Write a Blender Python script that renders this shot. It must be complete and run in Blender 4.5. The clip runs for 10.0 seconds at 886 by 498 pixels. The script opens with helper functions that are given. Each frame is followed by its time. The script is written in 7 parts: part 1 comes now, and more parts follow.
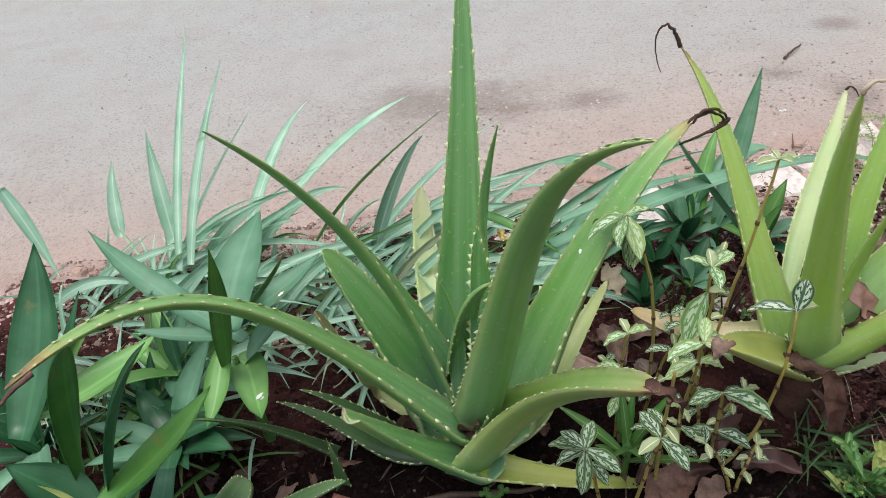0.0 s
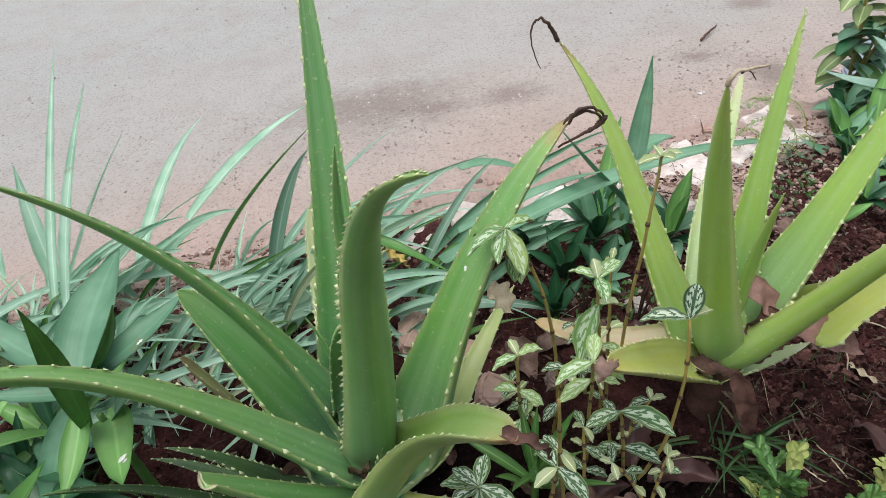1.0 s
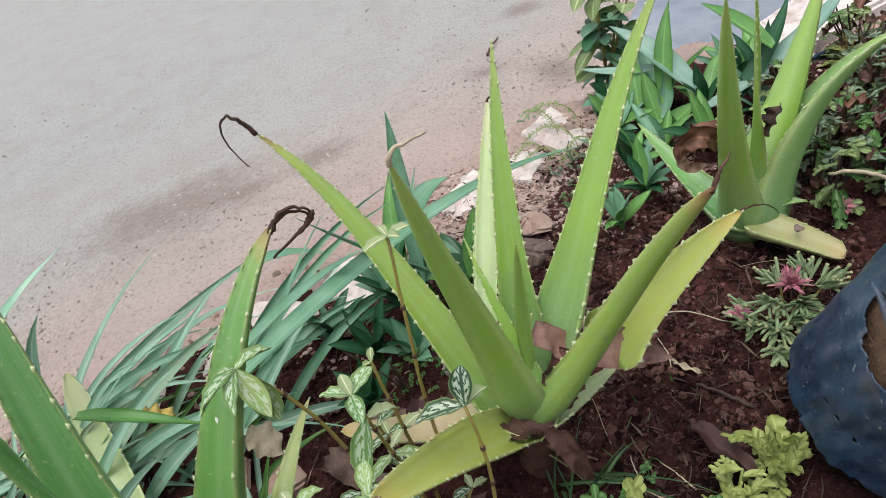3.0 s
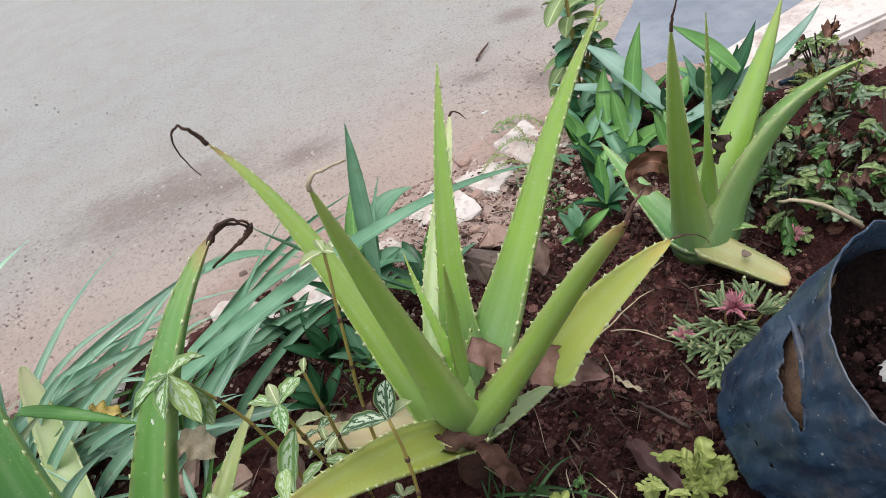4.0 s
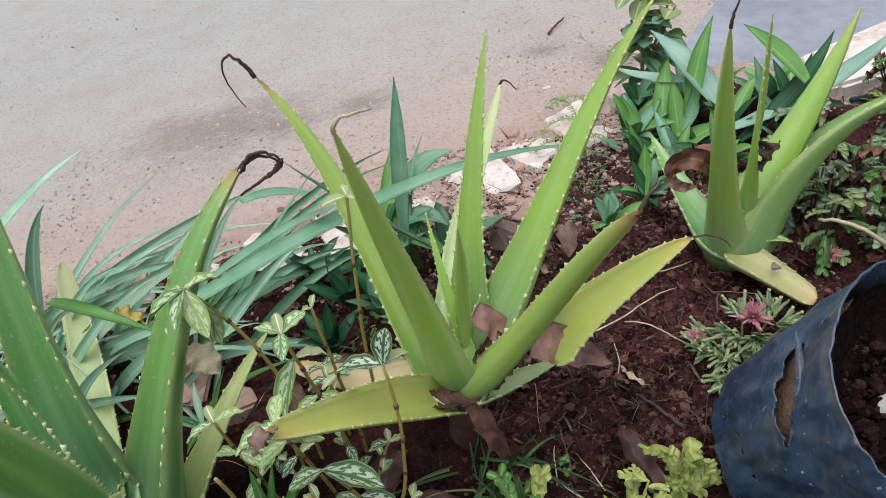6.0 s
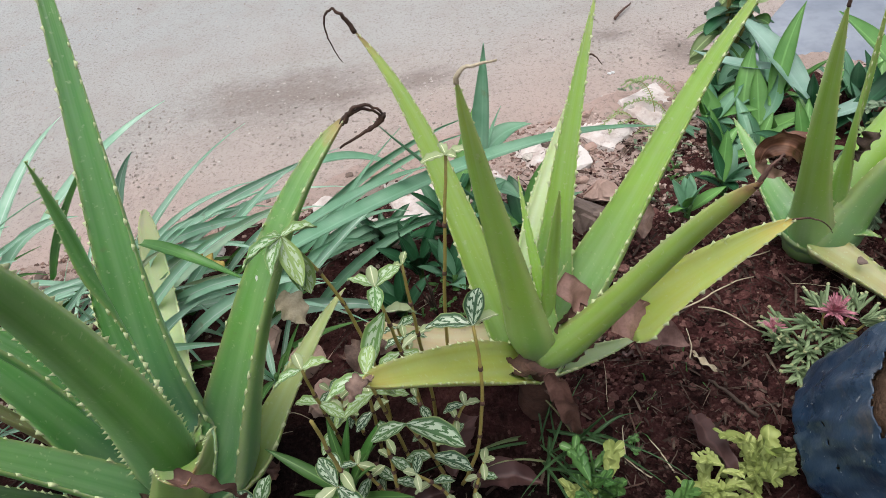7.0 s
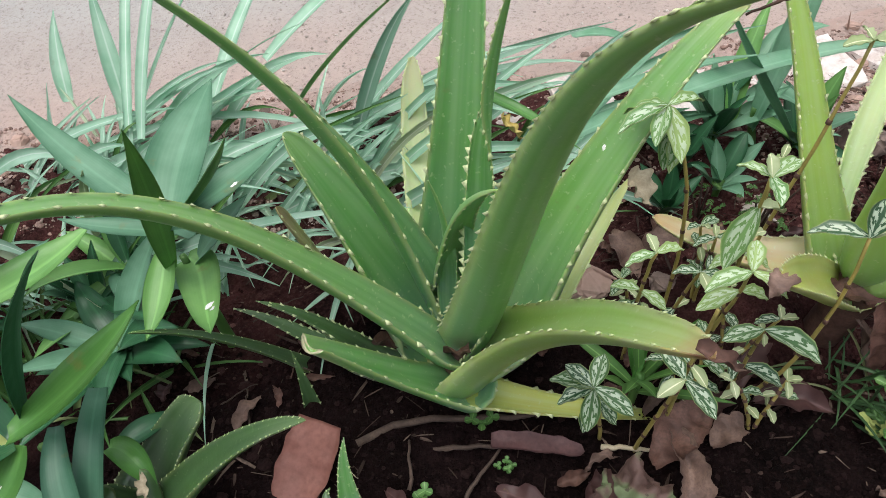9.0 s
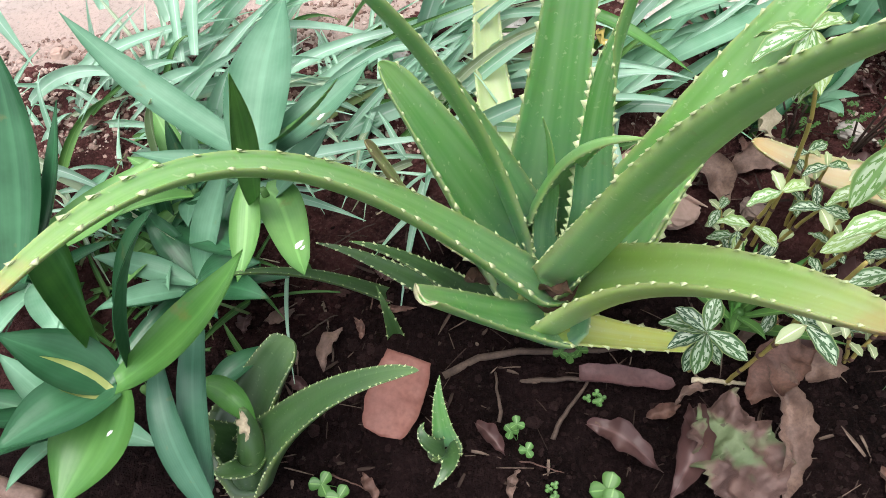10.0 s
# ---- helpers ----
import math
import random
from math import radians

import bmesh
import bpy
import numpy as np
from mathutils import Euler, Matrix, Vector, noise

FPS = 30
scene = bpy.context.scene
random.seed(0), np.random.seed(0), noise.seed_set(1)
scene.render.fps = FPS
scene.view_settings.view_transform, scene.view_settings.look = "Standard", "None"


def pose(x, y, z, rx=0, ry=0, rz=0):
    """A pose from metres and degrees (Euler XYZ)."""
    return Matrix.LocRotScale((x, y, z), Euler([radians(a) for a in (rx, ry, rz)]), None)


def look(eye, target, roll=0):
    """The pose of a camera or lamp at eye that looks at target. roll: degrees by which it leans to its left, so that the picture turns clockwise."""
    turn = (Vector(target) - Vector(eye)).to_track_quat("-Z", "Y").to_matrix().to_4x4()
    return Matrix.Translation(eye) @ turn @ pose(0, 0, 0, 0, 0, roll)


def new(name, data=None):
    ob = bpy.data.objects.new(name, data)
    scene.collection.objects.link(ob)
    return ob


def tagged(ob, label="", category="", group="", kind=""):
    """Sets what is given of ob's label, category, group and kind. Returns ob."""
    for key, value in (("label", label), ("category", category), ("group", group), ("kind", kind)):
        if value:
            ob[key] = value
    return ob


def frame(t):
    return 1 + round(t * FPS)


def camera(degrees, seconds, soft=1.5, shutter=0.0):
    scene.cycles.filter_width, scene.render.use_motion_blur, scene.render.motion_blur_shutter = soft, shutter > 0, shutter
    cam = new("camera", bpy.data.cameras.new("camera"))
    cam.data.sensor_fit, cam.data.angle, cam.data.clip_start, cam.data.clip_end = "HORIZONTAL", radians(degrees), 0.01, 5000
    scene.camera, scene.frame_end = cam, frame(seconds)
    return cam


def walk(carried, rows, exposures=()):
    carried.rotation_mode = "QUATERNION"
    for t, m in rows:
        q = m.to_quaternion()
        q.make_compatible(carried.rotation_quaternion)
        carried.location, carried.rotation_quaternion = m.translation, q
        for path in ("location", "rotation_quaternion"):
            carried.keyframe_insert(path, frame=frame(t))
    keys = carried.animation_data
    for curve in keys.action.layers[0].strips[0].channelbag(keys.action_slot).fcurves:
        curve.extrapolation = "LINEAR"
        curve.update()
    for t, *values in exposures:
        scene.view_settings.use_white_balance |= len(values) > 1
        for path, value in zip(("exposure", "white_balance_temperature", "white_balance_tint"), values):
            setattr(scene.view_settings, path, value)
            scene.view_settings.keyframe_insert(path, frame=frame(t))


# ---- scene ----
cam = camera(66.6, 10.0, soft=0.75)
PATH = [
    (0, (0.038, 0.062, 0.993), (-0.15, 1.598, -0.274), -7.7),
    (0.5, (0.097, 0.107, 0.968), (-0.003, 1.633, -0.322), -7.9),
    (1, (0.146, 0.145, 0.956), (0.085, 1.675, -0.331), -9.2),
    (1.5, (0.206, 0.192, 0.94), (0.212, 1.728, -0.341), -11.4),
    (2, (0.259, 0.225, 0.939), (0.325, 1.763, -0.338), -14.5),
    (2.5, (0.304, 0.248, 0.927), (0.455, 1.78, -0.35), -17.4),
    (3, (0.352, 0.241, 0.918), (0.633, 1.766, -0.345), -18.3),
    (3.2, (0.37, 0.238, 0.922), (0.671, 1.758, -0.342), -17.9),
    (4.3, (0.437, 0.202, 0.937), (0.685, 1.715, -0.347), -14.3),
    (4.5, (0.445, 0.201, 0.932), (0.657, 1.705, -0.37), -13.3),
    (5, (0.462, 0.2, 0.938), (0.642, 1.7, -0.372), -11.6),
    (6.5, (0.434, 0.176, 0.928), (0.518, 1.67, -0.399), -10.1),
    (7, (0.377, 0.178, 0.921), (0.398, 1.665, -0.417), -9.4),
    (7.5, (0.27, 0.194, 0.921), (0.2, 1.664, -0.433), -8.8),
    (8, (0.175, 0.208, 0.92), (0.03, 1.656, -0.452), -8.3),
    (8.5, (0.135, 0.21, 0.92), (-0.018, 1.644, -0.465), -6.8),
    (9, (0.026, 0.212, 0.89), (-0.152, 1.49, -0.638), -6.0),
    (9.5, (-0.048, 0.244, 0.868), (-0.226, 1.347, -0.791), -6.3),
    (10, (-0.078, 0.271, 0.896), (-0.292, 1.29, -0.812), -9.5),
]
walk(cam, [(t, look(eye, target, roll)) for t, eye, target, roll in PATH],
     exposures=[(0, 0.46), (1.5, 0.42), (3.0, 0.37), (6.5, 0.41), (7.5, 0.42), (8.0, 0.42), (8.5, 0.43), (9.0, 0.56), (9.5, 1.03), (10.0, 1.10)])

# ---- light ----
world = bpy.data.worlds.new("overcast_sky")
scene.world = world
world.use_nodes = True
wn, wl = world.node_tree.nodes, world.node_tree.links
sky = wn.new("ShaderNodeTexSky")
sky.sky_type, sky.sun_disc = "NISHITA", False
sky.sun_elevation, sky.sun_rotation = radians(83), radians(-113)
sky.air_density, sky.dust_density, sky.ozone_density = 1.0, 4.0, 1.0
grey = wn.new("ShaderNodeHueSaturation")
grey.inputs["Saturation"].default_value = 0.35
wl.new(sky.outputs[0], grey.inputs["Color"])
wl.new(grey.outputs[0], wn["Background"].inputs["Color"])
wn["Background"].inputs["Strength"].default_value = 0.16
sun = new("sun", bpy.data.lights.new("sun", "SUN"))
sun.data.energy, sun.data.angle, sun.data.color = 1.1, radians(60), (1.0, 0.985, 0.955)
sun.matrix_world = look((-0.7, -0.3, 6.4), (0, 0, 0))


# ---- materials ----
def material(name, rough=0.6, spec=0.5):
    """A material with a principled shader; returns it, its nodes, its links and the shader."""
    m = bpy.data.materials.new(name)
    m.use_nodes = True
    n, l = m.node_tree.nodes, m.node_tree.links
    p = n["Principled BSDF"]
    p.inputs["Roughness"].default_value = rough
    p.inputs["Specular IOR Level"].default_value = spec
    return m, n, l, p


def noise_at(n, l, scale, detail=4, where="Object", stretch=None, rough=0.55):
    c = n.new("ShaderNodeTexCoord")
    t = n.new("ShaderNodeTexNoise")
    t.inputs["Scale"].default_value, t.inputs["Detail"].default_value = scale, detail
    t.inputs["Roughness"].default_value = rough
    out = c.outputs[where]
    if stretch:
        k = n.new("ShaderNodeMapping")
        k.inputs["Scale"].default_value = stretch
        l.new(out, k.inputs[0])
        out = k.outputs[0]
    l.new(out, t.inputs["Vector"])
    return t.outputs["Fac"]


def ramp(n, l, fac, *stops):
    r = n.new("ShaderNodeValToRGB")
    e = r.color_ramp.elements
    while len(e) < len(stops):
        e.new(0.5)
    for k, (at, col) in zip(e, stops):
        k.position, k.color = at, (*col, 1) if len(col) == 3 else col
    l.new(fac, r.inputs[0])
    return r.outputs[0]


def mix(n, l, fac, a, b, how="MIX"):
    x = n.new("ShaderNodeMix")
    x.data_type, x.blend_type = "RGBA", how
    for sock, v in ((x.inputs[0], fac), (x.inputs[6], a), (x.inputs[7], b)):
        if isinstance(v, bpy.types.NodeSocket):
            l.new(v, sock)
        else:
            sock.default_value = v if isinstance(v, (int, float)) else (*v, 1)
    return x.outputs[2]


def calc(n, l, how, a, b=0.0):
    x = n.new("ShaderNodeMath")
    x.operation = how
    for sock, v in zip(x.inputs, (a, b)):
        if isinstance(v, bpy.types.NodeSocket):
            l.new(v, sock)
        else:
            sock.default_value = v
    return x.outputs[0]


def bump(n, l, p, fac, strength, distance=0.002):
    b = n.new("ShaderNodeBump")
    b.inputs["Strength"].default_value, b.inputs["Distance"].default_value = strength, distance
    l.new(fac, b.inputs["Height"])
    l.new(b.outputs[0], p.inputs["Normal"])


def uv_of(n, l):
    c = n.new("ShaderNodeTexCoord")
    s = n.new("ShaderNodeSeparateXYZ")
    l.new(c.outputs["UV"], s.inputs[0])
    return s.outputs[0], s.outputs[1]


def thin(m, n, l, p, colour, share):
    """Lets part of the light through a leaf."""
    t = n.new("ShaderNodeBsdfTranslucent")
    l.new(colour, t.inputs["Color"])
    x = n.new("ShaderNodeMixShader")
    x.inputs[0].default_value = share
    l.new(p.outputs[0], x.inputs[1])
    l.new(t.outputs[0], x.inputs[2])
    l.new(x.outputs[0], n["Material Output"].inputs["Surface"])


def aloe_skin(name, low, mid, tip, rough=0.36, waxy=0.34, burnt=0.0, pale=1.0):
    """Waxy aloe skin: colours at the base, along the blade and at the tip, with cloudy patches and fine pale flecks; burnt: the share from which the tip is brown."""
    m, n, l, p = material(name, rough, 0.6)
    u, v = uv_of(n, l)
    along = ramp(n, l, v, (0.0, low), (0.30, mid), (0.75, mid), (1.0, tip))
    cloud = noise_at(n, l, 9, 3)
    c = mix(n, l, calc(n, l, "MULTIPLY", cloud, 0.6), along, [k * 0.55 for k in mid])
    streak = noise_at(n, l, 4, 2, "UV", (1.1, 0.22, 1))
    c = mix(n, l, ramp(n, l, streak, (0.38, (0, 0, 0)), (0.72, (waxy,) * 3)), c, (0.40, 0.53, 0.33))
    # pale band down the channel and thin pale rim
    side = calc(n, l, "ABSOLUTE", calc(n, l, "SUBTRACT", u, 0.5))
    c = mix(n, l, ramp(n, l, side, (0.44, (0, 0, 0)), (0.5, (0.55 * pale,) * 3)), c, (0.42, 0.45, 0.2))
    fleck = noise_at(n, l, 150, 2)
    c = mix(n, l, ramp(n, l, fleck, (0.64, (0, 0, 0)), (0.72, (0.45 * pale,) * 3)), c, (0.42, 0.5, 0.3))
    scuff = noise_at(n, l, 42, 5)
    c = mix(n, l, ramp(n, l, scuff, (0.68, (0, 0, 0)), (0.76, (0.45,) * 3)), c, (0.17, 0.19, 0.08))
    l.new(c, p.inputs["Base Color"])
    l.new(ramp(n, l, cloud, (0.3, (rough - 0.08,) * 3), (0.7, (rough + 0.14,) * 3)), p.inputs["Roughness"])
    bump(n, l, p, noise_at(n, l, 70, 4), 0.25, 0.002)
    p.inputs["Coat Weight"].default_value, p.inputs["Coat Roughness"].default_value = 0.3, 0.38
    p.inputs["Subsurface Weight"].default_value = 0.55
    p.inputs["Subsurface Radius"].default_value = (0.018, 0.030, 0.007)
    if burnt:
        edge = calc(n, l, "ADD", v, calc(n, l, "MULTIPLY", calc(n, l, "SUBTRACT", noise_at(n, l, 60, 4), 0.5), 0.12))
        c = mix(n, l, ramp(n, l, edge, (burnt - 0.07, (0, 0, 0)), (burnt - 0.02, (0.75,) * 3), (burnt + 0.02, (1, 1, 1))), c, mix(n, l, ramp(n, l, edge, (burnt - 0.03, (0, 0, 0)), (burnt + 0.02, (1, 1, 1))), (0.38, 0.27, 0.10), (0.17, 0.08, 0.04)))
        l.new(c, p.inputs["Base Color"])
    return m


def blade_skin(name, dark, light, rough=0.4, ribs=26.0, share=0.3, midrib=0.0, spots=0.0, veins=0.03, loose=False):
    """A thin leaf with veins along it; loose: blades of one mesh that differ one by one."""
    m, n, l, p = material(name, rough, 0.5)
    u, v = uv_of(n, l)
    info = n.new("ShaderNodeObjectInfo")
    wave = calc(n, l, "SINE", calc(n, l, "MULTIPLY", u, ribs * 6.283))
    vein = ramp(n, l, wave, (0.0, (0, 0, 0)), (1.0, (veins,) * 3))
    patch = noise_at(n, l, 14, 4)
    c = mix(n, l, ramp(n, l, patch, (0.3, (0, 0, 0)), (0.72, (1, 1, 1))), dark, light)
    c = mix(n, l, calc(n, l, "MULTIPLY", info.outputs["Random"], 0.45), c, [k * 0.75 for k in dark])
    if loose:
        g = n.new("ShaderNodeNewGeometry")
        c = mix(n, l, ramp(n, l, g.outputs["Random Per Island"], (0.0, (0.6,) * 3), (0.30, (0, 0, 0))), c, [k * 0.55 for k in dark])
        c = mix(n, l, ramp(n, l, g.outputs["Random Per Island"], (0.86, (0, 0, 0)), (0.96, (0.6,) * 3)), c, (0.45, 0.42, 0.22))
    c = mix(n, l, vein, c, [min(1, k * 1.5) for k in light])
    if midrib:
        side = calc(n, l, "ABSOLUTE", calc(n, l, "SUBTRACT", u, 0.5))
        c = mix(n, l, ramp(n, l, side, (0.02, (midrib,) * 3), (0.07, (0, 0, 0))), c, [min(1, k * 1.7 + 0.03) for k in light])
    old = noise_at(n, l, 26, 5)
    c = mix(n, l, ramp(n, l, old, (0.66, (0, 0, 0)), (0.74, (0.4 + spots,) * 3)), c, (0.25, 0.2, 0.06))
    l.new(c, p.inputs["Base Color"])
    bump(n, l, p, calc(n, l, "ADD", calc(n, l, "MULTIPLY", wave, 0.12), noise_at(n, l, 60, 3)), 0.2, 0.0014)
    thin(m, n, l, p, c, share)
    return m


def silver_skin(name, dark, light):
    """Green leaf with raised silver patches between its veins."""
    m, n, l, p = material(name, 0.34, 0.5)
    u, v = uv_of(n, l)
    side = calc(n, l, "ABSOLUTE", calc(n, l, "SUBTRACT", u, 0.5))
    # two rows of blotches a side, slanted to the tip
    warp = noise_at(n, l, 2.5, 3, "UV", (3, 2.2, 1))
    slant = calc(n, l, "ADD", calc(n, l, "MULTIPLY", warp, 12.0), calc(n, l, "ADD", calc(n, l, "MULTIPLY", v, 27.0), calc(n, l, "MULTIPLY", side, -20.0)))
    across = calc(n, l, "SINE", calc(n, l, "MULTIPLY", side, 6.6))
    wob = noise_at(n, l, 5, 3, "UV", (6, 9, 1))
    blot = calc(n, l, "MULTIPLY", calc(n, l, "ADD", calc(n, l, "SINE", slant), 0.75), calc(n, l, "ABSOLUTE", across))
    blot = calc(n, l, "ADD", blot, calc(n, l, "MULTIPLY", wob, 1.3))
    mask = ramp(n, l, blot, (0.86, (0, 0, 0)), (1.25, (1, 1, 1)))
    rim = ramp(n, l, side, (0.05, (0, 0, 0)), (0.10, (1, 1, 1)), (0.30, (1, 1, 1)), (0.39, (0, 0, 0)))
    mask = calc(n, l, "MULTIPLY", mask, rim)
    info = n.new("ShaderNodeObjectInfo")
    green = mix(n, l, info.outputs["Random"], dark, light)
    c = mix(n, l, calc(n, l, "MULTIPLY", mask, 0.72), green, (0.58, 0.68, 0.52))
    c = mix(n, l, ramp(n, l, side, (0.44, (0, 0, 0)), (0.5, (0.7,) * 3)), c, (0.42, 0.50, 0.20))
    l.new(c, p.inputs["Base Color"])
    bump(n, l, p, mask, 0.5, 0.0012)
    thin(m, n, l, p, c, 0.15)
    return m


def plain(name, a, b, scale=30, rough=0.7, relief=0.3, depth=0.003, spec=0.4):
    """Two mottled tones and fine relief."""
    m, n, l, p = material(name, rough, spec)
    info = n.new("ShaderNodeObjectInfo")
    c = mix(n, l, ramp(n, l, noise_at(n, l, scale, 6), (0.3, (0, 0, 0)), (0.7, (1, 1, 1))), a, b)
    c = mix(n, l, calc(n, l, "MULTIPLY", info.outputs["Random"], 0.35), c, [k * 0.6 for k in a])
    c = mix(n, l, ramp(n, l, noise_at(n, l, scale * 7, 3), (0.4, (0, 0, 0)), (0.75, (0.5,) * 3)), c, [k * 0.55 for k in a])
    l.new(c, p.inputs["Base Color"])
    bump(n, l, p, noise_at(n, l, scale * 3, 6), relief, depth)
    return m


def road_earth():
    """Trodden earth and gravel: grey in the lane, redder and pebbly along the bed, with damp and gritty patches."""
    m, n, l, p = material("packed_earth", 0.85, 0.3)
    c = n.new("ShaderNodeTexCoord")
    s = n.new("ShaderNodeSeparateXYZ")
    l.new(c.outputs["Object"], s.inputs[0])
    big = noise_at(n, l, 0.9, 5)
    away = calc(n, l, "SUBTRACT", s.outputs[1], calc(n, l, "MULTIPLY", s.outputs[0], 0.26))
    far = calc(n, l, "ADD", away, calc(n, l, "MULTIPLY", calc(n, l, "SUBTRACT", big, 0.5), 1.3))
    lane = ramp(n, l, calc(n, l, "MULTIPLY", far, 0.2), (0.40, (0.47, 0.345, 0.30)), (0.50, (0.44, 0.37, 0.335)), (0.62, (0.405, 0.39, 0.37)), (0.85, (0.38, 0.385, 0.375)))
    mid = noise_at(n, l, 4, 7, rough=0.65)
    tone = mix(n, l, ramp(n, l, mid, (0.44, (0, 0, 0)), (0.74, (0.5,) * 3)), lane, (0.33, 0.28, 0.25))
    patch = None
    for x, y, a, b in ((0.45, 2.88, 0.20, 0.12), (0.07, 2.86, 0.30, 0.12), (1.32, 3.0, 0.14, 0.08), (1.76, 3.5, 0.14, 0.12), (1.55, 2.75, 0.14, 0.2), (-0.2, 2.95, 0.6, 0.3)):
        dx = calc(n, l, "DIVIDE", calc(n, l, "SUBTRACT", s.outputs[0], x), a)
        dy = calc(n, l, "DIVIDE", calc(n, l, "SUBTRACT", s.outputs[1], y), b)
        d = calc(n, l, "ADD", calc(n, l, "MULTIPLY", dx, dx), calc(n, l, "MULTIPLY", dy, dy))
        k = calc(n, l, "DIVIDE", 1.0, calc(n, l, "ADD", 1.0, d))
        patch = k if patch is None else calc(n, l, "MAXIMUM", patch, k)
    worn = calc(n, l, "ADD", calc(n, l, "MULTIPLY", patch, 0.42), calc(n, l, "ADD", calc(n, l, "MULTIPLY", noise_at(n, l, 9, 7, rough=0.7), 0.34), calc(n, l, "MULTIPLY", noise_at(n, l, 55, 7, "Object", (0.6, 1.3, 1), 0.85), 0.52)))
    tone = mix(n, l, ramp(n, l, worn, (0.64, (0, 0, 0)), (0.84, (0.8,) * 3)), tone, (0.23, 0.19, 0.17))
    grit = noise_at(n, l, 75, 6, rough=0.75)
    tone = mix(n, l, ramp(n, l, grit, (0.52, (0, 0, 0)), (0.66, (0.75,) * 3)), tone, (0.19, 0.155, 0.135))
    chips = n.new("ShaderNodeTexVoronoi")
    chips.inputs["Scale"].default_value = 38
    l.new(c.outputs["Object"], chips.inputs["Vector"])
    tone = mix(n, l, ramp(n, l, chips.outputs["Distance"], (0.0, (0.6,) * 3), (0.14, (0, 0, 0))), tone, (0.50, 0.455, 0.415))
    l.new(tone, p.inputs["Base Color"])
    bump(n, l, p, calc(n, l, "ADD", grit, calc(n, l, "MULTIPLY", noise_at(n, l, 24, 6), 0.9)), 1.0, 0.010)
    return m


def soil_earth(name="red_soil", loose=False):
    """Garden soil: damp near the path, where shade is also put into the near-black colour, drier and redder away from
    it; loose: crumbs that differ one by one.
    """
    m, n, l, p = material(name, 0.95, 0.06)
    c = n.new("ShaderNodeTexCoord")
    s = n.new("ShaderNodeSeparateXYZ")
    l.new(c.outputs["Object"], s.inputs[0])
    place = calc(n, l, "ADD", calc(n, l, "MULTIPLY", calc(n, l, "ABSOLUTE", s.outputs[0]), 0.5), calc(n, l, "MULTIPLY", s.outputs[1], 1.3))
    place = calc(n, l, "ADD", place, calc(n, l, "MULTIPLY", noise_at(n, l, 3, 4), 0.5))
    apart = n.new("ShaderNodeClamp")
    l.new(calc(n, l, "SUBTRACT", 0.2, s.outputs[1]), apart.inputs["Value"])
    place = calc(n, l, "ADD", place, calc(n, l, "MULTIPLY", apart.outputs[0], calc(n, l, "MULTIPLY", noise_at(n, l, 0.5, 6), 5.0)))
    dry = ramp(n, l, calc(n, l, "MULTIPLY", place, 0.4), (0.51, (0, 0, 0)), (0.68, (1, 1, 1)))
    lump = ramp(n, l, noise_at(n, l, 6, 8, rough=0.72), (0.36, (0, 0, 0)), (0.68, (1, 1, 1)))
    # near-black tones: damp earth with the shade by the path painted in
    damp_shade = mix(n, l, lump, (0.0040, 0.0023, 0.0023), (0.018, 0.0090, 0.0090))
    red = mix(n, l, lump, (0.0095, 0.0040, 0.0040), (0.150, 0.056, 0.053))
    a = mix(n, l, dry, damp_shade, red)
    fine = ramp(n, l, noise_at(n, l, 130, 5, rough=0.7), (0.48, (0, 0, 0)), (0.70, (0.55,) * 3))
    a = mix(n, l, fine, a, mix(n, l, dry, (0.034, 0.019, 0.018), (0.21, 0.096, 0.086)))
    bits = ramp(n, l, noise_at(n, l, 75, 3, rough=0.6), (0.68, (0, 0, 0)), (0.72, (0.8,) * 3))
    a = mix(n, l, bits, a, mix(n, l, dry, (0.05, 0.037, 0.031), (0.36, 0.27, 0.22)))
    if loose:
        g = n.new("ShaderNodeNewGeometry")
        a = mix(n, l, ramp(n, l, g.outputs["Random Per Island"], (0.0, (0.9,) * 3), (0.5, (0, 0, 0))), a, (0.009, 0.0045, 0.004))
        a = mix(n, l, ramp(n, l, g.outputs["Random Per Island"], (0.66, (0, 0, 0)), (1.0, (0.9,) * 3)), a, mix(n, l, dry, (0.034, 0.019, 0.018), (0.30, 0.155, 0.135)))
    l.new(a, p.inputs["Base Color"])
    bump(n, l, p, calc(n, l, "ADD", noise_at(n, l, 60, 6), noise_at(n, l, 220, 4)), 1.0, 0.016)
    return m


def whitewash():
    """Old whitewashed cement, worn through to pinkish dirt in blotches."""
    m, n, l, p = material("worn_whitewash", 0.85, 0.3)
    c = mix(n, l, ramp(n, l, noise_at(n, l, 7, 7, rough=0.7), (0.34, (0, 0, 0)), (0.52, (1, 1, 1))), (0.42, 0.32, 0.28), (0.66, 0.60, 0.57))
    c = mix(n, l, ramp(n, l, noise_at(n, l, 38, 6, rough=0.7), (0.55, (0, 0, 0)), (0.70, (0.7,) * 3)), c, (0.26, 0.18, 0.15))
    l.new(c, p.inputs["Base Color"])
    bump(n, l, p, noise_at(n, l, 45, 7, rough=0.7), 0.8, 0.006)
    return m


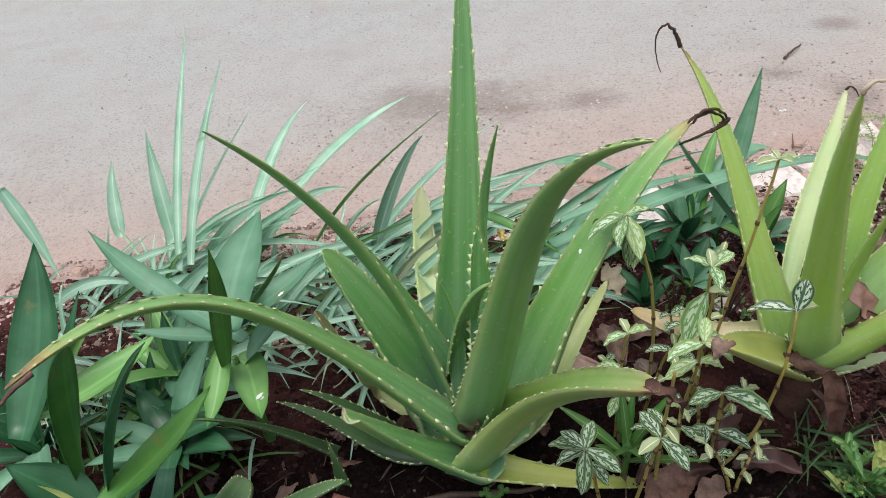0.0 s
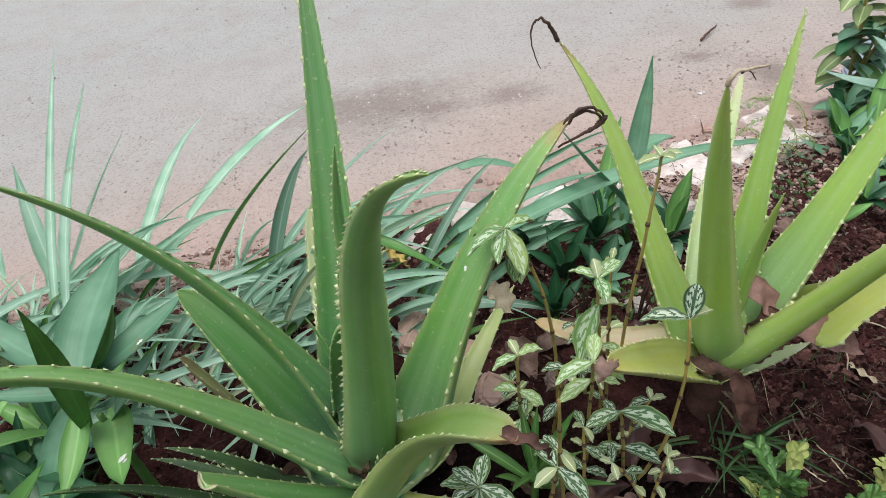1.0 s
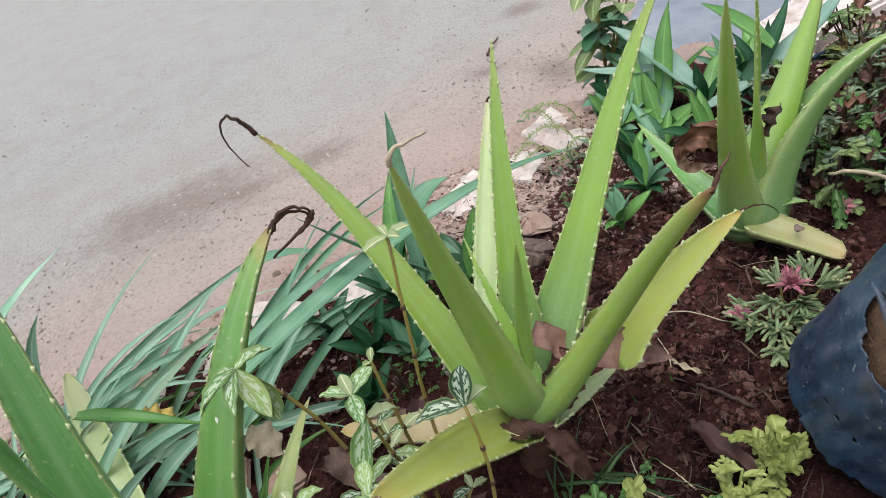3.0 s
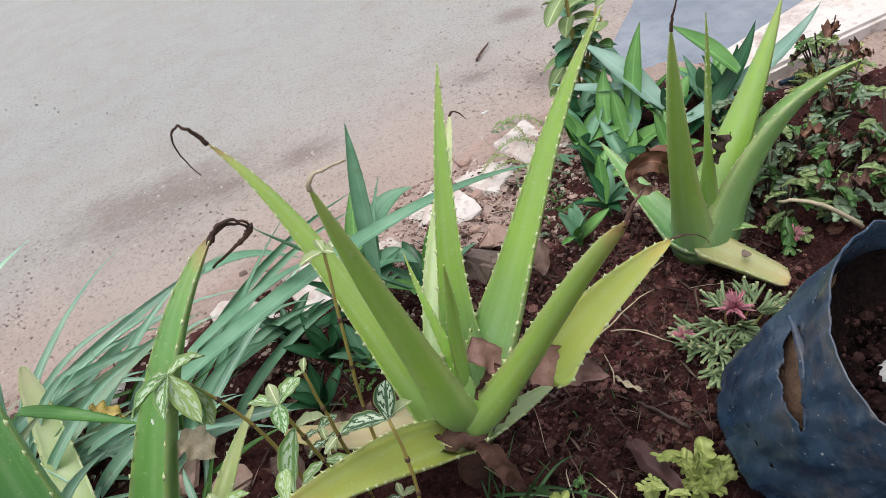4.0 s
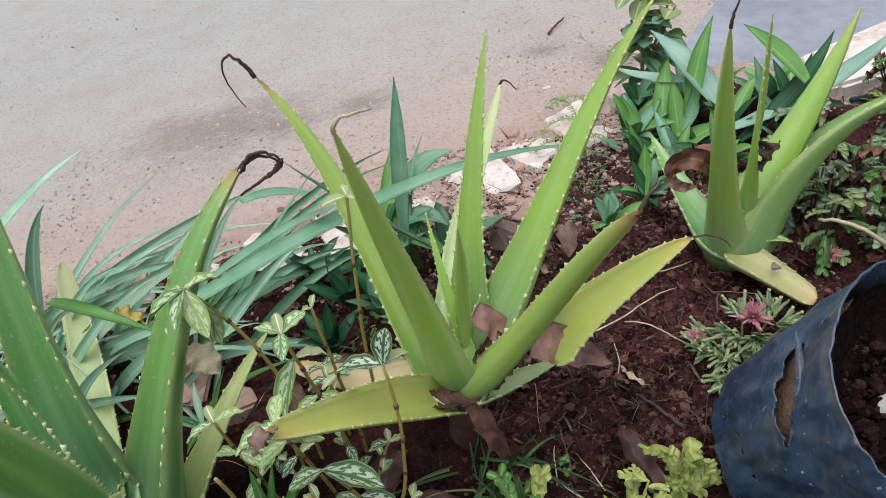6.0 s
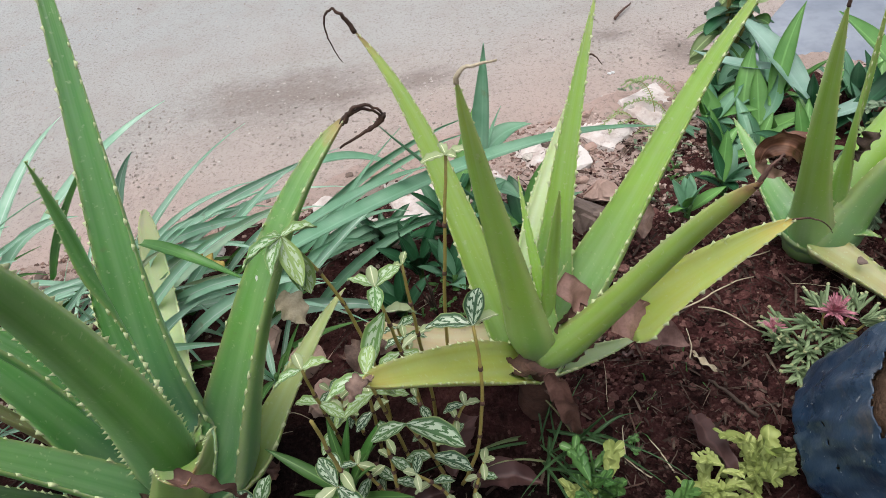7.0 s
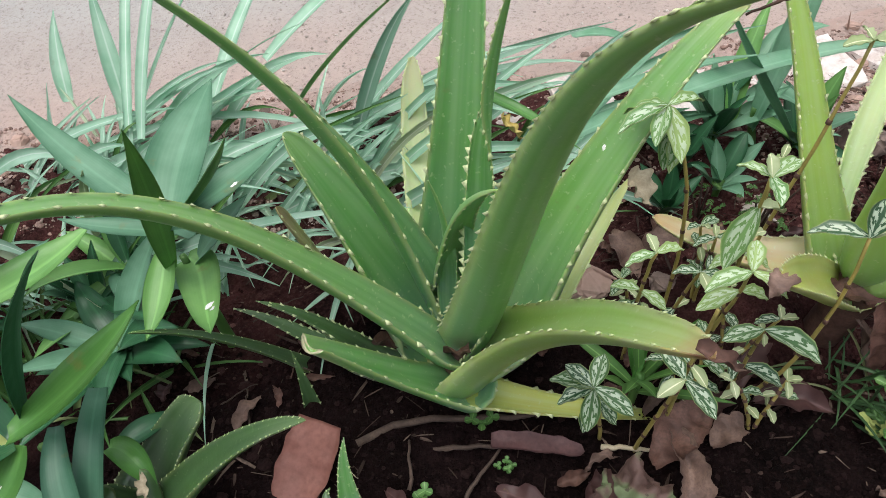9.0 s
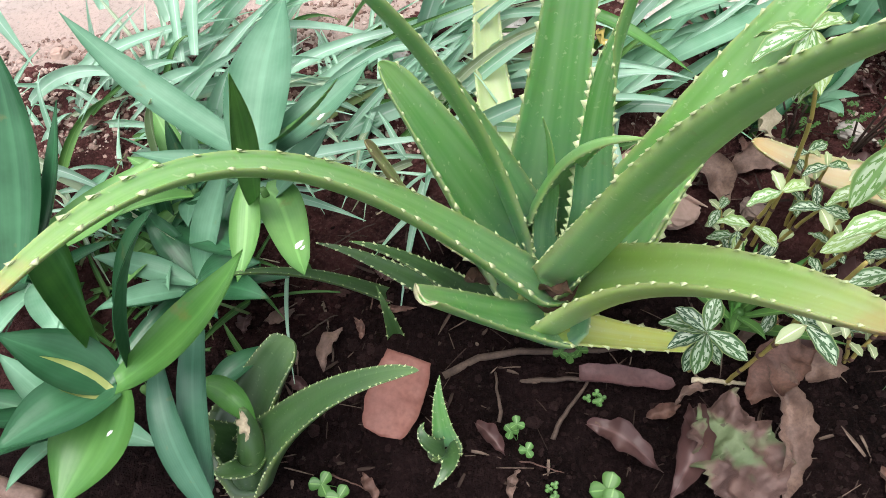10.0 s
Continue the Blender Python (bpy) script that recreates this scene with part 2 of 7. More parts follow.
def scattered_grit(name, a, b, c):
    """Stones or chips that differ one by one between three tones."""
    m, n, l, p = material(name, 0.9, 0.3)
    g = n.new("ShaderNodeNewGeometry")
    t = ramp(n, l, g.outputs["Random Per Island"], (0.0, a), (0.5, b), (1.0, c))
    t = mix(n, l, ramp(n, l, noise_at(n, l, 160, 4), (0.4, (0, 0, 0)), (0.7, (0.5,) * 3)), t, [k * 0.6 for k in a])
    l.new(t, p.inputs["Base Color"])
    bump(n, l, p, noise_at(n, l, 120, 4), 0.6, 0.004)
    return m


ALOE = aloe_skin("aloe_green", (0.125, 0.30, 0.17), (0.115, 0.325, 0.080), (0.185, 0.37, 0.085))
ALOE_YOUNG = aloe_skin("aloe_light_green", (0.20, 0.38, 0.15), (0.31, 0.51, 0.075), (0.43, 0.50, 0.11))
ALOE_TIPPED = aloe_skin("aloe_dry_tipped", (0.13, 0.31, 0.14), (0.155, 0.36, 0.08), (0.32, 0.44, 0.11), burnt=0.965)
ALOE_BURNT = aloe_skin("aloe_brown_tipped", (0.22, 0.38, 0.11), (0.31, 0.465, 0.07), (0.44, 0.47, 0.09), burnt=0.975)
ALOE_EDGED = aloe_skin("aloe_orange_tipped", (0.33, 0.47, 0.09), (0.45, 0.51, 0.10), (0.70, 0.46, 0.10), 0.44, burnt=1.03)
ALOE_WITHER = aloe_skin("aloe_withered_tip", (0.17, 0.33, 0.11), (0.25, 0.40, 0.08), (0.42, 0.42, 0.16), burnt=0.985)
ALOE_TAN = aloe_skin("aloe_tan_leaf", (0.46, 0.44, 0.16), (0.48, 0.37, 0.20), (0.56, 0.34, 0.12), 0.55, burnt=1.02)
ALOE_STRAW = aloe_skin("aloe_straw_leaf", (0.30, 0.34, 0.11), (0.40, 0.38, 0.16), (0.50, 0.34, 0.14), 0.55, burnt=1.01)
ALOE_BLUE = aloe_skin("aloe_blue_green", (0.10, 0.24, 0.12), (0.19, 0.37, 0.09), (0.36, 0.48, 0.10))
# aloe green with the shade on low leaves and pups put into the colour
ALOE_SHADED = aloe_skin("aloe_shaded_green", (0.026, 0.066, 0.024), (0.042, 0.108, 0.027), (0.12, 0.22, 0.075), waxy=0.08, pale=0.35)
ALOE_FADED = aloe_skin("aloe_faded_yellow", (0.30, 0.42, 0.13), (0.40, 0.47, 0.15), (0.52, 0.47, 0.20), 0.5)
ALOE_YELLOW = aloe_skin("aloe_yellowing", (0.30, 0.40, 0.08), (0.42, 0.455, 0.085), (0.55, 0.40, 0.08), 0.46)
ALOE_PALE = aloe_skin("aloe_fading", (0.19, 0.33, 0.08), (0.40, 0.50, 0.22), (0.62, 0.59, 0.36), 0.52)
ALOE_OLD = aloe_skin("aloe_dying", (0.24, 0.26, 0.08), (0.30, 0.28, 0.10), (0.24, 0.11, 0.05), 0.6)
SPINE = plain("spine", (0.58, 0.66, 0.34), (0.74, 0.78, 0.48), 60, 0.5, 0.0)
STRAP = blade_skin("strap_leaf", (0.16, 0.38, 0.22), (0.36, 0.60, 0.42), 0.42, 14, 0.35, 0.12)
STRAP_FRESH = blade_skin("fresh_strap_leaf", (0.14, 0.35, 0.09), (0.27, 0.53, 0.16), 0.36, 14, 0.3, 0.25)
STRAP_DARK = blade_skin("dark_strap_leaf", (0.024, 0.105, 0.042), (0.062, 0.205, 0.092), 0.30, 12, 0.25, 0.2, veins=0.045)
GRASS = blade_skin("grass_blade", (0.36, 0.64, 0.46), (0.66, 0.86, 0.72), 0.3, 5, 0.5, 0.4, loose=True)
GRASS_DARK = blade_skin("dark_grass_blade", (0.06, 0.18, 0.04), (0.15, 0.31, 0.08), 0.4, 5, 0.35, 0.3, loose=True)
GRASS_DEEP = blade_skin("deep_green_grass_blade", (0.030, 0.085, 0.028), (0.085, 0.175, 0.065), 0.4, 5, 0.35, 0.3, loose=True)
SILVER = silver_skin("aluminium_plant_leaf", (0.11, 0.25, 0.07), (0.30, 0.43, 0.14))
# darker green of the low plants, deepened by shade put into the colour
SILVER_LOW_SHADED = silver_skin("dark_shaded_aluminium_leaf", (0.026, 0.080, 0.032), (0.070, 0.16, 0.048))
LEAF = blade_skin("small_leaf", (0.06, 0.17, 0.04), (0.15, 0.29, 0.075), 0.42, 3, 0.25, 0.5)
LIME = blade_skin("lime_leaf", (0.32, 0.41, 0.10), (0.62, 0.66, 0.26), 0.5, 3, 0.3, 0.3)
GREY_LEAF = blade_skin("grey_green_leaf", (0.13, 0.21, 0.12), (0.33, 0.42, 0.27), 0.5, 3, 0.2, 0.3)
STEM = plain("yellow_stem", (0.42, 0.32, 0.09), (0.24, 0.22, 0.07), 40, 0.5)
WOOD = plain("dead_stem", (0.045, 0.028, 0.021), (0.105, 0.07, 0.053), 40, 0.8, 0.6)
DRY = plain("dry_leaf", (0.060, 0.028, 0.021), (0.20, 0.105, 0.078), 34, 0.65, 0.5)
DRY_PALE = plain("pale_dry_leaf", (0.085, 0.050, 0.040), (0.27, 0.175, 0.135), 34, 0.65, 0.5)
BURNT = plain("burnt_tip", (0.035, 0.018, 0.012), (0.12, 0.06, 0.04), 60, 0.7, 0.5)
STRAW = plain("straw", (0.45, 0.37, 0.25), (0.60, 0.52, 0.38), 50, 0.7, 0.3)
STONE = plain("pale_stone", (0.46, 0.41, 0.36), (0.66, 0.61, 0.56), 14, 0.8, 0.5, 0.006)
STONE_PINK = plain("pink_stone", (0.42, 0.27, 0.22), (0.52, 0.38, 0.32), 12, 0.85, 0.5, 0.006)
STONE_DARK = plain("brown_stone", (0.14, 0.10, 0.085), (0.26, 0.19, 0.16), 14, 0.85, 0.6, 0.006)
CONCRETE = plain("cement", (0.22, 0.25, 0.31), (0.34, 0.37, 0.42), 2.2, 0.5, 0.12, 0.004)
PINK = plain("pink_bract", (0.56, 0.17, 0.24), (0.72, 0.42, 0.46), 60, 0.55, 0.2)
PLASTIC_WHITE = plain("white_plastic", (0.72, 0.73, 0.74), (0.80, 0.80, 0.80), 20, 0.35, 0.1)
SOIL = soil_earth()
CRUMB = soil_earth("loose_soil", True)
WASH = whitewash()
GRIT = scattered_grit("rubble_grit", (0.10, 0.055, 0.045), (0.30, 0.19, 0.155), (0.56, 0.44, 0.39))
CHAFF = scattered_grit("dry_chaff", (0.025, 0.014, 0.010), (0.065, 0.040, 0.031), (0.18, 0.13, 0.10))
SHELL = blade_skin("striped_dry_leaf", (0.085, 0.032, 0.020), (0.25, 0.115, 0.068), 0.55, 9, 0.25, 0.5, 0.3, veins=0.16)
DRY_SMOOTH = blade_skin("rosy_dry_leaf", (0.050, 0.022, 0.021), (0.135, 0.066, 0.060), 0.5, 3, 0.2, 0.2, 0.3)
LANE_GRIT = scattered_grit("lane_grit", (0.28, 0.235, 0.21), (0.38, 0.33, 0.295), (0.58, 0.53, 0.49))
PINK_PAPER = plain("pink_papery_leaf", (0.24, 0.125, 0.105), (0.40, 0.235, 0.20), 30, 0.6, 0.4)
PINK_DRY = plain("pinkish_dry_leaf", (0.20, 0.078, 0.060), (0.31, 0.14, 0.11), 18, 0.6, 0.4)
RUST_DRY = plain("rusty_dry_leaf", (0.095, 0.042, 0.033), (0.24, 0.125, 0.095), 30, 0.65, 0.5)
TAN_DRY = plain("tan_dry_leaf", (0.22, 0.125, 0.085), (0.38, 0.24, 0.17), 26, 0.65, 0.4)
STRAP_TEAL = blade_skin("teal_strap_leaf", (0.045, 0.155, 0.085), (0.115, 0.27, 0.17), 0.36, 14, 0.28, 0.12)
MAUVE_DRY = plain("mauve_dry_leaf", (0.060, 0.026, 0.027), (0.115, 0.054, 0.054), 24, 0.6, 0.4)
STRAP_DEEP = blade_skin("deep_green_strap_leaf", (0.075, 0.23, 0.048), (0.15, 0.35, 0.080), 0.34, 12, 0.28, 0.15, veins=0.04)
# pale blue-green strap leaf, its white sheen put into the base colour
STRAP_SHEEN = blade_skin("pale_sheen_strap_leaf", (0.27, 0.48, 0.38), (0.48, 0.66, 0.56), 0.36, 14, 0.3, 0.12)
STRAP_MID = blade_skin("mid_green_strap_leaf", (0.10, 0.27, 0.15), (0.24, 0.45, 0.30), 0.45, 14, 0.3, 0.1)


def wilted():
    """Brown papery leaf with green blotches left."""
    m, n, l, p = material("mottled_wilted_leaf", 0.65, 0.4)
    c = mix(n, l, ramp(n, l, noise_at(n, l, 26, 5), (0.3, (0, 0, 0)), (0.7, (1, 1, 1))), (0.050, 0.026, 0.022), (0.165, 0.098, 0.082))
    c = mix(n, l, ramp(n, l, noise_at(n, l, 15, 2), (0.50, (0, 0, 0)), (0.60, (0.8,) * 3)), c, mix(n, l, noise_at(n, l, 40, 4), (0.045, 0.085, 0.032), (0.15, 0.22, 0.10)))
    c = mix(n, l, ramp(n, l, noise_at(n, l, 90, 3), (0.64, (0, 0, 0)), (0.70, (0.8,) * 3)), c, (0.04, 0.022, 0.016))
    l.new(c, p.inputs["Base Color"])
    bump(n, l, p, noise_at(n, l, 55, 6), 0.7, 0.004)
    return m


MOTTLED = wilted()
OLIVE = blade_skin("olive_leaf", (0.20, 0.31, 0.10), (0.38, 0.47, 0.22), 0.4, 4, 0.3, 0.6)
TUFT = blade_skin("blue_green_tuft", (0.17, 0.26, 0.12), (0.40, 0.50, 0.28), 0.5, 2, 0.15, 0.0)
CREAM = plain("cream_leaf_tip", (0.38, 0.42, 0.20), (0.54, 0.54, 0.32), 60, 0.5, 0.1)
DROPPING = plain("white_dropping", (0.78, 0.80, 0.78), (0.86, 0.86, 0.84), 60, 0.6, 0.2)
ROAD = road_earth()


# ---- building helpers ----
rng = random.Random(7)


def mesh_of(name, verts, faces, mat, uvs=None, smooth=True):
    me = bpy.data.meshes.new(name)
    me.from_pydata([tuple(v) for v in verts], [], faces)
    if uvs is not None:
        lay = me.uv_layers.new(name="UVMap")
        idx = np.empty(len(me.loops), dtype=np.int32)
        me.loops.foreach_get("vertex_index", idx)
        lay.data.foreach_set("uv", np.asarray(uvs, dtype=np.float32)[idx].ravel())
    me.polygons.foreach_set("use_smooth", [smooth] * len(me.polygons))
    me.materials.append(mat)
    me.update()
    return me


def part(name, me, parent, label=""):
    """One mesh object under a thing or a part; meshes are in world metres less the thing's base."""
    ob = new(name, me)
    ob.parent = parent
    if label:
        ob["label"] = label
    return ob


def thing(name, at, label, category, group="", kind=""):
    ob = new(name)
    ob.empty_display_size = 0.05
    ob.location = at
    return tagged(ob, label, category, group, kind)


def curve_of(c, n, dense=1.0):
    """Points and tangents of a cubic curve at n steps, even or (dense above 1) closer towards the end."""
    s = 1 - (1 - np.linspace(0, 1, n)[:, None]) ** dense
    c = [np.array(k, float) for k in c]
    p = (1 - s) ** 3 * c[0] + 3 * s * (1 - s) ** 2 * c[1] + 3 * s * s * (1 - s) * c[2] + s**3 * c[3]
    d = (1 - s) ** 2 * (c[1] - c[0]) + 2 * s * (1 - s) * (c[2] - c[1]) + s * s * (c[3] - c[2])
    return p, d / np.maximum(np.linalg.norm(d, axis=1, keepdims=True), 1e-9)


def frames_of(t, hint, twist=0.0, spin=0.0):
    """Sideways and face directions along a curve: the face looks to hint, turned by twist and, towards the tip, by spin degrees."""
    nrm = np.array(hint, float)[None] - (t @ np.array(hint, float))[:, None] * t
    nrm /= np.maximum(np.linalg.norm(nrm, axis=1, keepdims=True), 1e-6)
    for k in range(1, len(nrm)):
        if nrm[k] @ nrm[k - 1] < 0:
            nrm[k] = -nrm[k]
    side = np.cross(t, nrm)
    a = np.radians(twist + spin * np.linspace(0, 1, len(t)))[:, None]
    return side * np.cos(a) + nrm * np.sin(a), nrm * np.cos(a) - side * np.sin(a)


def tube(c, r0, r1, mat, name="stem", n=12, k=7, wobble=0.0):
    """A tapered round stem along a cubic curve."""
    p, t = curve_of(c, n)
    s, f = frames_of(t, (0.31, 0.43, 0.85))
    if wobble:
        p = p + np.array([[rng.uniform(-wobble, wobble) for _ in range(3)] for _ in range(n)])
    a = np.linspace(0, 2 * np.pi, k, endpoint=False)
    r = np.linspace(r0, r1, n)
    v = (p[:, None] + r[:, None, None] * (np.cos(a)[None, :, None] * s[:, None] + np.sin(a)[None, :, None] * f[:, None])).reshape(-1, 3)
    faces = [(i * k + j, i * k + (j + 1) % k, (i + 1) * k + (j + 1) % k, (i + 1) * k + j) for i in range(n - 1) for j in range(k)]
    faces += [tuple(range(k))[::-1], tuple((n - 1) * k + j for j in range(k))]
    return mesh_of(name, v, faces, mat)


def fleshy(c, width, mat, power=0.75, cut=1.0, thick=0.30, cup=0.42, twist=0.0, spin=0.0, hint=(0, 0, 1), n=42, name="leaf", wave=0.0, root=None, flare=0.22, blunt=False):
    """A thick aloe leaf: channelled above, rounded beneath, tapering to its tip (cut below 1: ends blunt). Returns the mesh and its two rims."""
    p, t = curve_of(c, n, 1.5)
    s, f = frames_of(t, hint, twist, spin)
    q = 1 - (1 - np.linspace(0, 1, n)) ** 1.5
    if root is not None and np.linalg.norm(p[0] - root) > 0.02:
        # carry the foot of the leaf back to the stem
        a = np.linspace(0, 1, 6)[:-1, None]
        gap = np.linalg.norm(p[0] - root)
        mid = p[0] - t[0] * gap * 0.5
        lead = (1 - a) ** 2 * np.array(root) + 2 * a * (1 - a) * mid + a * a * p[0]
        d = 2 * (1 - a) * (mid - root) + 2 * a * (p[0] - mid)
        t = np.concatenate([d / np.linalg.norm(d, axis=1, keepdims=True), t])
        p, q = np.concatenate([lead, p]), np.concatenate([np.zeros(5), q])
        s, f = frames_of(t, hint, twist, spin)
        n += 5
    w = width / 0.7**power * (1 - q * cut) ** power * (1 + flare * np.exp(-((q / 0.2) ** 2)))
    if root is None:
        w = w * (0.55 + 0.45 * np.clip(q / 0.12, 0, 1) ** 0.7)
    if cut < 1 and not blunt:
        w = w * np.sqrt(1 - (1 - np.clip((1 - q) / 0.11, 0, 1)) ** 2)
    w = np.maximum(w, 0.0015)
    if wave:
        p = p + f * (wave * np.sin(q * 17)[:, None] * q[:, None])
    top, low = np.linspace(-1, 1, 9), np.cos(np.linspace(0, np.pi, 9))[1:-1]
    verts, uvs = [], []
    for i in range(n):
        h = w[i] / 2
        th = h * 2 * thick * (1 - 0.45 * q[i]) + 0.001
        for u in top:
            verts.append(p[i] + s[i] * h * u + f[i] * (cup * h * (u * u * 0.6 + u ** 4 * 0.4)))
            uvs.append((0.5 + u * 0.5, q[i]))
        for u in low:
            verts.append(p[i] + s[i] * h * u + f[i] * (cup * h * (u * u * 0.6 + u ** 4 * 0.4) - th * (1 - u * u) ** 0.5))
            uvs.append((0.5 + u * 0.5, q[i]))
    k = 16
    faces = [(i * k + j, i * k + (j + 1) % k, (i + 1) * k + (j + 1) % k, (i + 1) * k + j) for i in range(n - 1) for j in range(k)]
    faces += [tuple(range(k))[::-1], tuple((n - 1) * k + j for j in range(k))]
    rims = [[verts[i * k + j] for i in range(n)] for j in (0, 8)]
    return mesh_of(name, verts, faces, mat, uvs), rims, s, t


def teeth(rims, s, t, size=0.0042, step=0.023):
    """Pale triangular teeth along both rims of a leaf, leaning to its tip."""
    verts, faces = [], []
    for sign, rim in zip((-1, 1), rims):
        run = 0.6 * step
        n = len(rim)
        for i in range(n - 2):
            gap = np.linalg.norm(rim[i + 1] - rim[i])
            while run < gap:
                a = run / gap
                o = rim[i] * (1 - a) + rim[i + 1] * a
                z = size * rng.uniform(0.6, 1.3) * (1.15 - 0.6 * i / n)
                out, fw = s[i] * sign, t[i]
                up = np.cross(out, fw)
                b = len(verts)
                o = o - out * 0.0016
                tip = o + out * (z * 0.75 + 0.0012) + fw * z * rng.uniform(0.3, 0.7)
                verts += [o - fw * z * 1.15, o + fw * z * 0.95, o + up * z * 0.2, o - up * z * 0.2, tip]
                faces += [(b, b + 2, b + 4), (b + 2, b + 1, b + 4), (b + 1, b + 3, b + 4), (b + 3, b, b + 4)]
                run += step * rng.uniform(0.6, 1.4)
            run -= gap
    return mesh_of("teeth", verts, faces, SPINE)


def shift(c, at):
    return [np.array(k, float) - np.array(at, float) for k in c]


def aloe_leaf(plant, c, width, mat=None, label="", tooth=0.0046, root=None, gap=0.02, **kw):
    """A toothed leaf under an aloe plant; the curve is in world metres."""
    mesh, rims, s, t = fleshy(shift(c, plant.location), width, mat or ALOE, root=None if root is None else np.array(root) - np.array(plant.location), **kw)
    ob = part("leaf", mesh, plant, label)
    if tooth:
        tagged(part("teeth", teeth(rims, s, t, tooth, gap), ob, "pale yellow marginal teeth"), kind="stuff")
    return ob


def flat_leaf(c, width, mat, fold=0.25, belly=0.35, n=14, twist=0.0, spin=0.0, hint=(0, 0, 1), name="leaf", wave=0.0, stalk=0.08, thick=0.0008, power=1.0, across=5, raw=False, rag=0.0, lobes=0, notch=0.5, crease=0.0):
    """A thin leaf: narrow at its foot, widest at belly, pointed; folded along the middle, with two faces and a small thickness."""
    p, t = curve_of(c, n)
    s, f = frames_of(t, hint, twist, spin)
    q = np.linspace(0, 1, n)
    b = belly
    w = np.where(q < b, stalk + (1 - stalk) * np.sin(np.clip(q / b, 0, 1) * np.pi / 2) ** 0.9, np.cos(np.clip((q - b) / (1 - b), 0, 1) * np.pi / 2) ** power)
    if lobes:
        w = w * (1 - notch * (0.5 + 0.5 * np.cos(2 * np.pi * lobes * q**0.8)) * (q > 0.12) * (q < 0.93))
    w = np.maximum(w * width, 0.0008)
    sides = [np.array([1 + rag * (noise.noise(Vector((i * 0.4, k * 7.0 + width * 300, p[0][0] * 50))) + 0.5 * noise.noise(Vector((i * 1.1, k * 9.0, p[0][1] * 70)))) for i in range(n)]) for k in (0, 1)] if rag else None
    us = np.linspace(-1, 1, across)
    verts, uvs = [], []
    for face in (0, 1):
        for i in range(n):
            h = w[i] / 2
            for u in us:
                lift = fold * h * abs(u) ** 1.3 + wave * np.sin(q[i] * 19 + (2 if u > 0 else 0)) * abs(u)
                if crease:
                    at = p[i] + s[i] * h * u
                    lift += crease * width * (noise.noise(Vector(at * 38)) + 0.55 * noise.noise(Vector(at * 95)))
                wide = h * u * (1 - 0.1 * fold) * (sides[int(u > 0)][i] if rag else 1)
                verts.append(p[i] + s[i] * wide + f[i] * (lift - face * thick))
                uvs.append((0.5 + u * 0.5, q[i]))
    k, m = across, n * across
    faces = [(i * k + j, i * k + j + 1, (i + 1) * k + j + 1, (i + 1) * k + j) for i in range(n - 1) for j in range(k - 1)]
    faces += [tuple(m + a for a in reversed(fc)) for fc in list(faces)]
    rim = [i * k for i in range(n)] + [(n - 1) * k + j for j in range(1, k)] + [i * k + k - 1 for i in range(n - 2, -1, -1)] + [j for j in range(k - 2, 0, -1)]
    faces += [(rim[a], m + rim[a], m + rim[(a + 1) % len(rim)], rim[(a + 1) % len(rim)]) for a in range(len(rim))]
    if raw:
        return verts, faces, uvs
    return mesh_of(name, verts, faces, mat, uvs)


def joined(name, pieces, mat, smooth=True):
    """One mesh out of (verts, faces, uvs) pieces."""
    verts, faces, uvs = [], [], []
    for v, f, u in pieces:
        b = len(verts)
        verts += list(v)
        uvs += list(u)
        faces += [tuple(b + i for i in fc) for fc in f]
    return mesh_of(name, verts, faces, mat, uvs, smooth)


def strap(plant, c, width, mat=None, name="leaf", label="", **kw):
    return part(name, flat_leaf(shift(c, plant.location), width, mat or STRAP, name=name, **kw), plant, label)


# ---- ground ----
def edge_y(x):
    """Where the bed's top ends towards the lane."""
    return np.interp(x, (-6, -1.3, -0.6, 0.0, 0.9, 1.45, 1.65, 2.2, 4.0, 7.0), (1.1, 1.34, 1.46, 1.60, 1.75, 1.80, 1.56, 1.64, 2.0, 2.6))


def bed_z(x, y):
    z = 0.02 * noise.noise(Vector((x * 3.1, y * 3.1, 1.7))) + 0.012 * noise.noise(Vector((x * 11, y * 11, 5.2)))
    z += 0.045 * math.exp(-((x + 0.08) ** 2 + (y - 0.80) ** 2) / 0.05) + 0.05 * math.exp(-((x - 0.40) ** 2 + (y - 0.85) ** 2) / 0.02)
    z -= 0.03 * math.exp(-((x - 0.75) ** 2 + (y - 0.78) ** 2) / 0.03) + 0.03 * math.exp(-((x - 0.05) ** 2 + (y - 0.5) ** 2) / 0.02)
    e = y - edge_y(x) + 0.05 * noise.noise(Vector((x * 4, y * 4, 9)))
    if e > -0.15:
        z -= 0.66 * min(1.0, max(0.0, (e + 0.10) / 0.40)) ** 1.2
    return z


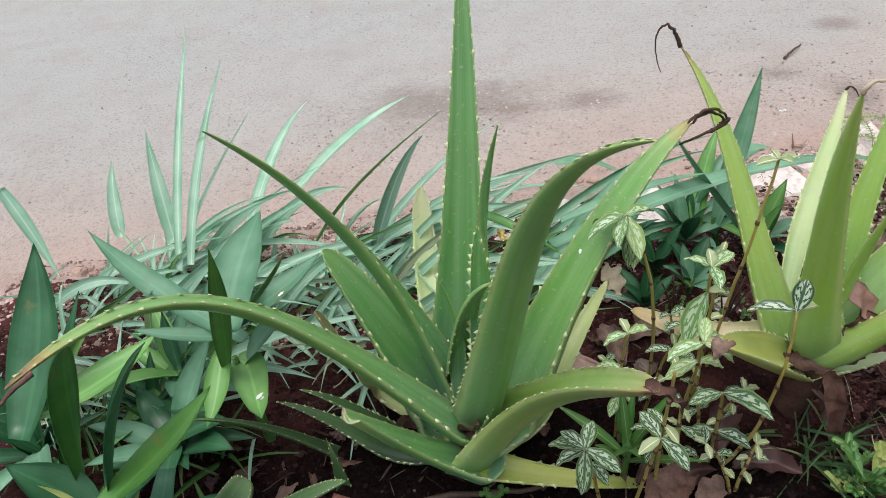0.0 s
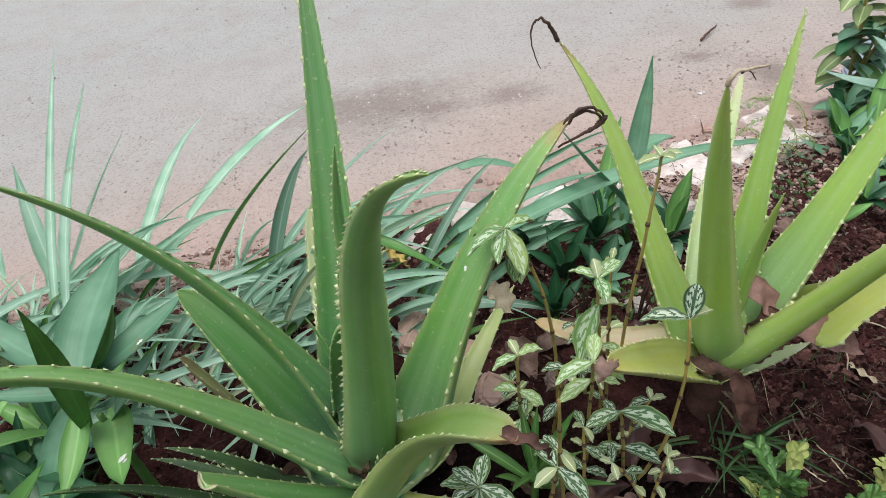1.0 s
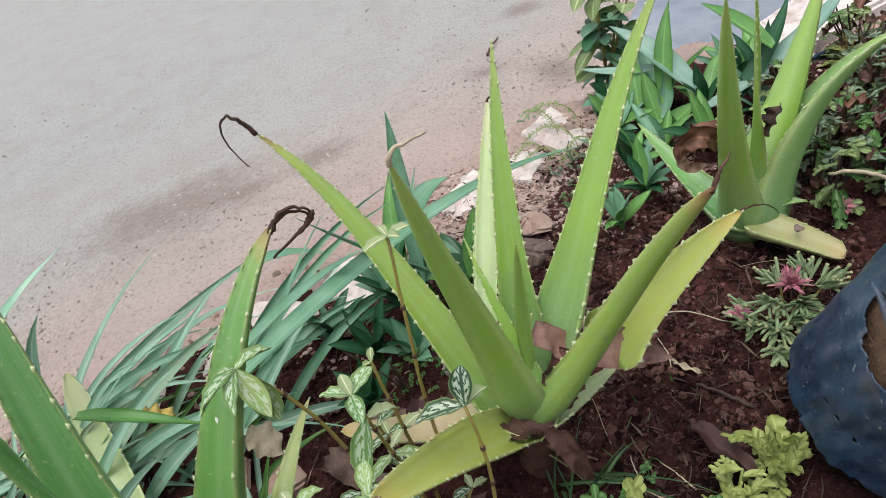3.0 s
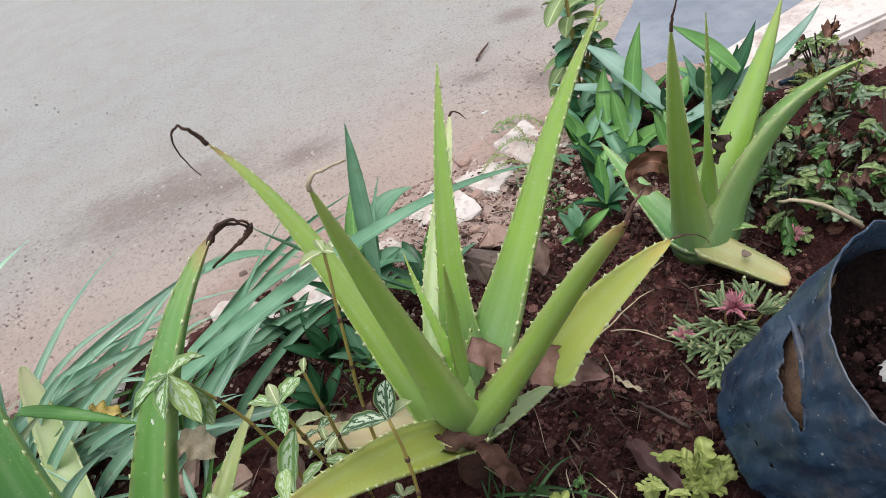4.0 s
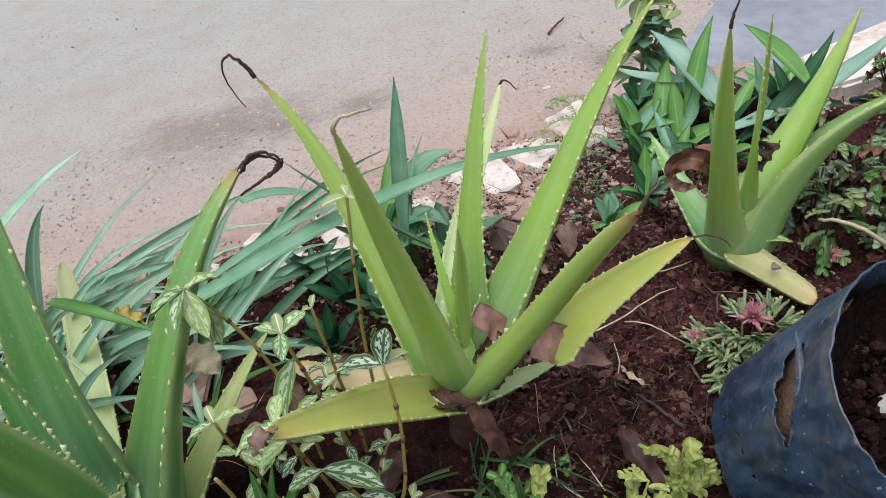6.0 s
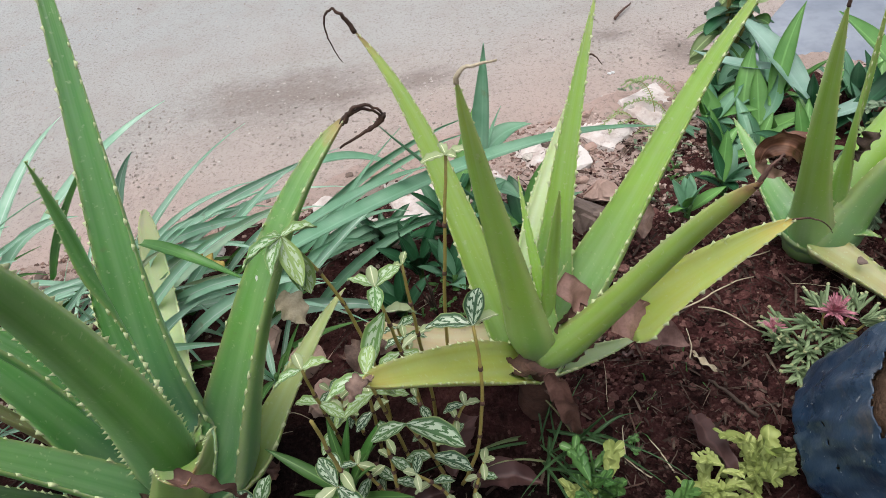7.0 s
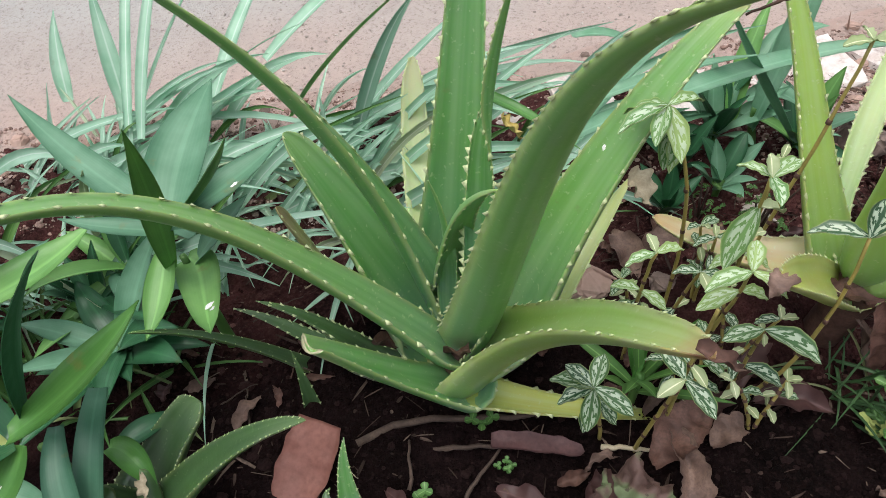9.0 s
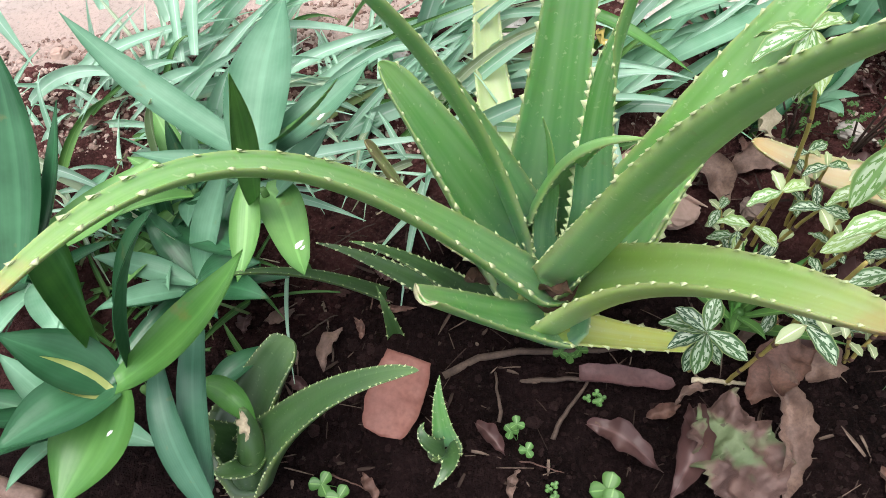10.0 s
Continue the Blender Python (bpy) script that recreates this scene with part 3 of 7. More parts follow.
def bed_mesh():
    xs = np.concatenate([np.linspace(-6, -1.35, 24, endpoint=False), np.linspace(-1.35, 2.3, 420, endpoint=False), np.linspace(2.3, 7, 24)])
    ys = np.concatenate([np.linspace(-4, 0.25, 16, endpoint=False), np.linspace(0.25, 2.45, 260)])
    verts = []
    for y in ys:
        for x in xs:
            z = bed_z(x, y)
            z += 0.009 * noise.noise(Vector((x * 34, y * 34, 0))) + 0.007 * abs(noise.noise(Vector((x * 80, y * 80, 3))))
            verts.append((x, y, z))
    k = len(xs)
    faces = [(i * k + j, i * k + j + 1, (i + 1) * k + j + 1, (i + 1) * k + j) for i in range(len(ys) - 1) for j in range(k - 1)]
    # drop what lies under the lane
    keep = [fc for fc in faces if any(verts[a][2] > -0.52 for a in fc)]
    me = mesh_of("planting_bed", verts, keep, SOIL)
    me.materials.append(ROAD)
    mids = [[sum(verts[a][q] for a in fc) / 4 for q in (0, 1)] for fc in keep]
    me.polygons.foreach_set("material_index", [int(y > edge_y(x) - 0.23 - 0.18 * math.exp(-(((x - 0.7) / 0.3) ** 2)) + 0.08 * noise.noise(Vector((x * 7, y * 7, 2)))) for x, y in mids])
    return me


def lane_mesh():
    a = np.concatenate([-np.geomspace(600, 5, 14), np.linspace(-4.5, 5.5, 120), np.geomspace(6, 600, 14)])
    b = np.concatenate([-np.geomspace(600, 4, 10), np.linspace(-3, 8, 120), np.geomspace(8.5, 600, 14)])
    verts = [(x, y, -0.5 + (0.02 * noise.noise(Vector((x, y, 4))) + 0.006 * noise.noise(Vector((x * 5, y * 5, 4))) if abs(x) < 5 and 1 < y < 8 else 0)) for y in b for x in a]
    k = len(a)
    faces = [(i * k + j, i * k + j + 1, (i + 1) * k + j + 1, (i + 1) * k + j) for i in range(len(b) - 1) for j in range(k - 1)]
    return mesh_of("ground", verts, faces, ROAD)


tagged(new("ground", lane_mesh()), "packed grey and reddish earth lane with grit and damp patches", "ground", kind="structure")
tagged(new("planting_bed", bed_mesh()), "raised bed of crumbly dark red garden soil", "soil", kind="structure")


# ---- aloe plants ----
ALOE_MID = aloe_skin("aloe_mid_green", (0.14, 0.32, 0.15), (0.155, 0.37, 0.085), (0.26, 0.42, 0.095))
large_aloe = thing('aloe_plant', (-0.03, 0.68, 0.0), 'large green aloe vera with arching toothed leaves in red soil', 'aloe', 'aloe plants in the bed')
aloe_leaf(large_aloe, [(-0.039, 0.799, 0.137), (-0.034, 0.842, 0.344), (0.002, 0.930, 0.560), (-0.001, 1.024, 0.799)], 0.0700, root=(-0.03, 0.68, 0.10), mat=ALOE, power=0.9, gap=0.031, tooth=0.0058)
aloe_leaf(large_aloe, [(0.003, 0.704, 0.283), (-0.003, 0.749, 0.400), (0.011, 0.753, 0.513), (0.036, 0.712, 0.627)], 0.0300, root=(-0.03, 0.68, 0.10), mat=ALOE, power=0.8, gap=0.014, tooth=0.0058)
aloe_leaf(large_aloe, [(-0.026, 0.708, 0.125), (0.057, 0.622, 0.456), (0.048, 0.549, 0.695), (0.133, 0.433, 0.765)], 0.0560, root=(-0.03, 0.68, 0.115), mat=ALOE_MID, power=1.05, cut=0.90, thick=0.42, cup=0.36, flare=0.05, tooth=0.0066, gap=0.016)
aloe_leaf(large_aloe, [(-0.055, 0.741, 0.149), (-0.116, 0.758, 0.356), (-0.176, 0.729, 0.543), (-0.250, 0.631, 0.690)], 0.0440, root=(-0.03, 0.68, 0.10), mat=ALOE, power=0.6, gap=0.031, tooth=0.0058)
aloe_leaf(large_aloe, [(-0.092, 0.730, 0.147), (-0.136, 0.752, 0.232), (-0.176, 0.771, 0.320), (-0.221, 0.787, 0.406)], 0.0860, root=(-0.03, 0.68, 0.10), mat=ALOE, cut=0.88, power=0.65, gap=0.031, tooth=0.0058)
aloe_leaf(large_aloe, [(-0.052, 0.663, 0.153), (-0.230, 0.647, 0.421), (-0.300, 0.582, 0.596), (-0.339, 0.369, 0.629)], 0.0390, root=(-0.03, 0.68, 0.10), power=0.55, mat=ALOE_TIPPED, gap=0.031, tooth=0.0058)
aloe_leaf(large_aloe, [(0.043, 0.742, 0.110), (0.121, 0.794, 0.298), (0.199, 0.840, 0.445), (0.299, 0.885, 0.518)], 0.0750, root=(-0.03, 0.68, 0.10), mat=ALOE_TIPPED, cut=0.92, gap=0.031, tooth=0.0058)
aloe_leaf(large_aloe, [(-0.026, 0.671, 0.092), (0.064, 0.645, 0.236), (0.102, 0.568, 0.371), (0.167, 0.455, 0.487)], 0.0820, root=(-0.03, 0.68, 0.10), mat=ALOE_WITHER, cut=0.9, power=0.55, tooth=0.0058, gap=0.024, thick=0.24, cup=0.5, flare=0.35)
cut_leaf = aloe_leaf(large_aloe, [(-0.022, 0.637, 0.086), (-0.089, 0.612, 0.154), (-0.134, 0.591, 0.238), (-0.163, 0.555, 0.329)], 0.0440, root=(-0.03, 0.68, 0.10), cut=0.58, mat=ALOE, blunt=True, gap=0.031)
end = np.array([v.co[:] for v in cut_leaf.data.vertices[-16:]])
heart = end.mean(axis=0)
ring = [heart + (p - heart) * k + (heart - np.array(cut_leaf.data.vertices[-32].co)) * h for k, h in ((0.72, 0.0), (1.0, 0.02), (1.06, 0.10), (0.98, 0.16), (0.78, 0.10)) for p in end]
part("cut_end", mesh_of("cut_end", ring, [(i * 16 + j, i * 16 + (j + 1) % 16, (i + 1) * 16 + (j + 1) % 16, (i + 1) * 16 + j) for i in range(4) for j in range(16)], plain("dried_cut", (0.40, 0.38, 0.22), (0.58, 0.56, 0.38), 60, 0.6, 0.3)), cut_leaf, "pale dried rim of a cut")
# lowest leaves: the darker skin stands in for shade at the plant's foot
aloe_leaf(large_aloe, [(-0.182, 0.698, 0.056), (-0.236, 0.706, 0.094), (-0.284, 0.721, 0.132), (-0.339, 0.719, 0.157)], 0.0270, root=(-0.03, 0.68, 0.10), mat=ALOE_SHADED, tooth=0.0035, gap=0.014)
aloe_leaf(large_aloe, [(-0.157, 0.667, 0.138), (-0.190, 0.671, 0.185), (-0.226, 0.671, 0.224), (-0.266, 0.663, 0.254)], 0.0230, root=(-0.03, 0.68, 0.10), mat=ALOE_SHADED, tooth=0.0035, gap=0.014)
aloe_leaf(large_aloe, [(-0.039, 0.739, 0.211), (-0.032, 0.725, 0.319), (-0.012, 0.687, 0.409), (0.021, 0.622, 0.478)], 0.0380, root=(-0.03, 0.68, 0.10), mat=ALOE_MID, tooth=0.0035)
aloe_leaf(large_aloe, [(-0.041, 0.723, 0.206), (-0.037, 0.729, 0.271), (-0.039, 0.729, 0.334), (-0.053, 0.721, 0.394)], 0.0200, root=(-0.03, 0.68, 0.10), mat=ALOE, tooth=0.003)
aloe_leaf(large_aloe, [(-0.208, 0.797, 0.109), (-0.218, 0.780, 0.174), (-0.234, 0.770, 0.238), (-0.253, 0.771, 0.302)], 0.0280, root=(-0.03, 0.68, 0.10), mat=ALOE_OLD, label="browned drying leaf", cut=0.8, power=0.5, gap=0.031, tooth=0.0058)
aloe_leaf(large_aloe, [(-0.05, 0.78, 0.10), (-0.10, 0.95, 0.03), (-0.137, 1.11, 0.07), (-0.128, 1.196, 0.226)], 0.0660, root=(-0.03, 0.68, 0.10), power=0.4, cut=0.9, mat=ALOE_PALE, label="bleached pale leaf", gap=0.031, tooth=0.0058)
aloe_leaf(large_aloe, [(0.073, 0.749, 0.078), (0.133, 0.821, 0.135), (0.181, 0.895, 0.171), (0.222, 0.967, 0.165)], 0.0380, root=(-0.03, 0.68, 0.10), mat=ALOE_FADED, label="fading yellow leaf", gap=0.031, tooth=0.0058)
aloe_leaf(large_aloe, [(-0.040, 0.640, 0.098), (0.065, 0.637, 0.046), (0.178, 0.646, 0.014), (0.299, 0.654, -0.004)], 0.0390, root=(-0.03, 0.68, 0.10), mat=ALOE_YELLOW, gap=0.031, tooth=0.0058)
aloe_leaf(large_aloe, [(-0.032, 0.661, 0.008), (-0.152, 0.670, 0.003), (-0.271, 0.676, 0.003), (-0.391, 0.673, 0.008)], 0.0240, root=(-0.03, 0.68, 0.10), tooth=0.003, mat=ALOE_SHADED)
aloe_leaf(large_aloe, [(-0.225, 0.715, -0.032), (-0.312, 0.715, 0.069), (-0.375, 0.680, 0.168), (-0.402, 0.611, 0.262)], 0.0220, root=(-0.03, 0.68, 0.10), tooth=0.002, power=0.5, mat=ALOE_SHADED)
aloe_leaf(large_aloe, [(-0.243, 0.638, -0.020), (-0.248, 0.655, 0.038), (-0.248, 0.655, 0.054), (-0.262, 0.681, 0.110)], 0.0240, tooth=0.003, mat=ALOE_SHADED, root=None)
bright_aloe = thing('aloe_plant', (0.49, 0.775, 0.0), 'yellow-green aloe vera with upright toothed leaves and dry tips', 'aloe', 'aloe plants in the bed')
aloe_leaf(bright_aloe, [(0.469, 0.805, 0.133), (0.413, 0.913, 0.287), (0.399, 1.003, 0.434), (0.318, 1.066, 0.543)], 0.0480, root=(0.50, 0.775, 0.13), power=0.7, mat=ALOE_BURNT)
aloe_leaf(bright_aloe, [(0.500, 0.786, 0.150), (0.469, 0.778, 0.329), (0.432, 0.757, 0.480), (0.421, 0.729, 0.627)], 0.0560, mat=ALOE_YOUNG, thick=0.5, cup=0.3, flare=0.25)
aloe_leaf(bright_aloe, [(0.534, 0.841, 0.229), (0.553, 0.879, 0.351), (0.586, 0.924, 0.466), (0.626, 0.980, 0.575)], 0.0380, root=(0.50, 0.775, 0.13), mat=ALOE_YOUNG)
aloe_leaf(bright_aloe, [(0.576, 0.809, 0.251), (0.660, 0.839, 0.383), (0.722, 0.874, 0.512), (0.805, 0.882, 0.616)], 0.0470, root=(0.50, 0.775, 0.13), mat=ALOE_YOUNG)
aloe_leaf(bright_aloe, [(0.497, 0.764, 0.148), (0.586, 0.735, 0.250), (0.640, 0.715, 0.388), (0.690, 0.653, 0.508)], 0.0425, power=0.36, cut=0.985, mat=ALOE_BURNT, thick=0.34, flare=0.35, tooth=0.006, hint=(0.0, 0.9, -0.25))
aloe_leaf(bright_aloe, [(0.628, 0.796, 0.168), (0.690, 0.787, 0.230), (0.752, 0.775, 0.295), (0.808, 0.751, 0.354)], 0.0640, flare=0.45, mat=ALOE_EDGED, hint=(0.1, -0.35, 1), power=0.6, thick=0.22, label="yellowing leaf with an orange edge and tip")
aloe_leaf(bright_aloe, [(0.478, 0.774, 0.130), (0.400, 0.733, 0.210), (0.337, 0.669, 0.293), (0.280, 0.599, 0.382)], 0.0676, root=(0.505, 0.775, 0.14), mat=ALOE_YELLOW, hint=(0, -0.3, 0.9), cut=0.9, power=0.6, flare=-0.25, label="low yellowing leaf")
aloe_leaf(bright_aloe, [(0.459, 0.807, 0.138), (0.381, 0.840, 0.119), (0.310, 0.868, 0.114), (0.247, 0.906, 0.137)], 0.0575, root=(0.50, 0.775, 0.13), mat=ALOE_TAN, label="faded limp leaf", cut=0.8)
aloe_leaf(bright_aloe, [(0.515, 0.754, 0.196), (0.505, 0.796, 0.261), (0.499, 0.838, 0.326), (0.499, 0.881, 0.391)], 0.0190, mat=ALOE_YOUNG, tooth=0.003, root=None, flare=0.0)
aloe_leaf(bright_aloe, [(0.506, 0.789, 0.165), (0.519, 0.794, 0.262), (0.524, 0.784, 0.358), (0.523, 0.759, 0.454)], 0.0300, root=(0.50, 0.775, 0.13), mat=ALOE_YOUNG)
aloe_leaf(bright_aloe, [(0.495, 0.897, 0.174), (0.556, 1.032, 0.224), (0.639, 1.157, 0.269), (0.708, 1.289, 0.323)], 0.0400, root=(0.50, 0.775, 0.13), flare=-0.4, power=0.5, mat=ALOE_PALE, label="bleached pale leaf")
aloe_leaf(bright_aloe, [(0.491, 0.756, 0.144), (0.552, 0.777, 0.122), (0.611, 0.799, 0.103), (0.667, 0.827, 0.090)], 0.0396, mat=ALOE_PALE, root=None, flare=0.0)
small_aloe = thing('aloe_plant', (1.045, 1.02, 0.0), 'green aloe vera with a curled brown dead leaf at its foot', 'aloe', 'aloe plants in the bed')
aloe_leaf(small_aloe, [(1.028, 1.007, 0.076), (0.990, 0.990, 0.222), (0.963, 0.973, 0.368), (0.947, 0.955, 0.517)], 0.0510, root=(1.045, 1.02, 0.015), mat=ALOE_YOUNG, thick=0.36)
aloe_leaf(small_aloe, [(1.060, 1.007, 0.085), (1.056, 1.000, 0.218), (1.050, 1.005, 0.352), (1.049, 1.016, 0.485)], 0.0270, root=(1.045, 1.02, 0.015), mat=ALOE_YOUNG)
aloe_leaf(small_aloe, [(1.059, 1.024, 0.101), (1.134, 1.045, 0.205), (1.204, 1.070, 0.310), (1.268, 1.103, 0.416)], 0.0690, root=(1.045, 1.02, 0.015), mat=ALOE_YOUNG, power=0.85)
aloe_leaf(small_aloe, [(1.052, 1.01, 0.015), (1.115, 1.03, 0.15), (1.20, 1.035, 0.275), (1.31, 0.965, 0.333)], 0.0980, mat=ALOE_BLUE, thick=0.5, power=0.8, root=None, flare=0.1, hint=(-0.5, 0.6, 0.6))
aloe_leaf(small_aloe, [(1.027, 1.035, 0.055), (1.011, 1.113, 0.080), (1.008, 1.191, 0.114), (1.002, 1.269, 0.149)], 0.0540, root=(1.045, 1.02, 0.015), mat=ALOE_MID)
aloe_leaf(small_aloe, [(1.03, 0.985, 0.06), (1.053, 0.943, 0.055), (1.08, 0.901, 0.045), (1.113, 0.850, 0.028)], 0.0640, mat=ALOE_STRAW, label="blotched yellow leaf", cut=0.8, power=0.35, flare=0.0, root=None)
aloe_leaf(small_aloe, [(1.07, 1.0, 0.05), (1.085, 0.985, 0.075), (1.10, 0.97, 0.085), (1.134, 0.958, 0.07)], 0.0360, mat=ALOE_BLUE, flare=0.0, root=None)


# ---- strap-leaved plants ----
plant = thing('strap_plant', (-0.40, 0.76, 0.0), 'broad strap-leaved green plant rising from a short stem', 'strap plant', 'strap-leaved plants')
strap(plant, [(-0.363, 0.713, 0.323), (-0.372, 0.778, 0.354), (-0.366, 0.856, 0.366), (-0.362, 0.944, 0.369)], 0.078, STRAP_MID, fold=0.3, belly=0.42, stalk=0.45)
strap(plant, [(-0.381, 0.777, 0.242), (-0.502, 0.836, 0.262), (-0.612, 0.907, 0.284), (-0.711, 0.994, 0.313)], 0.048, STRAP_MID, fold=0.3, belly=0.42, stalk=0.45)
strap(plant, [(-0.398, 0.727, 0.231), (-0.363, 0.702, 0.330), (-0.330, 0.676, 0.429), (-0.304, 0.649, 0.529)], 0.034, STRAP_DEEP, fold=0.3, belly=0.42, stalk=0.45)
strap(plant, [(-0.386, 0.733, 0.304), (-0.331, 0.765, 0.322), (-0.284, 0.804, 0.333), (-0.250, 0.851, 0.348)], 0.051, STRAP_MID, fold=0.3, belly=0.42, stalk=0.45)
strap(plant, [(-0.401, 0.787, 0.265), (-0.335, 0.743, 0.336), (-0.275, 0.704, 0.414), (-0.226, 0.669, 0.501)], 0.030, STRAP_DEEP, fold=0.3, belly=0.42, stalk=0.45)
strap(plant, [(-0.411, 0.777, 0.192), (-0.375, 0.761, 0.216), (-0.355, 0.703, 0.230), (-0.316, 0.626, 0.240)], 0.058, STRAP_FRESH, power=0.5, fold=0.3, belly=0.42, stalk=0.45)
strap(plant, [(-0.397, 0.792, 0.233), (-0.450, 0.778, 0.252), (-0.500, 0.767, 0.266), (-0.548, 0.770, 0.283)], 0.033, STRAP_MID, fold=0.3, belly=0.42, stalk=0.45)
strap(plant, [(-0.406, 0.749, 0.253), (-0.401, 0.703, 0.241), (-0.395, 0.661, 0.230), (-0.399, 0.622, 0.228)], 0.040, STRAP_FRESH, fold=0.3, belly=0.42, stalk=0.45)
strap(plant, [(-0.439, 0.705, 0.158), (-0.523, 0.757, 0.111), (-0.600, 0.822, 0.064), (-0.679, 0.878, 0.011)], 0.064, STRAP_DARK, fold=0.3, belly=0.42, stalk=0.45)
strap(plant, [(-0.385, 0.765, 0.206), (-0.364, 0.768, 0.238), (-0.333, 0.781, 0.260), (-0.305, 0.810, 0.285)], 0.047, STRAP_MID, fold=0.3, belly=0.42, stalk=0.45)
part('stem', tube(shift([(-0.4, 0.76, -0.05), (-0.4, 0.76, 0.03), (-0.4, 0.76, 0.132), (-0.4, 0.76, 0.22)], plant.location), 0.011, 0.005, LEAF), plant)
plant = thing('strap_plant', (-0.50, 0.50, 0.0), 'dark green rosette of broad pointed leaves beside the aloe', 'strap plant', 'strap-leaved plants')
strap(plant, [(-0.553, 0.528, 0.160), (-0.526, 0.562, 0.335), (-0.457, 0.540, 0.477), (-0.353, 0.452, 0.587)], 0.046, STRAP_DEEP, fold=0.3, belly=0.42, stalk=0.45)
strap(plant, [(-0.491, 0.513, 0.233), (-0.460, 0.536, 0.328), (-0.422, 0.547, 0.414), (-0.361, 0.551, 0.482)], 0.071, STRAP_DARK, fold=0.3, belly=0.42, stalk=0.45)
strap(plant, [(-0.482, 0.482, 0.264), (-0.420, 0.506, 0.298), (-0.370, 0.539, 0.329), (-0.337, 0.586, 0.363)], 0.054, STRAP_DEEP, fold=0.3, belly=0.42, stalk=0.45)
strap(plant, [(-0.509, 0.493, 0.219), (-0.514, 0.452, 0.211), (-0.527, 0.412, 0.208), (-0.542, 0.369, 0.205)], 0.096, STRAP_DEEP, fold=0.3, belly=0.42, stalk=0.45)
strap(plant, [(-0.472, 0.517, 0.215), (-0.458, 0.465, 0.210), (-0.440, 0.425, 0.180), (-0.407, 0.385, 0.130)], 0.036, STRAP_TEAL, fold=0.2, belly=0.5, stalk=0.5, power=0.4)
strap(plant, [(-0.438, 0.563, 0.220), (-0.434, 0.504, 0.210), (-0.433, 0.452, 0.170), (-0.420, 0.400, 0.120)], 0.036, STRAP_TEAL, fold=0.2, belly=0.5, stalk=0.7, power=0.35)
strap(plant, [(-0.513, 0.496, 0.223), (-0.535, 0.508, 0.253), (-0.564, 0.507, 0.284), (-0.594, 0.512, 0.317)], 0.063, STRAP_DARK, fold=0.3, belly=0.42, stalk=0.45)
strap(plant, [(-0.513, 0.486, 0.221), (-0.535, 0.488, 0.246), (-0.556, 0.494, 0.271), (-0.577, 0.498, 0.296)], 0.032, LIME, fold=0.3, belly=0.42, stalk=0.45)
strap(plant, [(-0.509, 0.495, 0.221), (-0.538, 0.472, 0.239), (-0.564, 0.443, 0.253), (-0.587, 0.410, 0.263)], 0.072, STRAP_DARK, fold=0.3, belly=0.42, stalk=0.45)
strap(plant, [(-0.450, 0.530, 0.12), (-0.428, 0.550, 0.125), (-0.412, 0.572, 0.115), (-0.394, 0.598, 0.10)], 0.036, STRAP_DARK, fold=0.4, belly=0.4, stalk=0.45)
strap(plant, [(-0.455, 0.530, 0.13), (-0.418, 0.520, 0.16), (-0.398, 0.503, 0.15), (-0.385, 0.487, 0.11)], 0.034, STRAP_DEEP, fold=0.5, belly=0.45, stalk=0.5)
part('stem', tube(shift([(-0.5, 0.5, -0.05), (-0.5, 0.5, 0.03), (-0.49, 0.5, 0.120), (-0.49, 0.5, 0.2)], plant.location), 0.011, 0.005, LEAF), plant)
plant = thing('strap_plant', (-0.70, 0.65, 0.0), 'dark upright plant with broad folded leaves', 'strap plant', 'strap-leaved plants')
strap(plant, [(-0.706, 0.636, 0.193), (-0.691, 0.721, 0.250), (-0.690, 0.795, 0.317), (-0.703, 0.861, 0.394)], 0.087, STRAP_DARK, fold=0.3, belly=0.42, stalk=0.45)
strap(plant, [(-0.689, 0.675, 0.203), (-0.662, 0.714, 0.234), (-0.647, 0.759, 0.281), (-0.631, 0.809, 0.334)], 0.027, STRAP_DARK, fold=0.3, belly=0.42, stalk=0.45)
strap(plant, [(-0.688, 0.666, 0.210), (-0.633, 0.715, 0.202), (-0.586, 0.766, 0.203), (-0.554, 0.821, 0.219)], 0.070, STRAP_FRESH, fold=0.3, belly=0.42, stalk=0.45)
part('stem', tube(shift([(-0.7, 0.65, -0.05), (-0.7, 0.65, 0.03), (-0.7, 0.65, 0.072), (-0.7, 0.65, 0.12)], plant.location), 0.011, 0.005, LEAF), plant)
plant = thing('strap_plant', (0.49, 1.2, 0.0), 'upright blue-green strap-leaved plant at the lane edge', 'strap plant', 'strap-leaved plants')
strap(plant, [(0.471, 1.190, 0.062), (0.483, 1.194, 0.183), (0.501, 1.202, 0.301), (0.513, 1.223, 0.417)], 0.048, STRAP, fold=0.3, belly=0.42, stalk=0.45)
strap(plant, [(0.442, 1.216, 0.053), (0.447, 1.263, 0.114), (0.470, 1.307, 0.172), (0.502, 1.352, 0.230)], 0.040, STRAP_FRESH, fold=0.3, belly=0.42, stalk=0.45)
strap(plant, [(0.487, 1.280, 0.129), (0.518, 1.314, 0.164), (0.560, 1.333, 0.179), (0.611, 1.337, 0.173)], 0.056, STRAP, fold=0.3, belly=0.42, stalk=0.45)
strap(plant, [(0.542, 1.170, 0.049), (0.461, 1.129, 0.162), (0.384, 1.092, 0.279), (0.318, 1.063, 0.402)], 0.044, STRAP, fold=0.3, belly=0.42, stalk=0.45)
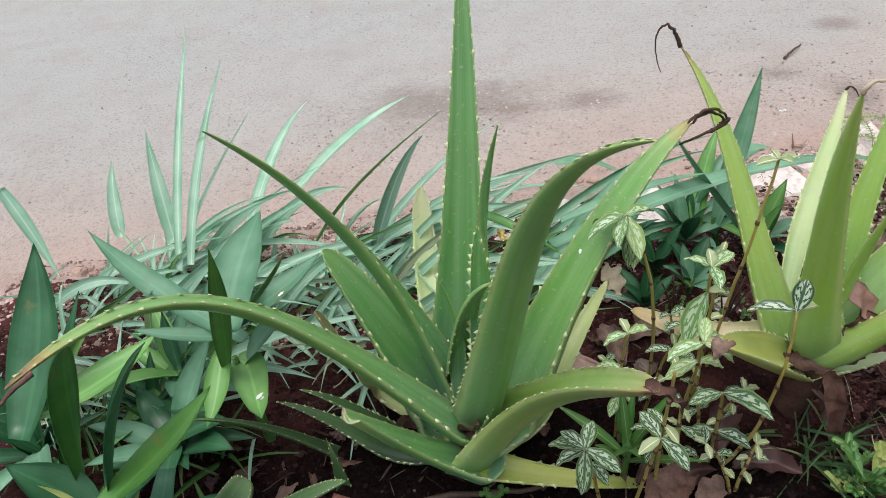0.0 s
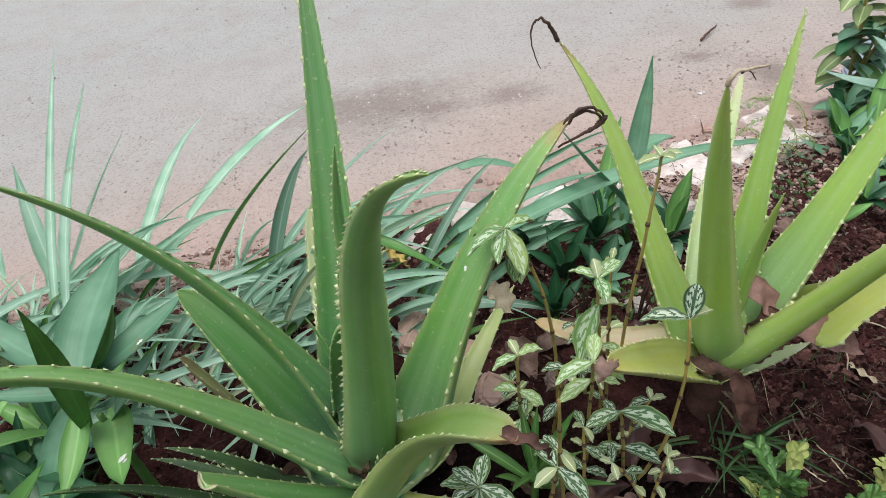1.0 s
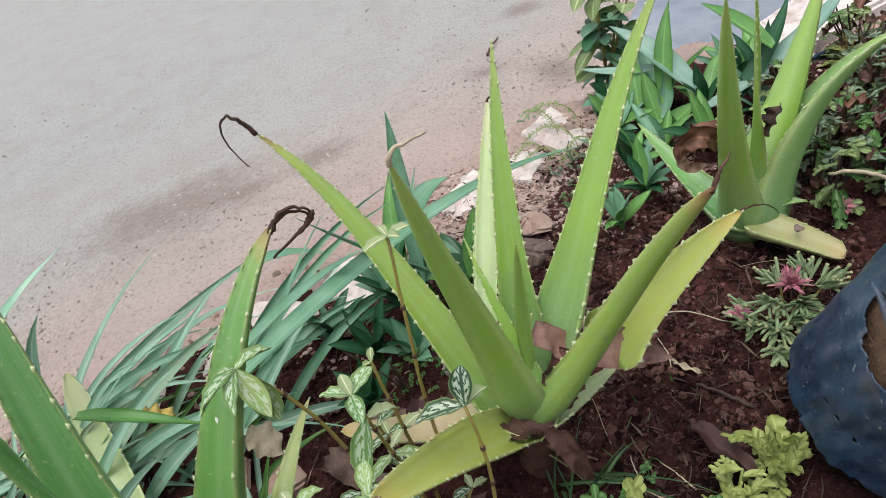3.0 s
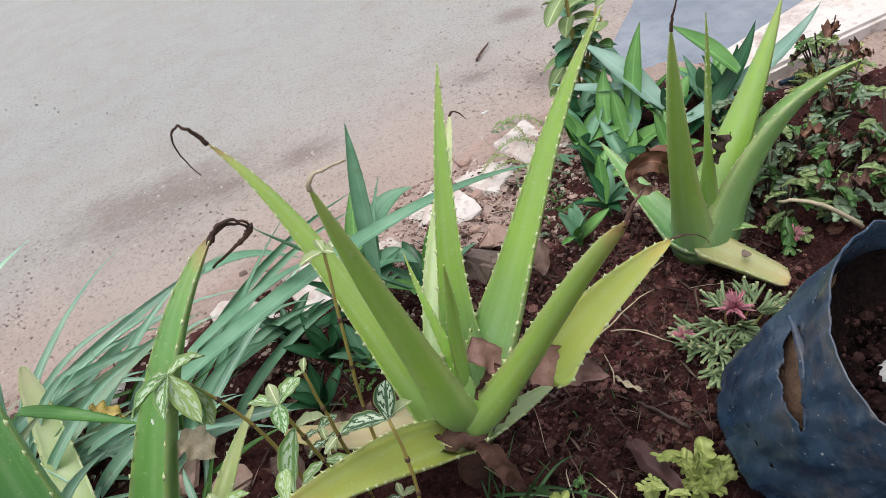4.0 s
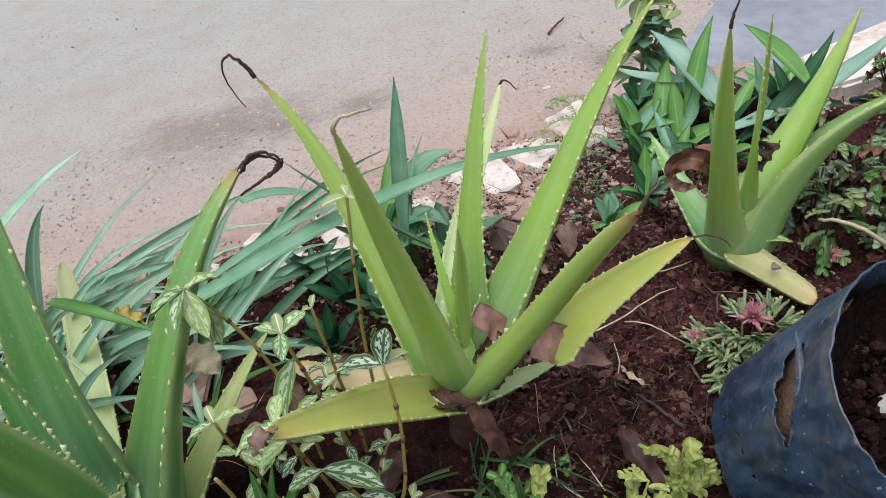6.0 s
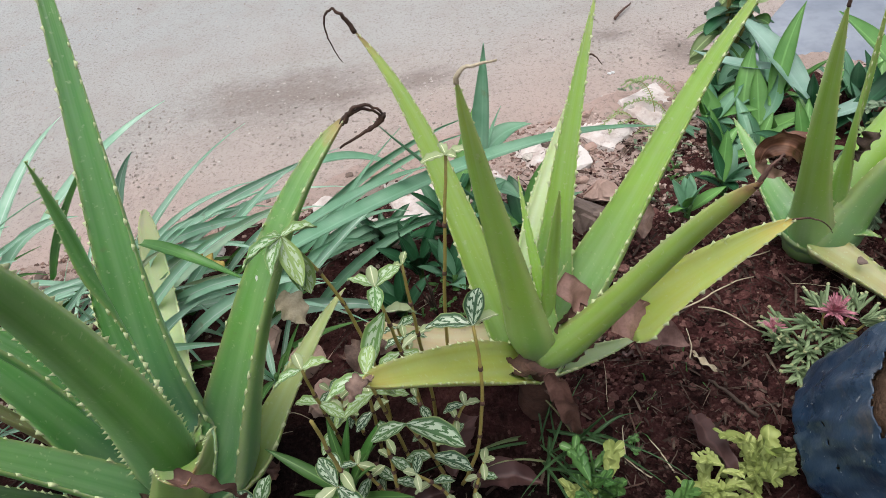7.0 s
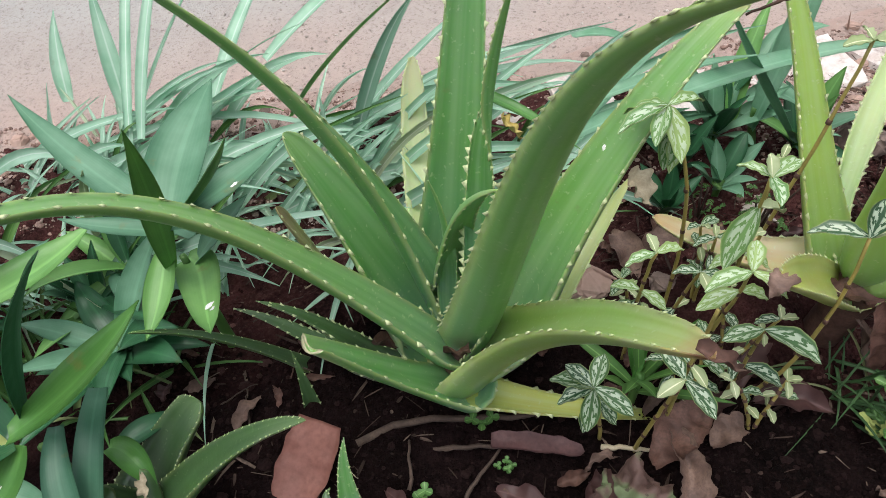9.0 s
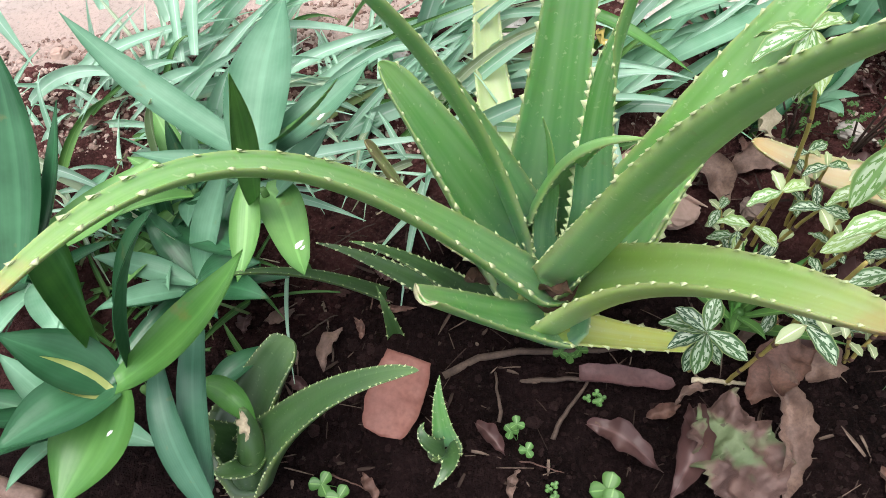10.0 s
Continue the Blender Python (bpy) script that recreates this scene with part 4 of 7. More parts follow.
strap(plant, [(0.484, 1.218, 0.052), (0.487, 1.265, 0.113), (0.509, 1.308, 0.170), (0.553, 1.345, 0.221)], 0.014, STRAP, fold=0.3, belly=0.42, stalk=0.45)
strap(plant, [(0.444, 1.253, 0.101), (0.456, 1.269, 0.129), (0.477, 1.274, 0.141), (0.508, 1.267, 0.139)], 0.042, STRAP_DARK, fold=0.3, belly=0.42, stalk=0.45)
strap(plant, [(0.468, 1.243, 0.086), (0.503, 1.249, 0.106), (0.533, 1.240, 0.106), (0.559, 1.214, 0.085)], 0.052, STRAP, fold=0.3, belly=0.42, stalk=0.45)
part('stem', tube(shift([(0.49, 1.2, -0.05), (0.49, 1.2, 0.03), (0.47, 1.2, 0.060), (0.47, 1.2, 0.1)], plant.location), 0.011, 0.005, LEAF), plant)
plant = thing('strap_plant', (1.18, 1.39, -0.02), 'leafy clump of broad blue-green leaves behind the aloe', 'strap plant', 'strap-leaved plants')
strap(plant, [(1.237, 1.396, 0.076), (1.212, 1.456, 0.126), (1.180, 1.518, 0.171), (1.141, 1.581, 0.211)], 0.078, STRAP_SHEEN, fold=0.3, belly=0.42, stalk=0.45)
strap(plant, [(1.174, 1.420, 0.057), (1.191, 1.454, 0.124), (1.215, 1.482, 0.188), (1.250, 1.503, 0.251)], 0.043, STRAP_FRESH, fold=0.3, belly=0.42, stalk=0.45)
strap(plant, [(1.205, 1.457, 0.126), (1.149, 1.500, 0.113), (1.099, 1.546, 0.114), (1.056, 1.597, 0.130)], 0.041, STRAP_SHEEN, fold=0.3, belly=0.42, stalk=0.45)
strap(plant, [(1.373, 1.318, 0.149), (1.346, 1.356, 0.187), (1.315, 1.395, 0.220), (1.281, 1.434, 0.252)], 0.067, STRAP_FRESH, fold=0.3, belly=0.42, stalk=0.45)
strap(plant, [(1.243, 1.357, 0.044), (1.361, 1.310, 0.097), (1.464, 1.285, 0.163), (1.548, 1.294, 0.252)], 0.062, STRAP_SHEEN, fold=0.3, belly=0.42, stalk=0.45)
strap(plant, [(1.255, 1.335, 0.023), (1.333, 1.324, 0.085), (1.397, 1.329, 0.154), (1.442, 1.357, 0.232)], 0.048, STRAP_DARK, fold=0.3, belly=0.42, stalk=0.45)
strap(plant, [(1.114, 1.427, 0.021), (1.126, 1.462, 0.071), (1.138, 1.495, 0.119), (1.162, 1.521, 0.166)], 0.046, STRAP_FRESH, fold=0.3, belly=0.42, stalk=0.45)
strap(plant, [(1.146, 1.408, 0.019), (1.149, 1.434, 0.055), (1.153, 1.459, 0.092), (1.156, 1.484, 0.128)], 0.044, STRAP_FRESH, fold=0.3, belly=0.42, stalk=0.45)
strap(plant, [(1.085, 1.407, -0.016), (1.055, 1.444, 0.015), (1.042, 1.478, 0.054), (1.046, 1.509, 0.100)], 0.066, STRAP_FRESH, fold=0.3, belly=0.42, stalk=0.45)
strap(plant, [(1.141, 1.355, -0.044), (1.081, 1.397, -0.035), (1.027, 1.444, -0.014), (0.977, 1.495, 0.015)], 0.058, STRAP, fold=0.3, belly=0.42, stalk=0.45)
strap(plant, [(1.120, 1.346, -0.060), (1.049, 1.374, -0.064), (0.995, 1.412, -0.045), (0.960, 1.461, -0.002)], 0.058, STRAP, fold=0.3, belly=0.42, stalk=0.45)
strap(plant, [(1.137, 1.404, 0.009), (1.170, 1.389, 0.017), (1.201, 1.382, 0.032), (1.230, 1.383, 0.057)], 0.057, STRAP_FRESH, fold=0.3, belly=0.42, stalk=0.45)
strap(plant, [(1.155, 1.411, 0.030), (1.178, 1.417, 0.059), (1.189, 1.430, 0.088), (1.189, 1.451, 0.118)], 0.034, STRAP, fold=0.3, belly=0.42, stalk=0.45)
strap(plant, [(1.213, 1.365, 0.017), (1.124, 1.377, -0.042), (1.033, 1.395, -0.095), (0.939, 1.417, -0.143)], 0.058, STRAP, fold=0.3, belly=0.42, stalk=0.45)
part('stem', tube(shift([(1.18, 1.39, -0.05), (1.18, 1.39, 0.03), (1.16, 1.39, 0.030), (1.16, 1.39, 0.05)], plant.location), 0.011, 0.005, LEAF), plant)
plant = thing('long_strap_plant', (0.14, 1.0, 0.0), 'long arching blue-green strap leaves lying over the bed', 'strap plant', 'strap-leaved plants')
strap(plant, [(0.112, 0.907, 0.290), (0.393, 1.089, 0.279), (0.651, 1.237, 0.238), (0.897, 1.321, 0.117)], 0.040, STRAP, fold=0.35, belly=0.3, stalk=0.6, n=20)
strap(plant, [(0.142, 1.077, 0.207), (0.229, 1.082, 0.245), (0.310, 1.080, 0.285), (0.392, 1.055, 0.310)], 0.030, STRAP, fold=0.35, belly=0.3, stalk=0.6, n=20)
strap(plant, [(0.159, 1.377, 0.139), (0.223, 1.411, 0.133), (0.283, 1.427, 0.100), (0.343, 1.429, 0.047)], 0.036, STRAP, fold=0.35, belly=0.3, stalk=0.6, n=20)
strap(plant, [(-0.021, 0.926, 0.355), (0.030, 0.888, 0.368), (0.075, 0.870, 0.345), (0.122, 0.857, 0.314)], 0.020, STRAP_DEEP, fold=0.35, belly=0.3, stalk=0.6, n=20)
plant = thing('grass_plant', (-0.5, 1.25, 0.0), 'tall pale grass with loose upright blades', 'grass', 'grass plants')
strap(plant, [(-0.655, 1.113, 0.106), (-0.696, 1.305, 0.212), (-0.717, 1.504, 0.313), (-0.733, 1.705, 0.417)], 0.022, GRASS, name='blade', fold=0.35, belly=0.3, stalk=0.6, n=20)
strap(plant, [(-0.742, 1.274, 0.059), (-0.758, 1.326, 0.132), (-0.775, 1.375, 0.205), (-0.786, 1.424, 0.277)], 0.039, GRASS, name='blade', fold=0.35, belly=0.3, stalk=0.6, n=20)
strap(plant, [(-0.583, 1.339, 0.038), (-0.569, 1.499, 0.091), (-0.553, 1.649, 0.132), (-0.503, 1.791, 0.141)], 0.035, GRASS, name='blade', fold=0.35, belly=0.3, stalk=0.6, n=20)
strap(plant, [(-0.502, 1.474, 0.037), (-0.408, 1.549, 0.109), (-0.308, 1.615, 0.166), (-0.191, 1.669, 0.195)], 0.045, GRASS, name='blade', fold=0.35, belly=0.3, stalk=0.6, n=20)
strap(plant, [(-0.385, 1.239, 0.069), (-0.293, 1.190, 0.214), (-0.181, 1.128, 0.343), (-0.060, 1.055, 0.465)], 0.028, STRAP_FRESH, name='blade', fold=0.35, belly=0.3, stalk=0.6, n=20)
strap(plant, [(-0.946, 1.125, 0.333), (-0.913, 1.097, 0.281), (-0.882, 1.067, 0.228), (-0.854, 1.035, 0.176)], 0.028, GRASS, name='blade', fold=0.35, belly=0.3, stalk=0.6, n=20)
strap(plant, [(-0.952, 1.393, -0.004), (-0.966, 1.437, 0.048), (-0.974, 1.483, 0.097), (-0.975, 1.533, 0.143)], 0.039, GRASS, name='blade', fold=0.35, belly=0.3, stalk=0.6, n=20)
strap(plant, [(-0.615, 1.098, 0.134), (-0.609, 1.197, 0.243), (-0.585, 1.303, 0.342), (-0.549, 1.414, 0.437)], 0.025, GRASS, name='blade', fold=0.35, belly=0.3, stalk=0.6, n=20)


# ---- dry tips and dead leaves on the aloes ----
def wire(plant, host, pts, r0, r1, mat, label):
    """A shrivelled leaf tip: a thin bent strand from the tip on."""
    at = np.array(plant.location)
    return part("dry_tip", tube([np.array(k, float) - at for k in pts], r0, r1, mat, "dry_tip", 14, 6, r1 * 0.8), host, label)


def leaf_of(plant, tip):
    """The leaf of a plant whose end lies nearest to a place."""
    at = np.array(tip) - np.array(plant.location)
    leaves = [o for o in plant.children if o.name.startswith("leaf")]
    return min(leaves, key=lambda o: min(np.linalg.norm(np.array(v.co) - at) for v in o.data.vertices))


def strands(plant, tip, curves, mat, label, r0=0.003, r1=0.0012):
    host = leaf_of(plant, tip)
    for c in curves:
        wire(plant, host, [np.array(tip) + np.array(d) for d in c], r0, r1, mat, label)


strands(large_aloe, (0.296, 0.884, 0.515), [
    ((0, 0, -0.004), (0.010, 0, 0.018), (0.034, 0, 0.022), (0.047, 0, -0.003)),
    ((-0.004, 0, -0.006), (0.008, 0, 0.010), (0.028, 0.003, 0.018), (0.044, 0.002, -0.006)),
    ((0.047, 0, -0.002), (0.049, 0, -0.014), (0.020, 0, -0.020), (-0.013, 0, -0.038)),
    ((0.044, 0.002, -0.005), (0.040, 0.002, -0.016), (0.030, 0, -0.014), (0.016, 0, -0.024))], BURNT, "charred black curled tip", 0.0034, 0.0015)
strands(bright_aloe, (0.318, 1.066, 0.543), [
    ((0.002, 0, -0.003), (-0.006, 0, 0.014), (-0.020, 0, 0.045), (-0.031, 0, 0.028))], BURNT, "brown shrivelled tip", 0.0036, 0.0016)
strands(bright_aloe, (0.318, 1.066, 0.543), [
    ((-0.031, 0, 0.029), (-0.042, 0, 0.012), (-0.036, 0, -0.015), (-0.024, 0, -0.043))], BURNT, "thin brown curled strand", 0.0015, 0.0006)
strands(bright_aloe, (0.421, 0.729, 0.627), [((0, 0, -0.006), (0.0, 0, 0.010), (0.014, 0, 0.010), (0.038, 0.002, 0.009))], STRAW, "bleached shrivelled tip", 0.0030, 0.0012)
strands(bright_aloe, (0.690, 0.655, 0.506), [((-0.003, 0.002, -0.006), (0.002, 0, 0.008), (0.006, 0, 0.020), (0.020, 0.004, 0.025))], DRY, "brown dried tip", 0.0032, 0.0010)
strands(bright_aloe, (0.806, 0.752, 0.353), [
    ((0, 0, 0), (0.018, 0, 0.003), (0.045, 0, -0.008), (0.058, 0, -0.034))], BURNT, "wiry brown tip", 0.0016, 0.0005)
strands(bright_aloe, (0.707, 1.288, 0.322), [((0, 0, 0), (0.006, 0, 0.014), (0.016, 0, 0.006), (0.030, 0, -0.018))], BURNT, "thin dark tip", 0.0026, 0.0008)
strands(small_aloe, (0.947, 0.955, 0.515), [((0, 0, -0.004), (0.001, 0, 0.012), (0.004, 0, 0.022), (0.010, 0, 0.042))], BURNT, "thin dark tip", 0.0028, 0.0010)
strands(large_aloe, (-0.337, 0.372, 0.628), [((0.012, 0.012, 0.0), (0, 0, 0.0), (-0.006, -0.010, -0.006), (-0.012, -0.022, -0.016))], DRY, "reddish dried tip", 0.0026, 0.0008)


def crumpled(name, at, c, width, mat, label, parent=None, category="dead leaf", group="fallen dry leaves", **kw):
    """A dry leaf with curled rims, on the ground or hanging on a plant."""
    args = dict(fold=0.55, belly=0.45, stalk=0.12, wave=0.004, thick=0.0010, n=26, across=9, rag=0.16, crease=0.16)
    args.update(kw)
    me = flat_leaf(shift(c, at), width, mat, name=name, **args)
    if parent:
        return part(name, me, parent, label)
    ob = new(name, me)
    ob.location = at
    return tagged(ob, label, category, group)


def dropped(x, y, yaw, length, width, mat=None, label="brown fallen dry leaf on the soil", lift=0.006, rise=0.02, **kw):
    z = bed_z(x, y) + lift
    d = np.array((math.cos(radians(yaw)), math.sin(radians(yaw)), 0)) * length / 2
    o = np.array((x, y, z))
    bend = np.array((-d[1], d[0], 0)) * (((x * 977 + y * 331) % 1.0) - 0.5) * 0.9
    c = [o - d, o - d * 0.35 + bend + (0, 0, rise), o + d * 0.35 + bend + (0, 0, rise), o + d + (0, 0, rise * 0.4)]
    kw.setdefault("spin", ((x * 613 + y * 877) % 1.0 - 0.5) * 90)
    kw.setdefault("fold", 0.3 + 0.6 * ((x * 419 + y * 733) % 1.0))
    return crumpled("dry_leaf", tuple(o), c, width, mat or DRY_SMOOTH, label, **kw)


A, B, C = large_aloe, bright_aloe, small_aloe
crumpled("dead_leaf", A.location, [(-0.045, 0.690, 0.105), (-0.035, 0.670, 0.135), (-0.03, 0.655, 0.155), (-0.012, 0.625, 0.205)], 0.036, DRY, "reddish brown dead leaf", A)
crumpled("dead_leaf", A.location, [(0.156, 0.462, 0.486), (0.178, 0.452, 0.488), (0.192, 0.455, 0.468), (0.196, 0.464, 0.440)], 0.013, DRY, "shrivelled pinkish brown tip", A, fold=0.9, belly=0.2, stalk=0.8, rag=0.3, wave=0.003)
crumpled("dead_leaf", A.location, [(-0.06, 0.69, 0.10), (-0.12, 0.69, 0.13), (-0.14, 0.67, 0.15), (-0.13, 0.65, 0.19)], 0.03, DRY, "brown dead leaf", A)
crumpled("dead_leaf", B.location, [(0.532, 0.800, 0.268), (0.550, 0.790, 0.250), (0.570, 0.780, 0.226), (0.596, 0.775, 0.192)], 0.040, PINK_PAPER, "pinkish papery dead leaf", B, fold=0.2, stalk=0.8, belly=0.5, power=0.3, wave=0.002, rag=0.15, hint=(0.2, -0.5, 0.8))
crumpled("dead_leaf", B.location, [(0.604, 0.785, 0.205), (0.636, 0.783, 0.186), (0.672, 0.783, 0.152), (0.724, 0.785, 0.100)], 0.060, PINK_PAPER, "pinkish papery dead leaf", B, fold=0.3, stalk=0.9, belly=0.25, power=0.8, wave=0.002, rag=0.08, hint=(-0.1, -0.7, 0.7))
crumpled("dead_leaf", B.location, [(0.550, 0.780, 0.238), (0.546, 0.768, 0.205), (0.536, 0.760, 0.175), (0.520, 0.757, 0.140)], 0.052, RUST_DRY, "rusty crumpled dead leaf", B, fold=0.7, stalk=0.9, belly=0.3, power=0.9, rag=0.3, crease=0.35, hint=(-0.2, -1, 0.3))
crumpled("dead_leaf", B.location, [(0.500, 0.735, 0.165), (0.515, 0.722, 0.135), (0.528, 0.720, 0.085), (0.545, 0.720, -0.01)], 0.032, RUST_DRY, "hanging dry brown leaf", B, stalk=0.6, belly=0.4, crease=0.25, hint=(-0.3, -1, 0.3))
crumpled("dead_leaf", B.location, [(0.440, 0.757, 0.160), (0.458, 0.750, 0.165), (0.475, 0.748, 0.150), (0.498, 0.748, 0.135)], 0.036, BURNT, "dark shrivelled leaf base", B, fold=0.5, stalk=0.6, rag=0.4, crease=0.4)
crumpled("dead_leaf", B.location, [(0.49, 0.760, 0.13), (0.52, 0.745, 0.07), (0.525, 0.735, 0.03), (0.545, 0.715, -0.01)], 0.025, DRY_PALE, "hanging dry pale leaf", B)
crumpled("dead_leaf", B.location, [(0.290, 0.612, 0.372), (0.280, 0.600, 0.386), (0.272, 0.592, 0.385), (0.268, 0.587, 0.372)], 0.024, DRY_PALE, "pinkish shrivelled tip", B, wave=0.003, rag=0.4)
crumpled("dead_leaf", C.location, [(1.004, 1.035, 0.205), (0.985, 1.020, 0.258), (0.922, 1.030, 0.278), (0.924, 1.030, 0.222)], 0.038, SHELL, "large curled brown striped dead leaf", C, fold=0.5, rag=0.12, belly=0.5, stalk=0.5, power=0.35, wave=0.002, crease=0.24, n=34, hint=(-0.2, -0.8, 0.5))
crumpled("dead_leaf", C.location, [(0.922, 1.030, 0.228), (0.930, 1.022, 0.206), (0.945, 1.022, 0.198), (0.970, 1.025, 0.196)], 0.020, TAN_DRY, "pale curled-in tip of a dead leaf", C, fold=0.4, stalk=0.9, belly=0.4, power=0.5, hint=(-0.2, -0.8, 0.5))
crumpled("dead_leaf", C.location, [(1.00, 1.06, 0.20), (1.03, 1.09, 0.23), (1.02, 1.10, 0.20), (1.01, 1.08, 0.17)], 0.05, SHELL, "curled brown dead leaf", C, fold=0.7, rag=0.15)
part("stump", tube(shift([(-0.04, 0.70, -0.04), (-0.035, 0.69, 0.02), (-0.03, 0.685, 0.07), (-0.03, 0.68, 0.13)], A.location), 0.030, 0.036, DRY, "stump", 10, 12, 0.003), A, "stem clothed in dry leaf bases")
part("stump", tube(shift([(0.485, 0.79, -0.04), (0.49, 0.785, 0.02), (0.495, 0.78, 0.09), (0.50, 0.775, 0.16)], B.location), 0.024, 0.034, DRY, "stump", 10, 12, 0.003), B, "stem clothed in dry leaf bases")
part("stump", tube(shift([(1.045, 1.03, -0.04), (1.045, 1.03, 0.0), (1.045, 1.02, 0.04), (1.045, 1.02, 0.09)], C.location), 0.026, 0.034, DRY, "stump", 8, 12, 0.003), C, "stem clothed in dry leaf bases")


# ---- young aloes ----
def aloe_pup(at, leaves, label):
    plant = thing("young_aloe", at, label, "aloe", "young aloes")
    for c, w, kw in leaves:
        aloe_leaf(plant, c, w, root=np.array(at) + (0, 0, 0.01), tooth=0.0024, gap=0.010, **kw)
    return plant


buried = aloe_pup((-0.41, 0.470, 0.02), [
    ([(-0.401, 0.455, 0.05), (-0.350, 0.488, 0.135), (-0.265, 0.515, 0.215), (-0.171, 0.503, 0.276)], 0.050, dict(mat=ALOE_SHADED, power=0.9, cut=0.87)),
    ([(-0.422, 0.500, 0.05), (-0.400, 0.530, 0.09), (-0.375, 0.555, 0.13), (-0.345, 0.580, 0.155)], 0.066, dict(mat=ALOE_SHADED, cut=0.6, power=0.6)),
    ([(-0.430, 0.475, 0.05), (-0.450, 0.480, 0.08), (-0.460, 0.480, 0.11), (-0.445, 0.470, 0.14)], 0.042, dict(mat=ALOE_SHADED, cut=0.85)),
    ([(-0.410, 0.465, 0.05), (-0.390, 0.450, 0.07), (-0.395, 0.435, 0.10), (-0.420, 0.430, 0.12)], 0.042, dict(mat=ALOE_SHADED, cut=0.85)),
    ([(-0.405, 0.440, 0.05), (-0.393, 0.462, 0.09), (-0.392, 0.488, 0.12), (-0.400, 0.500, 0.14)], 0.036, dict(mat=ALOE_SHADED, power=0.5, cut=0.95, hint=(0.2, -0.5, 0.8)))],
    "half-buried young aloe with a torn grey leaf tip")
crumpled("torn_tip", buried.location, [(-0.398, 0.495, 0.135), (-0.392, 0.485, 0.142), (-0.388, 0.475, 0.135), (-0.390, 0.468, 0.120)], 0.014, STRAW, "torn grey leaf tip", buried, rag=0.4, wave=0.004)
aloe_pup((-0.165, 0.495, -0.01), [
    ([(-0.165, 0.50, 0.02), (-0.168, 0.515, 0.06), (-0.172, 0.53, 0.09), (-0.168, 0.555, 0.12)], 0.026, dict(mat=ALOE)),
    ([(-0.165, 0.49, 0.02), (-0.18, 0.485, 0.05), (-0.20, 0.495, 0.07), (-0.19, 0.515, 0.06)], 0.022, dict(mat=ALOE_SHADED)),
    ([(-0.165, 0.49, 0.02), (-0.15, 0.48, 0.04), (-0.155, 0.46, 0.05), (-0.175, 0.44, 0.04)], 0.026, dict(mat=ALOE_SHADED))],
    "tiny young aloe with curled leaves in dark soil")


# ---- aluminium plants ----
YOUNG_SILVER = blade_skin("young_silver_leaf", (0.36, 0.45, 0.20), (0.58, 0.64, 0.42), 0.4, 6, 0.3, 0.7)


def pair_of(plant, node, leaves, size=0.055):
    """Leaves round a node: (yaw, pitch, share of size)."""
    at = np.array(plant.location)
    for yaw, pitch, k in leaves:
        n = size * k
        d = np.array((math.cos(radians(yaw)) * math.cos(radians(pitch)), math.sin(radians(yaw)) * math.cos(radians(pitch)), math.sin(radians(pitch))))
        o = np.array(node) - at
        sag = np.array((0, 0, -0.25 * n))
        me = flat_leaf([o, o + d * n * 0.35, o + d * n * 0.7 + sag * 0.3, o + d * n + sag], n * 0.50, YOUNG_SILVER if k < 0.72 else (SILVER_LOW_SHADED if plant.location.y < 0.71 or size < 0.043 else SILVER), spin=((yaw * 7) % 50) - 25, fold=0.3 + (yaw % 7) * 0.06, belly=0.5, stalk=0.10, n=12, across=7, wave=0.0012, power=0.8)
        part("leaf", me, plant)


def silver_plant(foot, stems, label):
    """Silver-blotched leaves in whorls up jointed yellow-brown stems; stems: (curve, nodes: (share, leaves, size))."""
    plant = thing("aluminium_plant", foot, label, "foliage plant", "aluminium plants")
    at = np.array(foot)
    for c, nodes in stems:
        me = tube([np.array(k, float) - at for k in c], 0.0031, 0.0020, STEM, "stem", 14, 7, 0.0008)
        st = part("stem", me, plant)
        p, t = curve_of(c, 41)
        for k in (9, 17, 24, 31):
            q = [p[k] - t[k] * 0.003 - at, p[k] - t[k] * 0.001 - at, p[k] + t[k] * 0.001 - at, p[k] + t[k] * 0.003 - at]
            part("joint", tube(q, 0.0034, 0.0032, DRY, "joint", 4, 7), st, "dark ring at a joint")
        for share, leaves, size in nodes:
            pair_of(plant, p[int(share * 40)], leaves, size)
    return plant


silver_plant((0.26, 0.80, 0.0), [
    ([(0.26, 0.80, -0.02), (0.27, 0.81, 0.20), (0.25, 0.80, 0.34), (0.200, 0.800, 0.425)],
     [(1.0, [(200, -10, 1.0), (150, -20, 0.9), (290, -35, 1.0), (20, 5, 0.8), (250, -15, 0.8)], 0.055), (0.93, [(285, -75, 1.0), (255, -70, 0.9)], 0.055)])],
    "aluminium plant with pale silvery whorl leaning on the aloe")
silver_plant((0.37, 0.86, 0.0), [
    ([(0.365, 0.845, -0.02), (0.365, 0.83, 0.17), (0.385, 0.82, 0.33), (0.408, 0.850, 0.465)],
     [(1.0, [(100, 20, 0.5), (190, 10, 0.65), (10, 10, 0.6), (300, 30, 0.5)], 0.05)])],
    "tall bare jointed yellow stem with a small leaf tuft")
